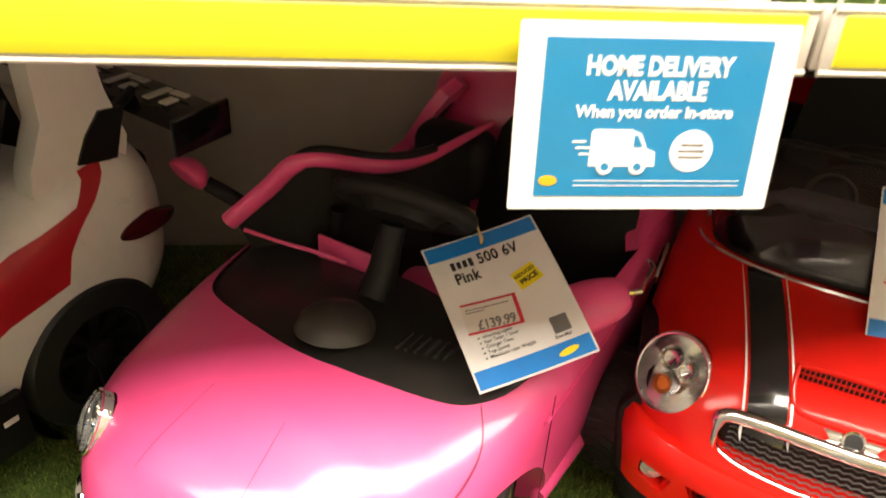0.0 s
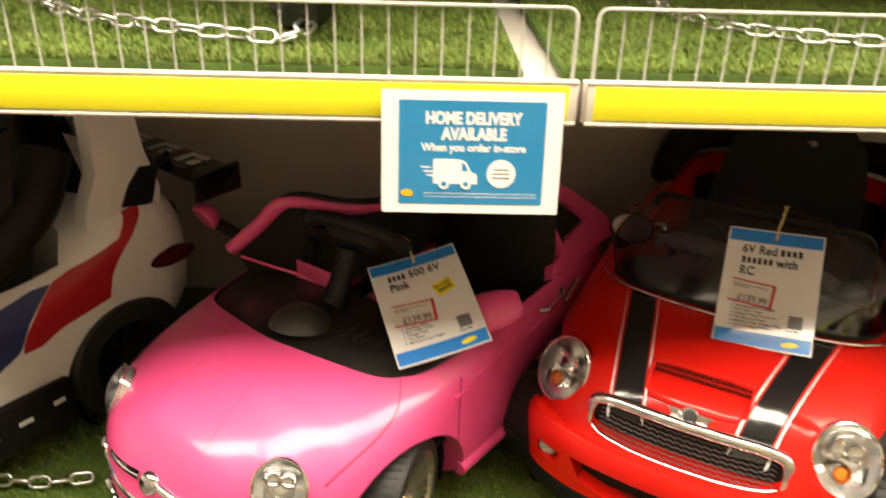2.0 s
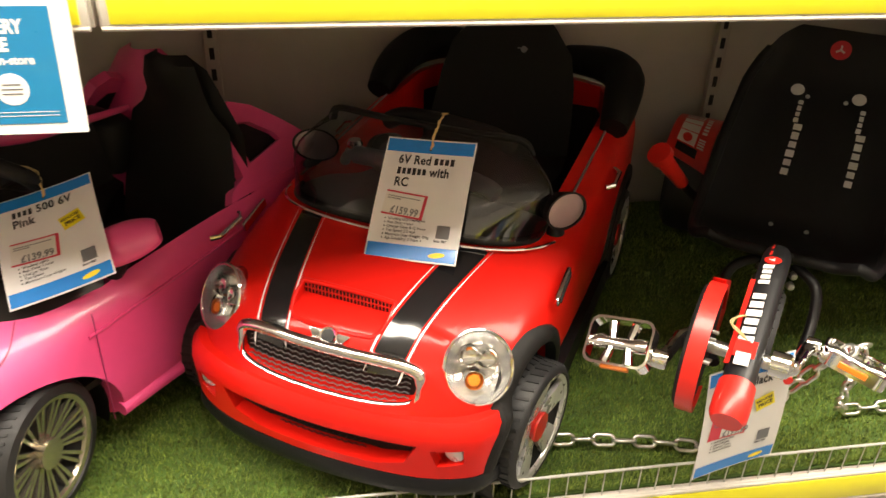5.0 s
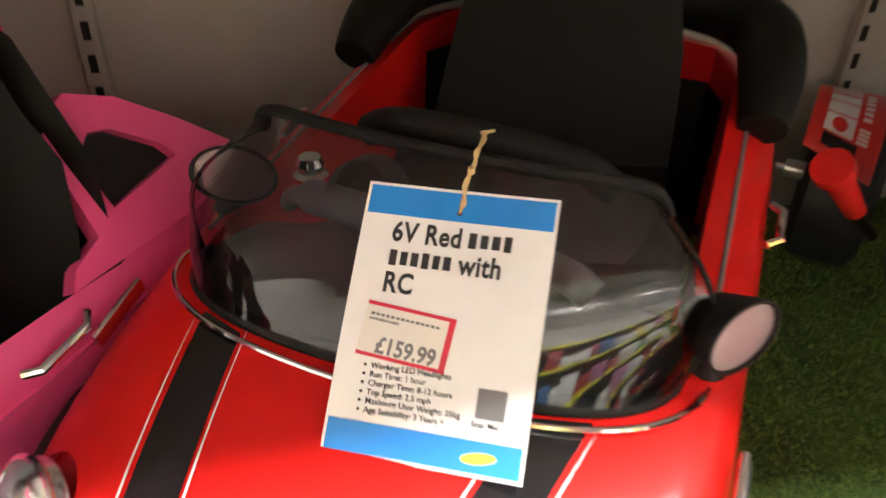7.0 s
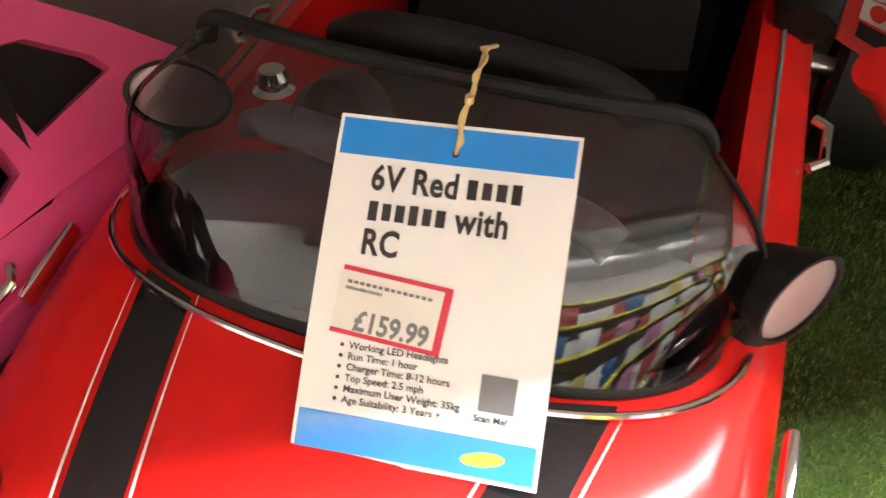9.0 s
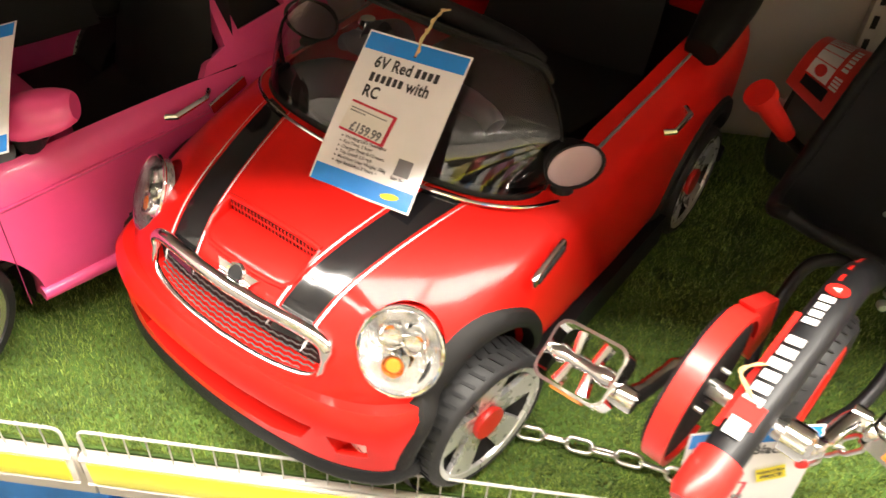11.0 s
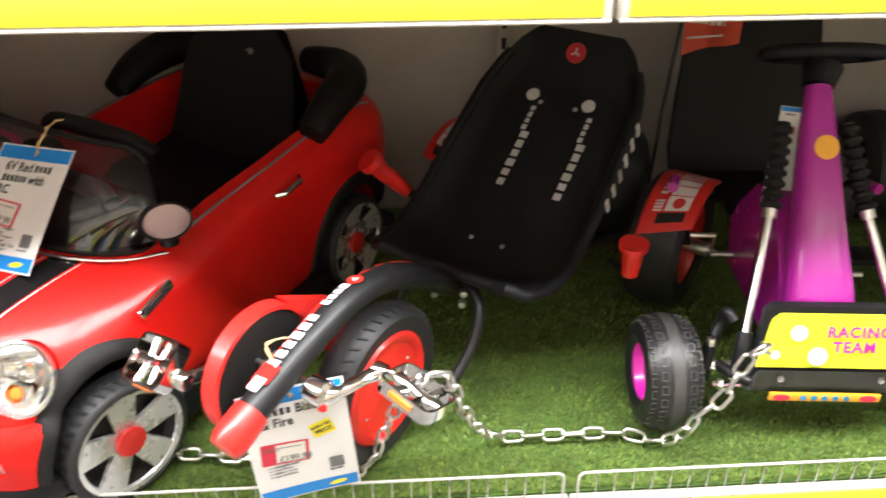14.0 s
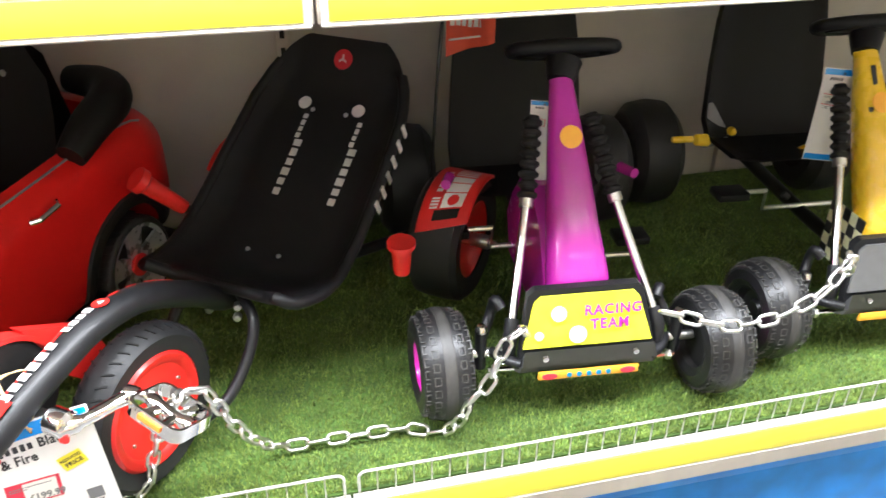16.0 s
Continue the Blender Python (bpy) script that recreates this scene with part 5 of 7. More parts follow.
    part("print_disc_mark", tube_mark(-0.388, lathed([(0, 0.0018), (0.006, 0.0018), (0.006, 0)], 3, pose(0, 0, 0, 0, -90, 0)), -8), WHITE, k)
    for y in (-0.355, -0.330, -0.300, -0.275, -0.255):
        part("print_dash", tube_mark(y, boxed(0, 0, 0, 0.018, 0.004, 0.001), -24), RED_PLASTIC, k)
    part("cap_print", tube_mark(-0.592, boxed(0, 0, 0, 0.022, 0.020, 0.001), -8, 0.0262), WHITE, k)
    part("cap_print", tube_mark(-0.575, boxed(0, 0, 0, 0.030, 0.030, 0.0008), -8, 0.0245), RED_PLASTIC, k)
    # chain guard
    gpose = pose(-0.062, -0.535, 0.272)
    g = new("chain_guard")
    g.parent, g.matrix_basis = k, gpose
    part("guard_disc", lathed([(0, -0.020), (0.092, -0.020), (0.096, -0.016), (0.096, 0.004), (0.09, 0.006), (0, 0.006)], 48), BLACK_MATT, g)
    hoop = [(0.0, 0.100 * math.cos(a), 0.100 * math.sin(a)) for a in np.linspace(0.15, 2 * math.pi - 1.3, 46)]
    hp = bmesh.new()
    skin(hp, [[(-0.014, y * 1.00, z * 1.00), (0.011, y, z), (0.011, y * 0.93, z * 0.93), (0.007, y * 0.96, z * 0.96), (-0.014, y * 0.96, z * 0.96)] for _, y, z in hoop])
    part("guard_hoop", hp, RED_PLASTIC, g, "red plastic chain guard hoop")
    part("guard_cover", slab(bmesh.new(), [(0.006, y, z) for y, z in ((0.055, 0.09), (0.16, 0.03), (0.20, -0.06), (0.15, -0.075), (0.10, -0.02), (0.08, 0.04))], (-0.02, 0, 0)), RED_PLASTIC, g, "red chain cover")
    for a in (0.6, 2.0, 3.4, 5.0):
        part("guard_bolt", tubed([(0.0, 0.028 * math.cos(a), 0.028 * math.sin(a)), (0.016, 0.028 * math.cos(a), 0.028 * math.sin(a))], 0.003, 8), STEEL, g)
    # cranks and pedals
    part("axle", tubed([(-0.10, -0.535, 0.278), (0.06, -0.535, 0.278)], 0.011, 12), STEEL, k)
    part("crank_boss", lathed([(0, 0.02), (0.012, 0.02), (0.02, 0.014), (0.02, -0.012), (0, -0.014)], 20, pose(0.045, -0.535, 0.280)), CHROME, k)
    for pts in ([(0.050, -0.545, 0.279), (0.066, -0.52, 0.277), (0.075, -0.47, 0.270), (0.083, -0.445, 0.268)], [(-0.085, -0.528, 0.28), (-0.098, -0.56, 0.286), (-0.102, -0.61, 0.296), (-0.108, -0.635, 0.30)]):
        part("crank_arm", tubed(curve3(pts, 5), [0.014] * 5 + [0.010] * 6 + [0.011] * 5, 12), CHROME, k, "chrome crank arm")
        e = pts[-1]
        part("crank_eye", lathed([(0, 0.012), (0.012, 0.012), (0.014, 0.008), (0.014, -0.008), (0, -0.01)], 18, pose(*e)), CHROME, k)
    part("crank_dot", lathed([(0, 0.002), (0.007, 0.002), (0.007, 0)], 14, pose(0.062, -0.548, 0.268, 0, 0, -60)), RED_PLASTIC, k)
    part("crank_dot", lathed([(0, 0.002), (0.012, 0.002), (0.012, 0)], 14, pose(-0.121, -0.628, 0.298, 0, 0, 180)), RED_PLASTIC, k)
    pedal(k, pose(0.146, -0.444, 0.258, -16, 10, -8))
    pedal(k, pose(-0.165, -0.632, 0.303, 38, -14, -6))
    # fork, side loops, rear frame
    for s in (-1, 1):
        part("side_loop", tubed(curve3([(s * 0.03, -0.12, 0.22), (s * 0.075, -0.15, 0.20), (s * 0.085, -0.19, 0.15), (s * 0.078, -0.25, 0.10), (s * 0.055, -0.31, 0.085)], 6), 0.010, 10), DARK_METAL, k)
        part("fork_bolt", lathed([(0, 0.012), (0.006, 0.011), (0.008, 0.006), (0.008, 0)], 12, pose(s * 0.03, -0.13, 0.205, 0, 0, -60)), STEEL, k)
        part("fork_bolt", lathed([(0, 0.012), (0.006, 0.011), (0.008, 0.006), (0.008, 0)], 12, pose(s * 0.03, -0.135, 0.185, 0, 0, -60)), STEEL, k)
        part("rear_stay", tubed(curve3([(s * 0.03, 0.0, 0.19), (s * 0.10, 0.15, 0.17), (s * 0.16, 0.30, 0.15)], 6), 0.012, 10), DARK_METAL, k)
        r = new("rear_wheel")
        r.parent, r.matrix_basis = k, pose(s * 0.245, 0.355, 0.142, 0, 0, 0 if s > 0 else 180)
        part("tyre", lathed([(0.086, -0.052), (0.125, -0.056), (0.138, -0.045), (0.141, -0.02), (0.141, 0.02), (0.138, 0.045), (0.125, 0.056), (0.086, 0.050)], 44), RUBBER, r)
        part("rim", lathed([(0, 0.02), (0.05, 0.022), (0.080, 0.040), (0.088, 0.046), (0.088, -0.04), (0, -0.03)], 36), RED_PLASTIC, r, "red wheel rim")
        part("axle_end", tubed([(0.0, 0, 0), (0.045, 0, 0), (0.046, 0, 0), (0.085, 0, 0), (0.086, 0, 0), (0.10, 0, 0)], [0.012, 0.012, 0.016, 0.016, 0.006, 0.005], 12), STEEL, r)
        # fender: a curved red strip over the wheel
        def on_fender(f, x, r=0.147):
            a = radians(35 + 150 * s * x)
            a += (radians(114) - a) * f
            return Vector((s * 0.263 + x, 0.355 - r * math.cos(a), 0.140 + r * math.sin(a)))
        wd = 0.053
        sec = [(-wd, 0.140), (-wd, 0.1445), (-wd * 0.94, 0.147), (wd * 0.94, 0.147), (wd, 0.1445), (wd, 0.140), (wd * 0.9, 0.1425), (-wd * 0.9, 0.1425)]
        f = part("fender", skin(bmesh.new(), [[on_fender(v, x, r) for x, r in sec] for v in np.linspace(0, 1, 20)]), RED_PLASTIC, k, "red fender with white printed bars")
        def patch(v0, v1, x0, x1, m, name, lift=0.1476):
            bm = bmesh.new()
            skin(bm, [[on_fender(v, x0, lift), on_fender(v, (x0 + x1) / 2, lift), on_fender(v, x1, lift)] for v in np.linspace(v0, v1, 6)], closed=False, caps=False)
            part(name, bm, m, f)
        for v0, v1 in ((0.22, 0.40), (0.415, 0.55), (0.565, 0.67), (0.70, 0.73), (0.75, 0.78), (0.80, 0.83), (0.85, 0.88)):
            patch(v0, v1, -0.012 * s, 0.032 * s, WHITE, "print_panel")
        for i in range(4):
            patch(0.22 + 0.035 * i, 0.243 + 0.035 * i, -0.034 * s, -0.018 * s, WHITE, "print_bar")
        for i in range(6):
            patch(0.42 + 0.062 * i, 0.46 + 0.062 * i, -0.032 * s, -0.020 * s, WHITE, "print_bar")
        patch(0.09, 0.20, -0.022 * s, 0.030 * s, BLACK_MATT, "fender_slot")
        dbm = bmesh.new()
        dbm.faces.new([dbm.verts.new(on_fender(0.31 + 0.068 * math.sin(a), (0.010 + 0.0115 * math.cos(a)) * s, 0.1482)) for a in np.linspace(0, 2 * math.pi, 19)[:-1]])
        part("print_disc", dbm, RED_PLASTIC, f)
        foot, head = (Vector((0.272, 0.038, 0.238)), Vector((0.2745, 0.032, 0.305))) if s > 0 else (Vector((-0.232, 0.066, 0.248)), Vector((-0.280, 0.000, 0.334)))
        part("lever", tubed(curve3([(s * 0.19, 0.17, 0.16), foot.lerp(Vector((s * 0.20, 0.15, 0.17)), 0.4), foot], 5), 0.010, 10), DARK_METAL, k)
        part("lever_grip", tubed([foot.lerp(head, f) for f in (0, 0.55, 0.8, 0.86, 1.0)], [0.015, 0.018, 0.019, 0.026, 0.026], 18), RED_PLASTIC, k, "red lever grip")
    # seat shell: flat pan that curls up into the backrest
    spine = [(-0.135, 0.254), (-0.118, 0.240), (-0.06, 0.226), (0.0, 0.232), (0.08, 0.273), (0.18, 0.345), (0.285, 0.424), (0.325, 0.472), (0.350, 0.515), (0.368, 0.545)]
    half = [0.135, 0.158, 0.172, 0.178, 0.178, 0.176, 0.168, 0.152, 0.126, 0.088]
    P = curve3([(0, y, z) for y, z in spine], 4)
    Hs = np.interp(np.linspace(0, len(half) - 1, len(P)), range(len(half)), half)
    seat_rows = []
    for p, h in zip(P, Hs):
        curl = 0.10 * min(1.0, max(0.0, (0.545 - p.z) / 0.12))
        seat_rows.append([(x * h, p.y - curl * max(0, abs(x) - 0.72) ** 1.3, p.z + curl * max(0, abs(x) - 0.72) ** 1.3) for x in np.linspace(-1, 1, 21)])
    low = [[(x, y + 0.014, z - 0.022) for x, y, z in row] for row in seat_rows]
    bm = bmesh.new()
    skin(bm, [a + b[::-1] for a, b in zip(seat_rows, low)])
    seat = part("seat", bm, BLACK, k, "black moulded plastic seat with pale printed bars")
    part("seat_lip", tubed([Vector(q) + Vector((0, -0.002, -0.010)) for q in [r[0] for r in seat_rows[30:0:-1]] + seat_rows[0] + [r[20] for r in seat_rows[1:31]]], 0.0115, 10), BLACK, seat)
    def on_seat(v, x, bm0, turn=0.0):
        i = int(min(range(len(P)), key=lambda q: abs(P[q].y - v)))
        d = (P[min(i + 1, len(P) - 1)] - P[i - 1]).normalized()
        nn = Vector((1, 0, 0)).cross(d)
        m = Matrix((Vector((1, 0, 0)), d, nn)).transposed().to_4x4()
        m.translation = P[i].lerp(P[i], 0) + Vector((x, v - P[i].y, (v - P[i].y) * d.z / max(d.y, 0.1))) + nn * 0.0015
        bm0.transform(m @ pose(0, 0, 0, 0, 0, turn))
        return bm0
    for x in (-0.062, 0.062):
        for y, wd, ht, n in ((0.165, 0.135, 0.017, 6), (0.243, 0.062, 0.010, 4)):
            pieces("seat_print", [on_seat(y, x + (0.022 if n == 6 else 0.014), b, -90) for b in word_bars(wd, ht, n, Matrix(), 8)], GREY_LIGHT, seat)
        part("seat_print_disc", on_seat(0.285, x, lathed([(0, 0.001), (0.014, 0.001), (0.014, 0)], 20, pose(0, 0, 0, 0, -90, 0))), GREY_LIGHT, seat)
        part("seat_bolt", on_seat(0.275, x * 0.62, lathed([(0, 0.004), (0.004, 0.003), (0.005, 0)], 10, pose(0, 0, 0, 0, -90, 0))), STEEL, seat)
        part("seat_bolt", on_seat(0.0, x * 0.55, lathed([(0, 0.004), (0.004, 0.003), (0.005, 0)], 10, pose(0, 0, 0, 0, -90, 0))), STEEL, seat)
    part("seat_badge", on_seat(0.345, 0.0, lathed([(0, 0.0015), (0.021, 0.0015), (0.021, 0)], 28, pose(0, 0, 0, 0, -90, 0))), RED_DECAL, seat, "round red badge")
    bm = bmesh.new()
    for a in (90, 210, 330):
        box(bm, 0.005, 0, 0, 0.010, 0.004, 0.001, m=pose(0, 0, 0.0022, 0, 0, a))
    part("seat_badge_mark", on_seat(0.345, 0.0, bm), GREY_LIGHT, seat)
    for q in range(7):
        v = 0.13 + q * 0.021
        i = int(min(range(len(P)), key=lambda r: abs(P[r].y - v)))
        e = Vector(seat_rows[i][20])
        part("edge_bar", boxed(0, 0, 0, 0.003, 0.011, 0.030, m=Matrix.Translation(e + Vector((0.0115, 0.003, -0.010))) @ pose(0, 0, 0, 28, 0, 0)), GREY_LIGHT, seat)
    part("flag_pole", tubed([(0.16, 0.42, 0.16), (0.165, 0.45, 0.46), (0.17, 0.475, 0.63)], 0.004, 8), DARK_METAL, k)
    fl = bmesh.new()
    skin(fl, [[(0.172 + 0.115 * a, 0.478 + 0.02 * math.sin(a * 5), z0 * (1 - a) + z1 * a) for a in np.linspace(0, 1, 12)] for z0, z1 in ((0.495, 0.545), (0.53, 0.565), (0.575, 0.595), (0.625, 0.63))], closed=False, caps=False)
    fg = part("flag", fl, mat("orange_red_nylon", (0.55, 0.07, 0.03), 0.7, vary=0.15), k, "orange-red nylon flag with pale bars")
    pieces("flag_print", word_bars(0.075, 0.020, 6, pose(0.222, 0.470, 0.578, 80, 0, 6), 2), GREY_LIGHT, fg)
    part("flag_print", boxed(0, 0, 0, 0.08, 0.004, 0.0008, m=pose(0.222, 0.470, 0.545, 80, -12, 6)), GREY_LIGHT, fg)
    return k


GREY_LIGHT = mat("pale_grey_print", (0.50, 0.49, 0.48), 0.5, vary=0.15)
TYRE_SOFT = mat("soft_grey_black_rubber", (0.011, 0.011, 0.0115), 0.34, vary=0.3, scale=60, bump=0.3, bscale=250)
BAND = mat("pale_mould_line", (0.038, 0.036, 0.033), 0.5, vary=0.25, scale=90)


def balloon_wheel(parent, at, rim_mat, side, turn):
    w = new("front_wheel")
    w.parent, w.matrix_basis = parent, pose(*at, 0, 0, (0 if side > 0 else 180) + turn) @ Matrix.Scale(0.86, 4)
    prof = [(0.058, -0.046), (0.075, -0.056), (0.096, -0.052), (0.110, -0.036), (0.1165, -0.016), (0.1175, 0.0), (0.1165, 0.016), (0.110, 0.036), (0.096, 0.052), (0.075, 0.056), (0.058, 0.046)]
    part("tyre", lathed(prof, 48), TYRE_SOFT, w)
    bm = bmesh.new()
    for i in range(26):
        for x, r in ((-0.043, 0.1045), (-0.027, 0.1135), (0.027, 0.1135), (0.043, 0.1045)):
            off = 0.5 if abs(x) > 0.03 else 0
            m = pose(0, 0, 0, 360 * (i + off) / 26, 0, 0)
            for dx, dy, lx, ly in ((0, 0.008, 0.014, 0.0022), (0, -0.008, 0.014, 0.0022), (0.006, 0, 0.0022, 0.014), (-0.006, 0, 0.0022, 0.014)):
                box(bm, x + dx, dy, r - 0.0003 - 0.09 * dx * (1 if x > 0 else -1) * (4 if abs(x) > 0.03 else 2), lx, ly, 0.0022, m=m)
    part("tread", bm, BAND, w)["kind"] = "stuff"
    part("centre_band", lathed([(0.1168, -0.012), (0.1185, -0.009), (0.1188, 0.0), (0.1185, 0.009), (0.1168, 0.012)], 48), BAND, w, "paler ribbed centre band")
    part("rim", lathed([(0, 0.030), (0.018, 0.031), (0.024, 0.022), (0.045, 0.026), (0.054, 0.044), (0.060, 0.046), (0.060, -0.02), (0.02, -0.01), (0, -0.01)], 32), rim_mat, w)
    part("inner_disc", lathed([(0, -0.03), (0.058, -0.03), (0.06, -0.046), (0.062, -0.046), (0.06, -0.025), (0, -0.025)], 28), BLACK_MATT, w)
    return w


def sprung_kart(at, rz, label, paint, rim_mat, plate_mat, dark_plate, checker, seat_at=0.53):
    k = thing("pedal_kart", label, "pedal kart", at, rz)
    for s in (-1, 1):
        balloon_wheel(k, (s * 0.258, 0.0, 0.101), rim_mat, s, 4)
        part("stub_axle", tubed([(s * 0.14, 0.0, 0.115), (s * 0.22, 0.0, 0.117)], 0.009, 10), STEEL, k)
        part("kingpin", tubed([(s * 0.185, 0.0, 0.085), (s * 0.185, 0.0, 0.165)], 0.011, 10), DARK_METAL, k)
        part("kingpin_cap", lathed([(0, 0.014), (0.008, 0.012), (0.012, 0.004), (0.012, 0)], 16, pose(s * 0.185, 0.0, 0.165, 0, -90, 0)), CHROME, k)
        part("steering_arm", tubed(curve3([(s * 0.185, 0.01, 0.13), (s * 0.16, 0.04, 0.175), (s * 0.155, 0.035, 0.205), (s * 0.145, 0.02, 0.195)], 5), 0.010, 10), DARK_METAL, k)
        # chromed strut with a black rubber bellows
        a, b = Vector((s * 0.137, -0.02, 0.165)), Vector((s * 0.082, 0.13, 0.355))
        c = Vector((s * 0.055, 0.225, 0.475))
        part("strut", tubed([a, b], 0.0085, 12), CHROME, k, "chromed strut tube")
        part("strut_foot", tubed([a - Vector((0, 0, 0.045)), a, a.lerp(b, 0.12)], 0.013, 10), DARK_METAL, k)
        ring = []
        rad = []
        for i in range(33):
            ring.append(b.lerp(c, i / 32))
            rad.append(0.0185 if i % 4 in (1, 2) else 0.0125)
        part("bellows", tubed(ring, rad, 16), BLACK_MATT, k, "black ribbed rubber bellows")
        part("strut_collar", tubed([a.lerp(b, 0.94), b.lerp(c, 0.06)], 0.013, 12), STEEL, k)
    # tapering body from the nose to the steering head
    st = [(0.040, 0.17, 0.058, 0.040), (0.050, 0.23, 0.057, 0.040), (0.100, 0.30, 0.049, 0.040), (0.152, 0.38, 0.040, 0.036), (0.198, 0.45, 0.032, 0.030), (0.228, 0.50, 0.025, 0.024), (0.250, 0.535, 0.021, 0.020)]
    rows = []
    for y, z, w, d in st:
        rows.append([(w * math.copysign(abs(math.cos(a)) ** 0.7, math.cos(a)), y + d * 0.85 * math.copysign(abs(math.sin(a)) ** 0.7, math.sin(a)), z + d * 0.5 * math.sin(a) * -1) for a in np.linspace(0, 2 * math.pi, 33)[:-1]])
    smooth_rows = [[tuple(v) for v in r] for r in zip(*[curve3(c, 5) for c in zip(*[[Vector(p) for p in r] for r in rows])])]
    nose = part("nose_column", skin(bmesh.new(), smooth_rows), paint, k)
    part("nose_spine", tubed([(-0.012, 0.014, 0.23), (-0.010, 0.066, 0.30), (-0.004, 0.120, 0.37)], [0.010, 0.008, 0.004], 10), paint, k)
    pan = slab(bmesh.new(), [(-0.056, y, z) for y, z in ((0.06, 0.14), (0.07, 0.22), (0.13, 0.30), (0.20, 0.345), (0.27, 0.335), (0.34, 0.26), (0.375, 0.20), (0.34, 0.12), (0.10, 0.11))], (0.100, 0, 0))
    if checker:
        pan.free()
    else:
        part("fairing", soften(pan, 0.016, 4), paint, k, "moulded fairing behind the column")
    part("nose_sticker", lathed([(0, 0.0012), (0.021, 0.0012), (0.021, 0)], 28, Matrix.Translation((0.0015, 0.163, 0.458)) @ pose(0, 0, 0, -33, 0, 0) @ pose(0, 0, 0, 0, 0, -90)), TAG_ORANGE, k, "round orange sticker")
    # steering wheel
    sw = new("steering_wheel")
    sw.parent, sw.matrix_basis = k, pose(0.014, 0.293, 0.578, -24, 0, 0)
    part("rim", tubed([(0.098 * math.cos(a), 0.078 * math.sin(a) * (1.0 if math.sin(a) > 0 else 0.75), 0) for a in np.linspace(0, 2 * math.pi, 41)[:-1]], 0.0125, 10, closed=True), BLACK, sw, "black steering wheel rim")
    part("hub", soften(slab(bmesh.new(), [(-0.045, -0.05, -0.012), (0.045, -0.05, -0.012), (0.075, 0.02, -0.012), (0.03, 0.03, -0.012), (-0.03, 0.03, -0.012), (-0.075, 0.02, -0.012)], (0, 0, 0.022)), 0.005, 2), BLACK, sw)
    part("hub_mark", boxed(0, -0.0565, 0.004, 0.058, 0.003, 0.012, 0.001), paint, sw)
    part("steering_neck", tubed([(0.0, 0.250, 0.532), (0.012, 0.275, 0.560)], [0.026, 0.034], 14), BLACK, k)
    # front plate and bumper
    def face(w0, w1, z0, z1, y0, y1, d):
        return slab(bmesh.new(), [(-w0, y0, z0), (w0, y0, z0), (w1, y1, z1 - 0.012), (w1 - 0.012, y1, z1), (-w1 + 0.012, y1, z1), (-w1, y1, z1 - 0.012)], (0, d, 0))
    part("plate_back", soften(face(0.128, 0.106, 0.118, 0.248, -0.052, -0.008, 0.016), 0.004, 2), BLACK, k, "black moulded front plate")
    plate = part("plate_face", face(0.118, 0.096, 0.150, 0.238, -0.0445, -0.0155, 0.004), plate_mat, k, "printed plate face")
    tilt = pose(0, -0.0318, 0.194, 90 - 18.3, 0, 0)
    part("bumper", soften(slab(bmesh.new(), [(-0.130, -0.048, 0.118), (0.130, -0.048, 0.118), (0.124, -0.066, 0.126), (0.118, -0.058, 0.154), (-0.118, -0.058, 0.154), (-0.124, -0.066, 0.126)], (0, 0.012, -0.020)), 0.004, 2), PLATE_GREY, k, "dark grey bumper bar")
    for s in (-1, 1):
        part("plate_bolt", lathed([(0, 0.005), (0.005, 0.004), (0.0065, 0)], 14, pose(s * 0.082, -0.064, 0.142, 0, 0, -90)), CHROME, k)
        part("bumper_wing", tubed(curve3([(s * 0.120, -0.05, 0.122), (s * 0.145, -0.03, 0.12), (s * 0.165, 0.0, 0.118)], 5), 0.010, 10), DARK_METAL, k)
        part("tie_bolt", tubed([(s * 0.12, -0.03, 0.098), (s * 0.175, -0.025, 0.095)], 0.005, 8), CHROME, k)
        part("tie_nut", tubed([(s * 0.160, -0.027, 0.096), (s * 0.168, -0.027, 0.096)], 0.010, 6), STEEL, k)
    strip = part("light_strip", boxed(0, -0.062, 0.102, 0.185, 0.006, 0.017, 0.002), TAG_ORANGE, k, "orange strip printed with lamps")
    if not dark_plate:
        for s in (-1, 1):
            part("strip_lamp", lathed([(0, 0.002), (0.014, 0.002), (0.014, 0)], 20, pose(s * 0.072, -0.065, 0.102, 0, 0, -90) @ Matrix.Diagonal((1, 1, 0.45, 1))), TAG_RED, strip)
        for i in range(5):
            part("strip_dot", lathed([(0, 0.002), (0.005, 0.002), (0.005, 0)], 12, pose(-0.036 + 0.018 * i, -0.065, 0.102, 0, 0, -90)), SIGN_BLUE, strip)
        for x, z, r in ((-0.054, 0.016, 0.014), (-0.020, -0.024, 0.016), (-0.090, -0.022, 0.008)):
            part("plate_spot", lathed([(0, 0.0014), (r, 0.0014), (r, 0)], 24, tilt @ pose(x, z, 0.0025, 0, -90, 0)), CREAM, plate)
        part("plate_word", text_bm("RACING", 0.0255, 0.0004, "CENTER", tilt @ pose(0.044, 0.018, 0.004), bold=0.0007, spacing=1.15), TAG_MAGENTA, plate)
        part("plate_word", text_bm("TEAM", 0.0255, 0.0004, "CENTER", tilt @ pose(0.038, -0.008, 0.004), bold=0.0007, spacing=1.15), TAG_MAGENTA, plate)
    else:
        part("plate_stripe", face(0.03, 0.024, 0.152, 0.236, -0.0465, -0.0175, 0.002), YELLOW, plate)
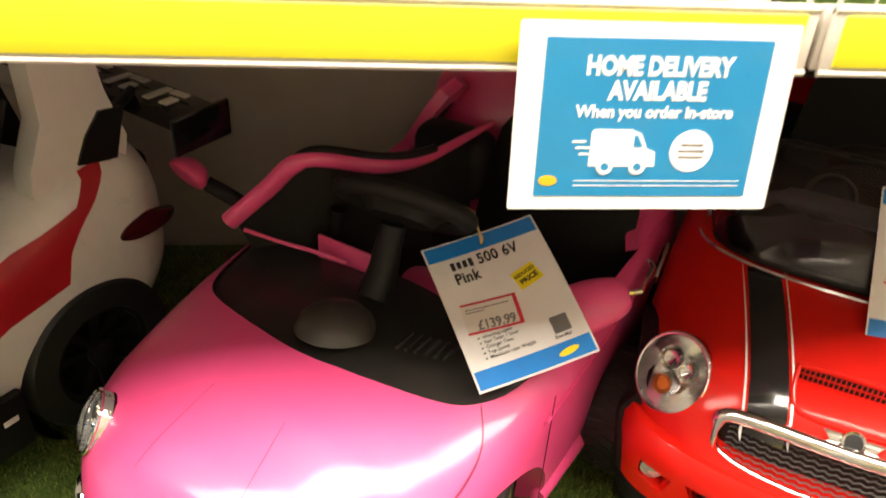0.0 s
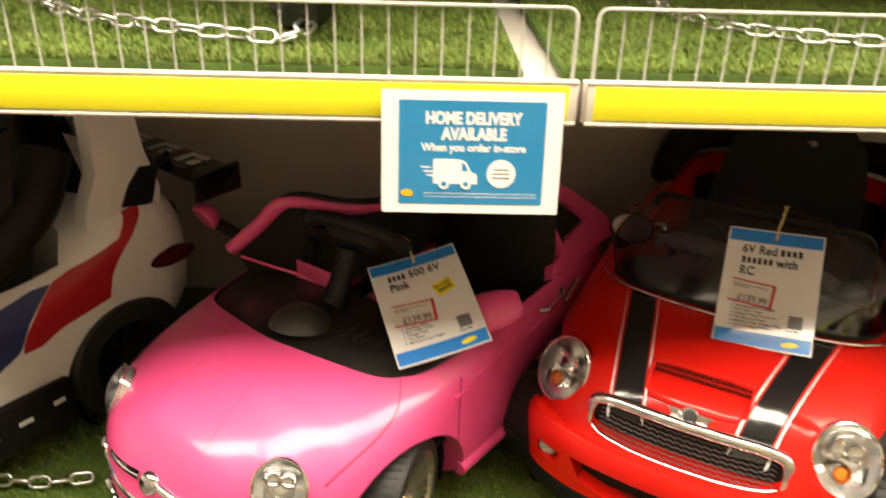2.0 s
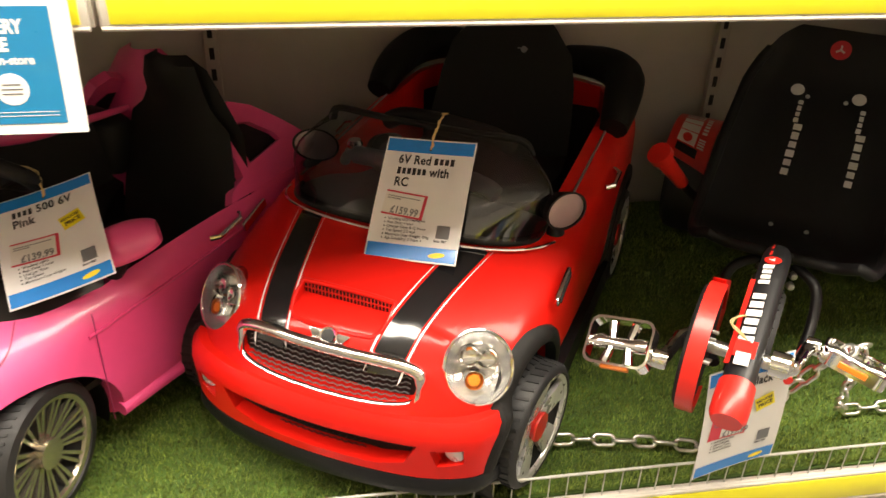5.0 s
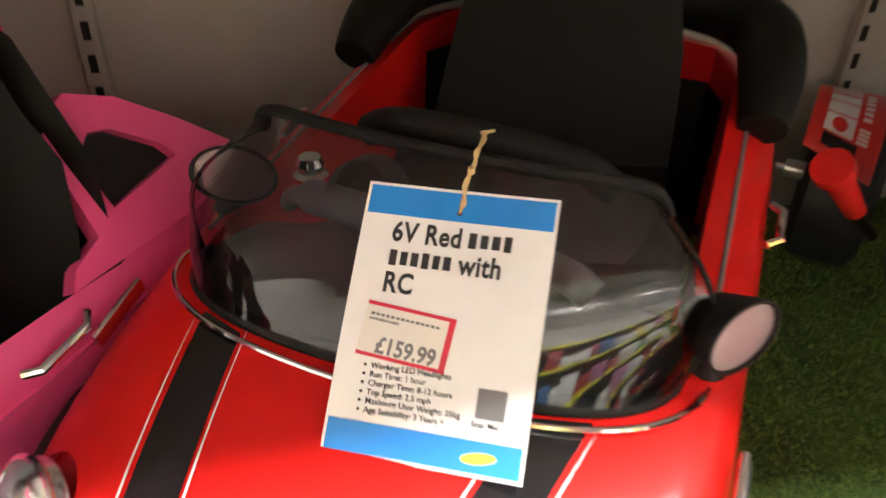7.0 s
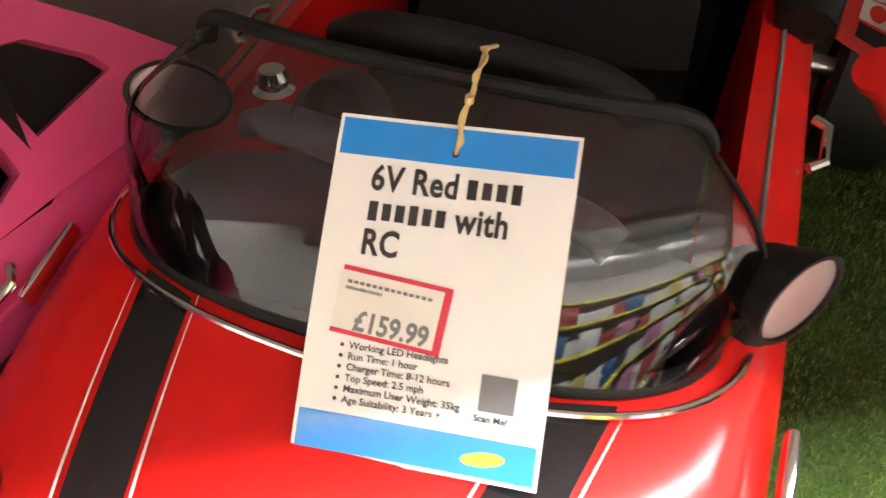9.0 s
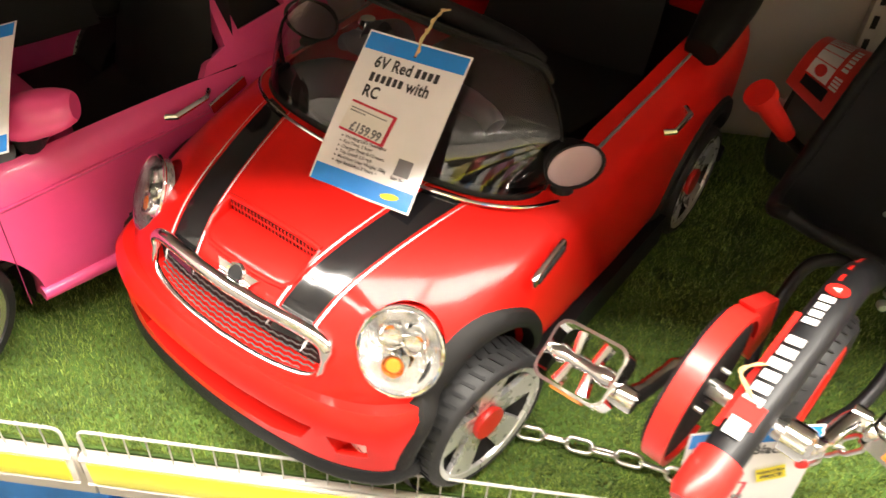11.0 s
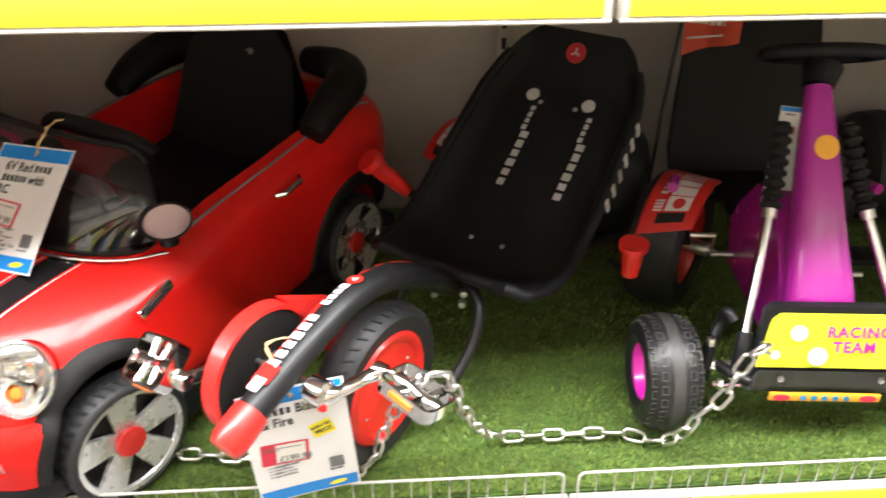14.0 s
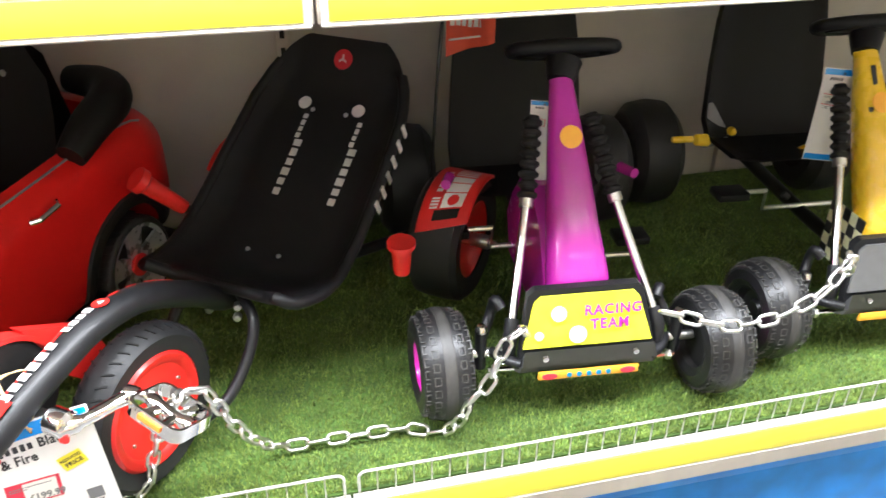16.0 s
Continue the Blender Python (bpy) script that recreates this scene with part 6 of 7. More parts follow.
    if checker:
        for s in (-1, 1):
            for i in range(5):
                for j in range(5):
                    if (i + j) % 2 == 0:
                        part("checker", boxed(s * 0.056, 0.05 + 0.022 * i, 0.14 + 0.026 * j, 0.003, 0.022, 0.026), INK, k)
                    else:
                        part("checker", boxed(s * 0.056, 0.05 + 0.022 * i, 0.14 + 0.026 * j, 0.003, 0.022, 0.026), CREAM, k)
        for x, y, z, w, h in ((-0.004, 0.206, 0.502, 0.010, 0.04), (-0.010, 0.166, 0.445, 0.03, 0.010), (0.004, 0.138, 0.405, 0.010, 0.045)):
            part("nose_print", boxed(0, 0, 0, w, 0.002, h, m=pose(x, y - 0.006, z, -33, 0, 0)), INK, k)
    # frame, pedals, seat, rear wheels
    part("main_beam", tubed([(0, 0.03, 0.13), (0, 0.30, 0.13), (0, 0.70, 0.15)], 0.016, 12), DARK_METAL, k)
    part("pedal_axle", tubed([(-0.20, 0.32, 0.19), (-0.10, 0.32, 0.19), (-0.10, 0.32, 0.145), (0.10, 0.32, 0.145), (0.10, 0.32, 0.10), (0.22, 0.32, 0.10)], 0.006, 8), STEEL, k)
    for x, z in ((-0.19, 0.19), (0.21, 0.145)):
        part("pedal", boxed(x, 0.32, z, 0.075, 0.055, 0.018, 0.004), BLACK, k)
    y = seat_at
    rows = []
    for hw, yy, zz in ((0.125, y - 0.17, 0.245), (0.15, y - 0.13, 0.235), (0.155, y, 0.235), (0.155, y + 0.035, 0.27), (0.148, y + 0.06, 0.40), (0.14, y + 0.075, 0.50), (0.128, y + 0.085, 0.575), (0.115, y + 0.09, 0.605)):
        rows.append([(x * hw, yy - 0.03 * max(0, abs(x) - 0.7), zz + 0.05 * max(0, abs(x) - 0.8)) for x in np.linspace(-1, 1, 17)])
    bk = [[(x, yy + 0.022, zz - 0.012) for x, yy, zz in r] for r in rows]
    seat = part("seat", skin(bmesh.new(), [a + b[::-1] for a, b in zip(rows, bk)]), SEATM, k, "black moulded seat with a hand slot")
    cut(seat, [slab(bmesh.new(), [(x, y - 0.05, z) for x, z in ((-0.062, 0.59), (0.052, 0.59), (0.045, 0.565), (-0.052, 0.565))], (0, 0.25, 0))])
    for s in (-1, 1):
        r = new("rear_wheel")
        r.parent, r.matrix_basis = k, pose(s * 0.245, y + 0.15, 0.140, 0, 0, 0 if s > 0 else 180) @ Matrix.Scale(1.19, 4)
        part("tyre", lathed([(0.058, -0.05), (0.09, -0.055), (0.112, -0.036), (0.1175, 0), (0.112, 0.036), (0.09, 0.055), (0.058, 0.05)], 36), RUBBER, r)
        part("rim", lathed([(0, 0.03), (0.045, 0.026), (0.054, 0.044), (0.060, 0.046), (0.060, -0.02), (0, -0.01)], 28), rim_mat, r)
        part("inner_disc", lathed([(0, -0.035), (0.061, -0.044), (0.0605, -0.025), (0, -0.022)], 28), BLACK_MATT, r)
        if checker:
            continue
        part("brake_lever", tubed(curve3([(s * 0.17, y - 0.10, 0.19), (s * 0.175, y - 0.13, 0.27), (s * 0.185, y - 0.17, 0.295)], 5), 0.006, 8), DARK_METAL, k)
        part("lever_grip", tubed([(s * 0.185, y - 0.165, 0.293), (s * 0.20, y - 0.21, 0.298)], [0.012, 0.011], 10), paint, k)
    if checker:
        br = part("lever_bracket", soften(slab(bmesh.new(), [(-0.150, y + 0.02, 0.20), (-0.150, y + 0.03, 0.315), (-0.138, y + 0.03, 0.315), (-0.075, y + 0.01, 0.215)], (0, 0.006, 0)), 0.002, 1), GREY_PLASTIC, k, "grey triangular lever bracket")
        part("lever_boss", tubed([(-0.190, y + 0.002, 0.233), (-0.184, y, 0.233), (-0.152, y, 0.230), (-0.146, y, 0.229)], [0.010, 0.015, 0.016, 0.011], 16), paint, br)
        part("lever_grip", tubed([(-0.248, y, 0.237), (-0.244, y, 0.237), (-0.196, y, 0.235), (-0.192, y, 0.235)], [0.006, 0.0085, 0.0085, 0.006], 12), paint, br)
        part("lever_rod", tubed([(-0.146, y, 0.231), (-0.100, y, 0.233)], 0.003, 8), STEEL, br)
        part("lever_knob", lathed([(0, 0.012), (0.009, 0.009), (0.0115, 0.0), (0.009, -0.008), (0, -0.011)], 18, pose(-0.096, y - 0.005, 0.253, 0, 0, -90)), paint, br)
        gr = part("pistol_grip", tubed(curve3([(0.030, y - 0.09, 0.222), (0.050, y - 0.09, 0.228), (0.076, y - 0.09, 0.234), (0.094, y - 0.09, 0.234)], 4), [0.011] * 5 + [0.0125] * 8, 12, flat=0.8), paint, k, "yellow pistol-shaped grip")
        part("grip_trigger", tubed([(0.078, y - 0.092, 0.226), (0.082, y - 0.094, 0.206)], [0.006, 0.005], 8), paint, gr)
        ar = part("seat_arm", tubed([(-0.02, y - 0.16, 0.150), (0.07, y - 0.20, 0.085)], [0.009, 0.009], 10), DARK_METAL, k)
        part("arm_sticker", tubed([(-0.005, y - 0.168, 0.139), (0.035, y - 0.186, 0.110)], 0.0094, 10), paint, ar)
    return k


TAG_ORANGE = mat("orange_print", (0.85, 0.40, 0.02), 0.4, vary=0.08)
CREAM = mat("pale_yellow_print", (0.85, 0.84, 0.55), 0.4, vary=0.1)
TAG_MAGENTA = mat("magenta_print", (0.40, 0.015, 0.25), 0.4, vary=0.08)
PLATE_YELLOW = mat("yellow_green_print", (0.68, 0.72, 0.02), 0.4, vary=0.35, scale=30)
PLATE_GREY = mat("grey_moulded_plate", (0.10, 0.10, 0.10), 0.35, vary=0.15)

MAGENTA_RIM = mat("magenta_rim", (0.62, 0.02, 0.40), 0.3, coat=0.4)

pedal_kart()
sprung_kart((1.697, 0.112, GZ), -5, "magenta pedal kart with a yellow front plate and black seat", MAGENTA, MAGENTA_RIM, PLATE_YELLOW, False, False)
sprung_kart((2.372, 0.140, GZ), -4, "yellow pedal kart with checkered sides and black seat", YELLOW, DARK_METAL, PLATE_GREY, True, True)


# writing, tags and the delivery sign
def sheet_point(w, h, bend):
    """Bends a flat tag: x from 0 to w, y from 0 down to -h."""
    def f(p):
        u, v = p.x / w - 0.5, -p.y / h
        return Vector((p.x, p.y, p.z + bend[0] * (v - v * v) * 4 + bend[1] * (u * u - 0.25) * 4))
    return f


def price_tag(name, label, tl, tr, bl, lines, price, bullets, bend=(0.006, 0.003), sticker=False, show=True):
    tl, tr, bl = Vector(tl), Vector(tr), Vector(bl)
    ex = (tr - tl).normalized()
    ey = -(bl - tl)
    ey = (ey - ex * ey.dot(ex)).normalized()
    ez = ex.cross(ey)
    m = Matrix((ex, ey, ez)).transposed().to_4x4()
    m.translation = tl
    w, h = (tr - tl).length, (bl - tl).length
    k = w / 0.154
    tag = thing(name, label, "price tag", m=m, group="price tags")
    shape = sheet_point(w, h, bend)

    def put(pname, bm, material, lab=""):
        for v in bm.verts:
            v.co = shape(v.co)
        return part(pname, bm, material, tag, lab, smooth=False)

    def block(x0, x1, y0, y1, z, nx=8, ny=8):
        bm = bmesh.new()
        skin(bm, [[(x0 + (x1 - x0) * i / nx, y0 + (y1 - y0) * j / ny, z) for i in range(nx + 1)] for j in range(ny + 1)], closed=False, caps=False)
        return bm

    sheet = bmesh.new()
    loop = rounded(w, h, 0.004, 3)
    n = 14
    front = [[(w * i / n, -h * j / n, 0.0) for i in range(n + 1)] for j in range(n + 1)]
    skin(sheet, front, closed=False, caps=False)
    skin(sheet, [[(x, y, -0.0006) for x, y, _ in r] for r in front], closed=False, caps=False)
    put("sheet", sheet, PAPER)
    e = 0.0025 * k
    put("top_band", block(e, w - e, -e, -0.026 * k, 0.0004), TAG_BLUE, "blue printed band")
    put("foot_band", block(e, w - e, -h + e, -h + 0.026 * k, 0.0004), TAG_BLUE, "blue printed band")
    y = -0.040 * k
    for words in lines:
        x = 0.026 * k
        for kind, val in words:
            if kind == "t":
                bm = text_bm(val, 0.0225 * k, 0.0001, "LEFT", pose(x, y, 0.0006) @ Matrix.Diagonal((0.80, 1, 1, 1)), bold=0.0006 * k, spacing=1.06)
                wd = max(v.co.x for v in bm.verts) - x
                put("heading", bm, INK)
                x += wd + 0.0045 * k
            else:
                for b in word_bars(val * k, 0.0125 * k, max(2, round(val / 0.0088)), pose(x + val * k / 2, y, 0.0006), 4, depth=0.0002):
                    put("heading_bar", b, INK)
                x += (val + 0.005) * k
        y -= 0.0205 * k
    # shelf label
    x0, x1, y0, y1 = 0.018 * k, 0.089 * k, -0.0960 * k, -0.1385 * k
    turn = Matrix.Translation((x0, y0, 0)) @ pose(0, 0, 0, 0, 0, -5) @ Matrix.Translation((-x0, -y0, 0))
    a = block(x0, x1, y0, y1, 0.0007)
    a.transform(turn)
    put("label_red", a, TAG_RED, "red shelf label")
    a = block(x0 + (0.0 if show else 0.022 * k), x1 - 0.005 * k, y0 - 0.003 * k, y1 + 0.003 * k, 0.0010)
    a.transform(turn)
    put("label_white", a, CARD)
    a = text_bm(price, 0.0175 * k, 0.0001, "LEFT", turn @ pose(x0 + (0.014 if show else 0.026) * k, -0.1290 * k, 0.0013) @ Matrix.Diagonal((0.85, 1, 1, 1)), bold=0.0005 * k)
    put("price", a, INK_GREY)
    for i, (bw, by) in enumerate(((0.056, -0.1055), (0.024, -0.1095))):
        a = joined(word_bars(bw * k, 0.0022 * k, 14, turn @ pose(x0 + (bw / 2 + 0.004) * k, by * k, 0.0013), i, depth=0.0001))
        put("small_print", a, INK_GREY)["kind"] = "stuff"
    y = -0.1455 * k
    for b in bullets:
        put("bullet", lathed([(0, 0.0002), (0.0013 * k, 0.0002), (0.0013 * k, 0)], 8, pose(0.024 * k, y, 0.0006, 0, -90, 0)), INK)
        put("bullet_text", text_bm(b, 0.0062 * k, 0.00005, "LEFT", pose(0.0285 * k, y, 0.0007), bold=0.0001 * k), INK)
        y -= 0.0067 * k
    put("code_patch", block(0.113 * k, 0.135 * k, -0.150 * k, -0.172 * k, 0.0006), INK_GREY, "plain grey square")
    put("scan_text", text_bm("Scan Me!", 0.0058 * k, 0.00005, "LEFT", pose(0.111 * k, -0.1765 * k, 0.0007), bold=0.00015 * k), INK)
    put("logo_shape", lathed([(0, 0.0003), (0.010 * k, 0.0003), (0.010 * k, 0)], 20, pose(0.120 * k, -h + 0.0135 * k, 0.0006, 0, -90, 8) @ Matrix.Diagonal((1, 0.42, 1.35, 1))), TAG_YELLOW, "small yellow oval logo shape")
    if sticker:
        a = block(-0.017 * k, 0.017 * k, -0.0135 * k, 0.0135 * k, 0.0)
        spot = pose(0.112 * k, -0.086 * k, 0.0016, 0, 0, 16)
        a.transform(spot)
        put("sticker", a, TAG_YELLOW, "yellow reduced price sticker")
        put("sticker_text", text_bm("REDUCED", 0.0068 * k, 0.00005, "CENTER", spot @ pose(0, 0.0055 * k, 0.0004), bold=0.0002 * k), INK)
        put("sticker_text", text_bm("PRICE", 0.0100 * k, 0.00005, "CENTER", spot @ pose(0, -0.0045 * k, 0.0004), bold=0.0003 * k), INK)
    put("hole", lathed([(0, 0.0003), (0.0022, 0.0003), (0.0022, 0)], 12, pose(w / 2, -0.019 * k, 0.0006, 0, -90, 0)), INK)
    return tag, (m @ shape(Vector((w / 2, -0.019 * k, 0))))


def loop_string(points, label):
    s = thing("tag_string", label, "string", group="tag strings")
    p = curve3(points, 6)
    part("cord", tubed(p, 0.0014, 6), STRING, s)
    q = [v + Vector((0.0028 * math.sin(i * 0.9), 0.002 * math.cos(i * 0.7), 0.0012)) for i, v in enumerate(p)]
    part("cord", tubed(q, 0.0012, 6), STRING, s)
    part("knot", tubed([p[len(p) // 3] + Vector((0, 0, -0.002)), p[len(p) // 3] + Vector((0, 0, 0.003))], [0.003, 0.0028], 8), STRING, s)
    return s


_, hole = price_tag("price_tag", "laminated white and blue price tag hanging over the red car", (0.345, 0.322, 0.974), (0.4815, 0.2605, 0.983), (0.2850, 0.1800, 0.8340),
    [[("t", "6V Red"), ("b", 0.037)], [("b", 0.052), ("t", "with")], [("t", "RC")]], "£159.99",
    ["Working LED Headlights", "Run Time: 1 hour", "Charger Time: 8-12 hours", "Top Speed: 2.5 mph", "Maximum User Weight: 35kg", "Age Suitability: 3 Years +"], bend=(0.0025, 0.0015))
loop_string([hole, hole + Vector((0.008, 0.014, 0.020)), hole + Vector((0.018, 0.028, 0.036)), hole + Vector((0.026, 0.044, 0.042)), hole + Vector((0.034, 0.055, 0.040))], "thin tan elastic string holding the tag")
_, hole = price_tag("price_tag", "laminated blue and white price tag with yellow sticker, pink car", (-0.275, 0.283, 0.900), (-0.131, 0.315, 0.935), (-0.215, 0.101, 0.822),
    [[("b", 0.032), ("t", "500 6V")], [("t", "Pink")]], "£139.99", ["Working Lights", "Run Time: 1 hour", "Charger Time", "Top Speed", "Maximum User Weight"], sticker=True, show=True)
loop_string([hole, hole + Vector((-0.006, 0.02, 0.022)), hole + Vector((-0.018, 0.03, 0.036)), hole + Vector((-0.034, 0.036, 0.036))], "thin tan elastic string holding the tag")
_, hole = price_tag("price_tag", "laminated blue and white price tag with yellow sticker, black kart", (0.757, -0.098, 0.772), (0.902, -0.070, 0.782), (0.745, -0.102, 0.560),
    [[("b", 0.048), ("t", "Black")], [("t", "& Fire")]], "£199.99", ["Adjustable Seat", "Hand Brake", "Rubber Tyres", "Age Suitability"], sticker=True, bend=(0.004, 0.002), show=False)
loop_string([hole, hole + Vector((-0.004, -0.004, 0.02)), hole + Vector((-0.012, 0.0, 0.05)), hole + Vector((-0.03, 0.03, 0.066)), hole + Vector((0.0, 0.05, 0.064)), hole + Vector((0.02, 0.03, 0.04)), hole + Vector((0.004, 0.0, 0.018))], "thin tan elastic string holding the tag")
price_tag("price_tag", "laminated white and blue price tag behind the magenta kart column", (1.668, 0.372, 0.985), (1.716, 0.352, 0.985), (1.668, 0.352, 0.800), [[("b", 0.05)]], "£99.99", ["Steel Frame", "Rubber Tyres"], bend=(0.003, 0.0))
price_tag("price_tag", "laminated white and blue price tag behind the yellow kart column", (2.322, 0.410, 0.990), (2.402, 0.385, 0.985), (2.312, 0.385, 0.795), [[("b", 0.05)]], "£99.99", ["Steel Frame", "Rubber Tyres"], bend=(0.003, 0.0))


def delivery_sign():
    m = pose(-0.1275, -0.0215, 1.2155, 90 - 7, 0, 0)
    sg = thing("delivery_sign", "white-bordered teal sign about home delivery on the price rail", "sign", m=m)
    w, h = 0.2125, 0.147
    part("board", slab(bmesh.new(), [(x, y, -0.002) for x, y in rounded(w, h, 0.002, 2)], (0, 0, 0.002)), PAPER, sg)
    part("print", slab(bmesh.new(), [(x, y, 0.0002) for x, y in rounded(w - 0.040, h - 0.023, 0.001, 1)], (0, 0, 0.0004)), SIGN_BLUE, sg, "teal printed panel")
    for t, y, s, b in (("HOME DELIVERY", 0.041, 0.0195, 0.0009), ("AVAILABLE", 0.0225, 0.0195, 0.0009), ("When you order in-store", 0.0065, 0.0130, 0.00045)):
        bm = text_bm(t, s, 0.0001, "CENTER", pose(0.0, y, 0.0009), bold=b)
        xs = [v.co.x for v in bm.verts]
        want = {"HOME DELIVERY": 0.113, "AVAILABLE": 0.077, "When you order in-store": 0.124}[t]
        f = want / (max(xs) - min(xs))
        c = (max(xs) + min(xs)) / 2
        for v in bm.verts:
            v.co.x = (v.co.x - c) * f + 0.002
        part("wording", bm, PAPER, sg, smooth=False)
    van = bmesh.new()
    slab(van, [(x, y, 0.0007) for x, y in ((-0.045, -0.037), (-0.045, -0.009), (-0.043, -0.007), (-0.014, -0.007), (-0.006, -0.010), (0.0, -0.022), (0.007, -0.025), (0.008, -0.037))], (0, 0, 0.0003))
    vn = part("van_shape", van, PAPER, sg, "white van shape", smooth=False)
    part("van_window", slab(bmesh.new(), [(x, y, 0.0011) for x, y in ((-0.011, -0.011), (-0.008, -0.012), (-0.003, -0.021), (-0.011, -0.021))], (0, 0, 0.0002)), SIGN_BLUE, vn, smooth=False)
    for x in (-0.032, -0.006):
        part("van_wheel", lathed([(0, 0.0012), (0.0065, 0.0012), (0.0065, 0)], 20, pose(x, -0.037, 0.0006, 0, -90, 0)), PAPER, vn)
        part("van_hub", lathed([(0, 0.0014), (0.0032, 0.0014), (0.0032, 0)], 14, pose(x, -0.037, 0.0006, 0, -90, 0)), SIGN_BLUE, vn)
    for i in range(3):
        part("speed_line", boxed(-0.054 + 0.003 * i, -0.017 - 0.005 * i, 0.0009, 0.011, 0.0018, 0.0002), PAPER, vn)
    rd = part("roundel", lathed([(0, 0.0010), (0.0172, 0.0010), (0.0172, 0.0005)], 36, pose(0.036, -0.024, 0, 0, -90, 0)), PAPER, sg, "white disc with tiny bars")
    for i, bw in enumerate((0.018, 0.021, 0.020)):
        part("tiny_bar", boxed(0.036, -0.019 - 0.005 * i, 0.0012, bw, 0.0016, 0.0002), INK_GREY, rd)
    part("logo_shape", lathed([(0, 0.0012), (0.0075, 0.0012), (0.0075, 0.0005)], 24, pose(-0.076, -0.049, 0, 0, -90, 0) @ Matrix.Diagonal((1, 0.55, 1, 1))), TAG_ORANGE, sg)
    for i in range(2):
        part("foot_line", boxed(0.012, -0.049 - 0.004 * i, 0.0009, 0.135, 0.0007, 0.0002), PAPER, sg)
    return sg


delivery_sign()


# chains
def link_mesh(wire=0.0022, ln=0.030, wd=0.0150):
    r = wd / 2 - wire
    pts = [(ln / 2 - wd / 2 + r * math.cos(a), r * math.sin(a), 0) for a in np.linspace(-math.pi / 2, math.pi / 2, 7)]
    pts += [(-x, -y, z) for x, y, z in pts]
    bm = tubed(pts, wire, 7, closed=True)
    me = bpy.data.meshes.new("link")
    bm.to_mesh(me)
    bm.free()
    me.polygons.foreach_set("use_smooth", [True] * len(me.polygons))
    me.materials.append(STEEL)
    return me


LINK = link_mesh(0.0033, 0.045, 0.0245)


def chain(points, label, step=0.0355):
    """Zinc chain along a line of points; each link turned against the last."""
    p = curve3(points, 24)
    c = thing("security_chain", label, "chain", tuple(p[0]), group="security chains")
    d, nxt, i = 0.0, 0.0, 0
    for a, b in zip(p, p[1:]):
        seg = (b - a).length
        while nxt <= d + seg:
            at = a.lerp(b, (nxt - d) / seg)
            q = (b - a).to_track_quat("X", "Z").to_matrix().to_4x4()
            o = new("link", LINK)
            o.parent = c
            o.matrix_basis = Matrix.Translation(at - p[0]) @ q @ pose(0, 0, 0, (48 if i % 2 else -42) + 9 * math.sin(i * 1.7), 0, 0)
            nxt += step
            i += 1
        d += seg
    return c


G0 = GZ + 0.012
chain([(0.585, 0.075, G0), (0.64, 0.070, G0), (0.70, 0.060, G0), (0.78, 0.045, G0), (0.86, 0.022, G0), (0.905, 0.018, G0), (0.935, 0.02, G0 + 0.03), (0.955, 0.01, G0 + 0.10), (0.985, -0.02, G0 + 0.19), (1.02, -0.045, G0 + 0.25), (1.052, -0.03, G0 + 0.235), (1.075, 0.0, G0 + 0.15), (1.11, 0.04, G0 + 0.06), (1.15, 0.075, G0 + 0.008), (1.20, 0.080, G0), (1.30, 0.080, G0), (1.37, 0.074, G0), (1.415, 0.056, G0), (1.443, 0.022, G0 + 0.045), (1.462, 0.002, 0.612), (1.489, -0.004, 0.652), (1.511, -0.002, 0.715), (1.535, 0.004, 0.738), (1.565, 0.04, 0.71)], "zinc-plated security chain linking the karts across the grass")
chain([(1.80, -0.005, 0.74), (1.886, -0.03, 0.719), (1.945, -0.03, 0.716), (1.992, -0.03, 0.721), (2.06, -0.028, 0.751), (2.105, -0.012, 0.778), (2.16, 0.03, 0.78), (2.22, 0.085, 0.70)], "zinc-plated security chain slung between two karts")
chain([(-1.107, 0.197, G0), (-0.931, 0.202, G0), (-0.855, 0.198, G0), (-0.784, 0.210, G0)], "zinc-plated security chain lying on the grass beside the pink car")
G1 = UZ + 0.012
chain([(-0.95, 0.43, G1 + 0.05), (-0.85, 0.395, G1), (-0.77, 0.36, G1), (-0.72, 0.28, G1), (-0.62, 0.205, G1), (-0.50, 0.150, G1), (-0.40, 0.115, G1), (-0.355, 0.118, G1), (-0.325, 0.20, G1 + 0.02), (-0.30, 0.34, G1 + 0.04), (-0.29, 0.48, G1 + 0.10)], "zinc-plated security chain lying on the upper grass")
chain([(0.275, 0.78, G1 + 0.06), (0.25, 0.68, G1), (0.205, 0.50, G1), (0.205, 0.37, G1), (0.26, 0.26, G1), (0.36, 0.195, G1), (0.50, 0.16, G1), (0.62, 0.18, G1)], "zinc-plated security chain lying on the upper grass")


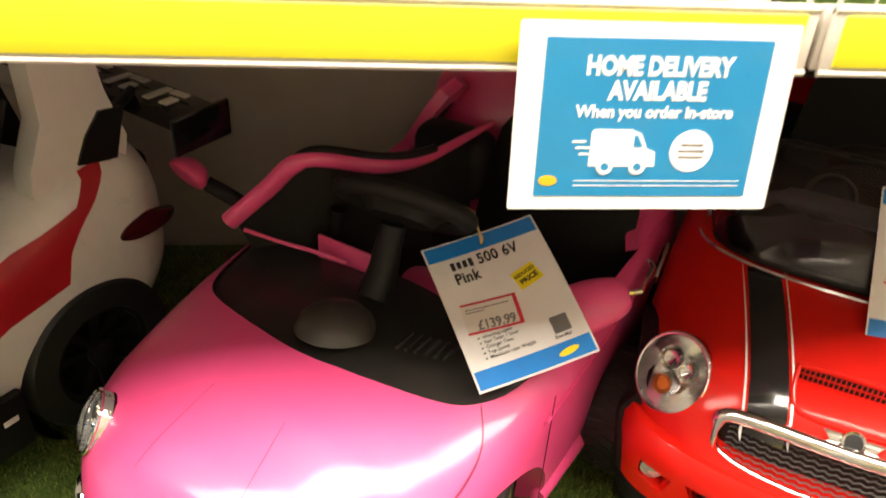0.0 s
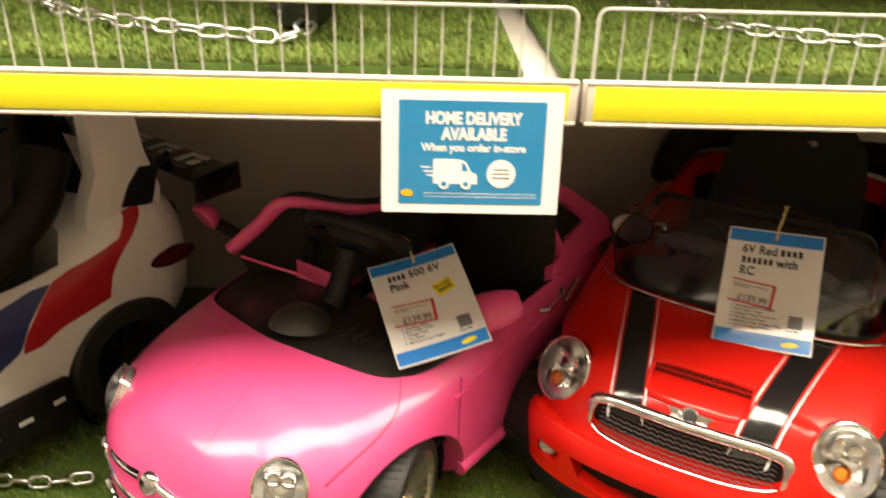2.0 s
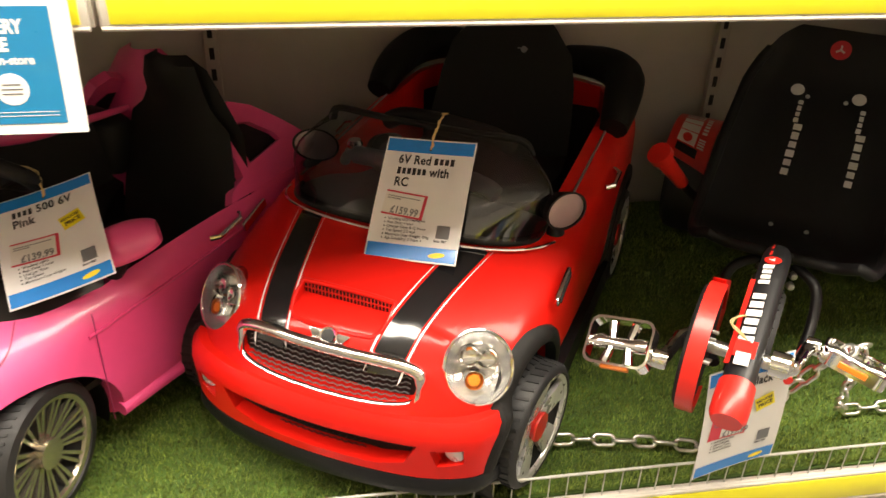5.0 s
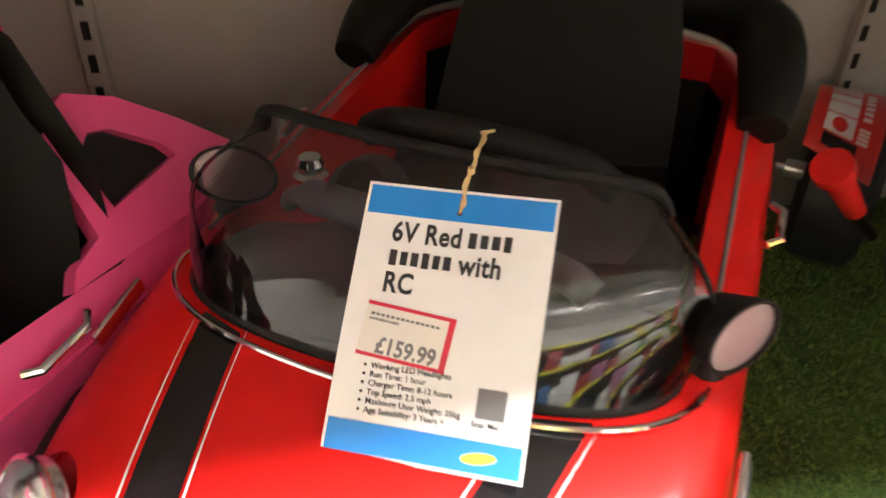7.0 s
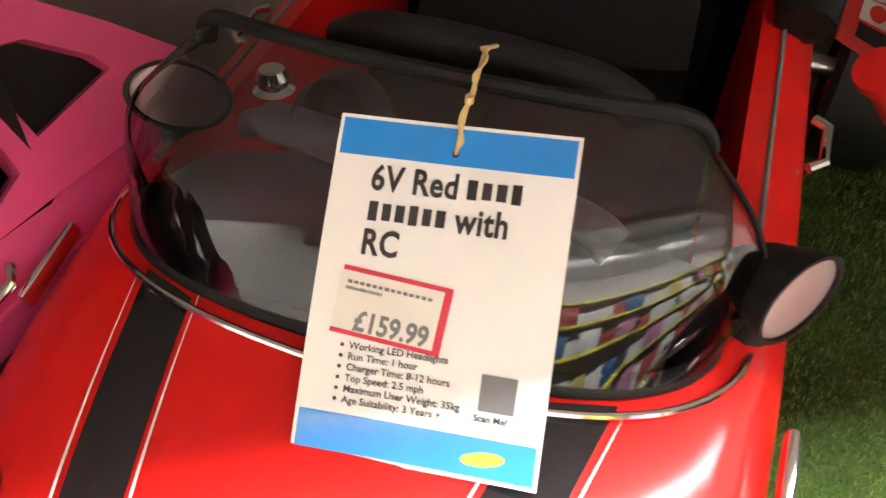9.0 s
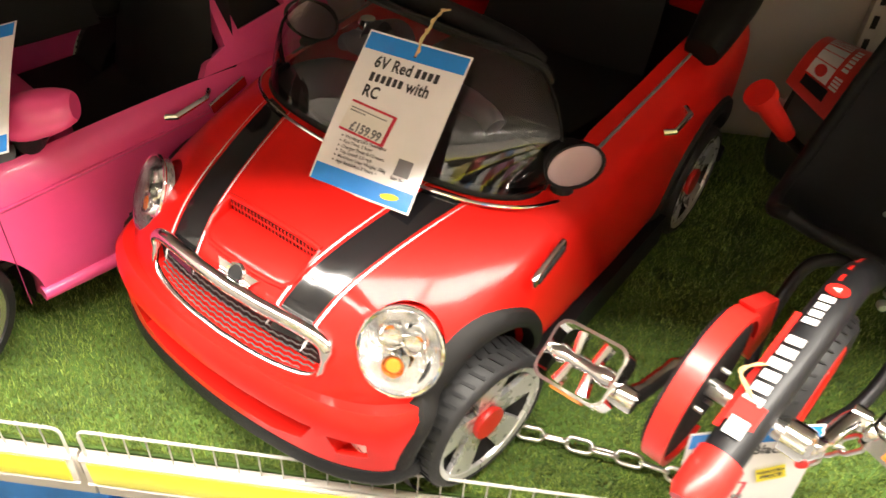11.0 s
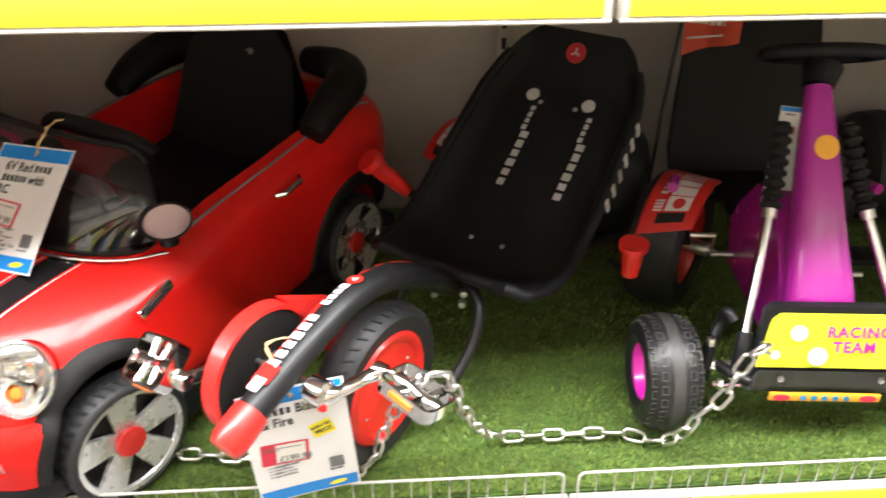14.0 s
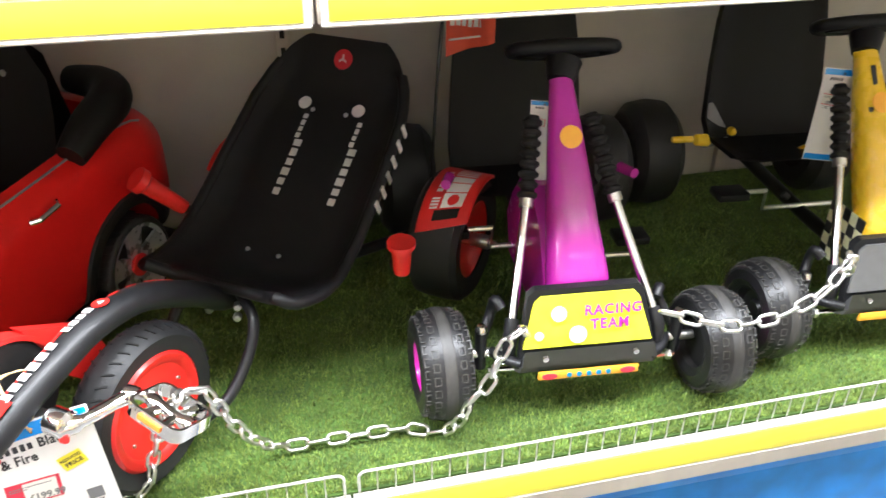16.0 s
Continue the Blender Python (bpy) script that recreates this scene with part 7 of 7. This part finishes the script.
# what shows of the bicycle on the upper shelf
def upper_bicycle():
    b = thing("childs_bicycle", "child's bicycle with black tyres and lime hub", "bicycle", (-0.362, 0.238, UZ), 24)
    w = new("wheel")
    w.parent, w.matrix_basis = b, pose(0, 0, 0.150, 0, 0, 0)
    part("tyre", lathed([(0.104, -0.024), (0.126, -0.034), (0.146, -0.024), (0.152, -0.008), (0.152, 0.008), (0.146, 0.024), (0.126, 0.034), (0.104, 0.024), (0.104, -0.024)], 44), RUBBER, w)
    part("rim", lathed([(0.0, 0.012), (0.03, 0.014), (0.045, 0.010), (0.094, 0.010), (0.105, 0.02), (0.105, -0.024), (0.092, -0.020), (0.085, -0.008), (0.0, -0.012)], 40), LIME, w, "lime green wheel disc")
    for s in (-1, 1):
        part("fork_blade", tubed([(s * 0.044, 0, 0.15), (s * 0.044, 0.05, 0.28), (s * 0.02, 0.09, 0.38)], 0.010, 10), DARK_METAL, b)
    part("frame_tube", tubed([(0, 0.09, 0.38), (0, 0.30, 0.28), (0, 0.52, 0.17)], 0.016, 12), DARK_METAL, b)
    w2 = new("wheel")
    w2.parent, w2.matrix_basis = b, pose(0, 0.62, 0.150, 0, 0, 0)
    part("tyre", lathed([(0.104, -0.024), (0.126, -0.034), (0.146, -0.024), (0.152, -0.008), (0.152, 0.008), (0.146, 0.024), (0.126, 0.034), (0.104, 0.024), (0.104, -0.024)], 44), RUBBER, w2)
    part("rim", lathed([(0.0, 0.012), (0.094, 0.010), (0.100, 0.016), (0.100, -0.016), (0.0, -0.012)], 40), LIME, w2)
    return b


upper_bicycle()


# the far side of the aisle and the ceiling lights, which the glossy plastic mirrors
def opposite_shelf(x0, x1):
    s = thing("stock_shelf", "cream shelving with bright boxed stock across the aisle", "shelving", ((x0 + x1) / 2, -2.75, 0), group="shelving across the aisle")
    w = x1 - x0
    part("back_panel", boxed(0, -0.25, 1.0, w, 0.03, 2.0), WALL, s)
    for z in (0.15, 0.6, 1.05, 1.5, 1.95):
        part("board", boxed(0, 0, z, w - 0.01, 0.45, 0.03, 0.003), SHELF_WHITE, s)
        part("price_strip", boxed(0, 0.228, z, w - 0.02, 0.006, 0.04, 0.002), YELLOW_RAIL, s)
    return s


rng = random.Random(11)
BOXES = [mat("stock_" + n, c, 0.4, vary=0.25, scale=12) for n, c in (("red", (0.36, 0.06, 0.05)), ("white", (0.72, 0.70, 0.64)), ("blue", (0.07, 0.15, 0.30)), ("yellow", (0.52, 0.43, 0.13)), ("green", (0.13, 0.26, 0.11)), ("pink", (0.45, 0.20, 0.30)))]
for i in range(6):
    opposite_shelf(-2.6 + i * 1.25, -1.36 + i * 1.25)
    for z in (0.165, 0.615, 1.065, 1.515):
        x = -2.55 + i * 1.25
        while x < -1.5 + i * 1.25:
            bw, bh = rng.uniform(0.14, 0.32), rng.uniform(0.18, 0.36)
            bx = thing("stock_box", "bright printed toy carton on a shelf across the aisle", "box", (x + bw / 2, -2.68, z), group="cartons across the aisle")
            part("carton", boxed(0, 0, bh / 2, bw - 0.01, 0.3, bh, 0.003), rng.choice(BOXES + [BOXES[1]] * 4), bx)
            x += bw
for lx in (-1.9, 0.1, 2.1, 4.1):
    # the second row of housings belongs to the added fill lamps
    for ly in (LAMP_Y, FILL_LAMP_Y):
        fx = thing("ceiling_or_fill_light", "long white fluorescent ceiling light over the aisle; second row added as fill", "ceiling light", (lx, ly, LAMP_Z), group="ceiling lights")
        part("housing", boxed(0, 0, 0.09, 1.96, 0.62, 0.16, 0.006), WHITE, fx)
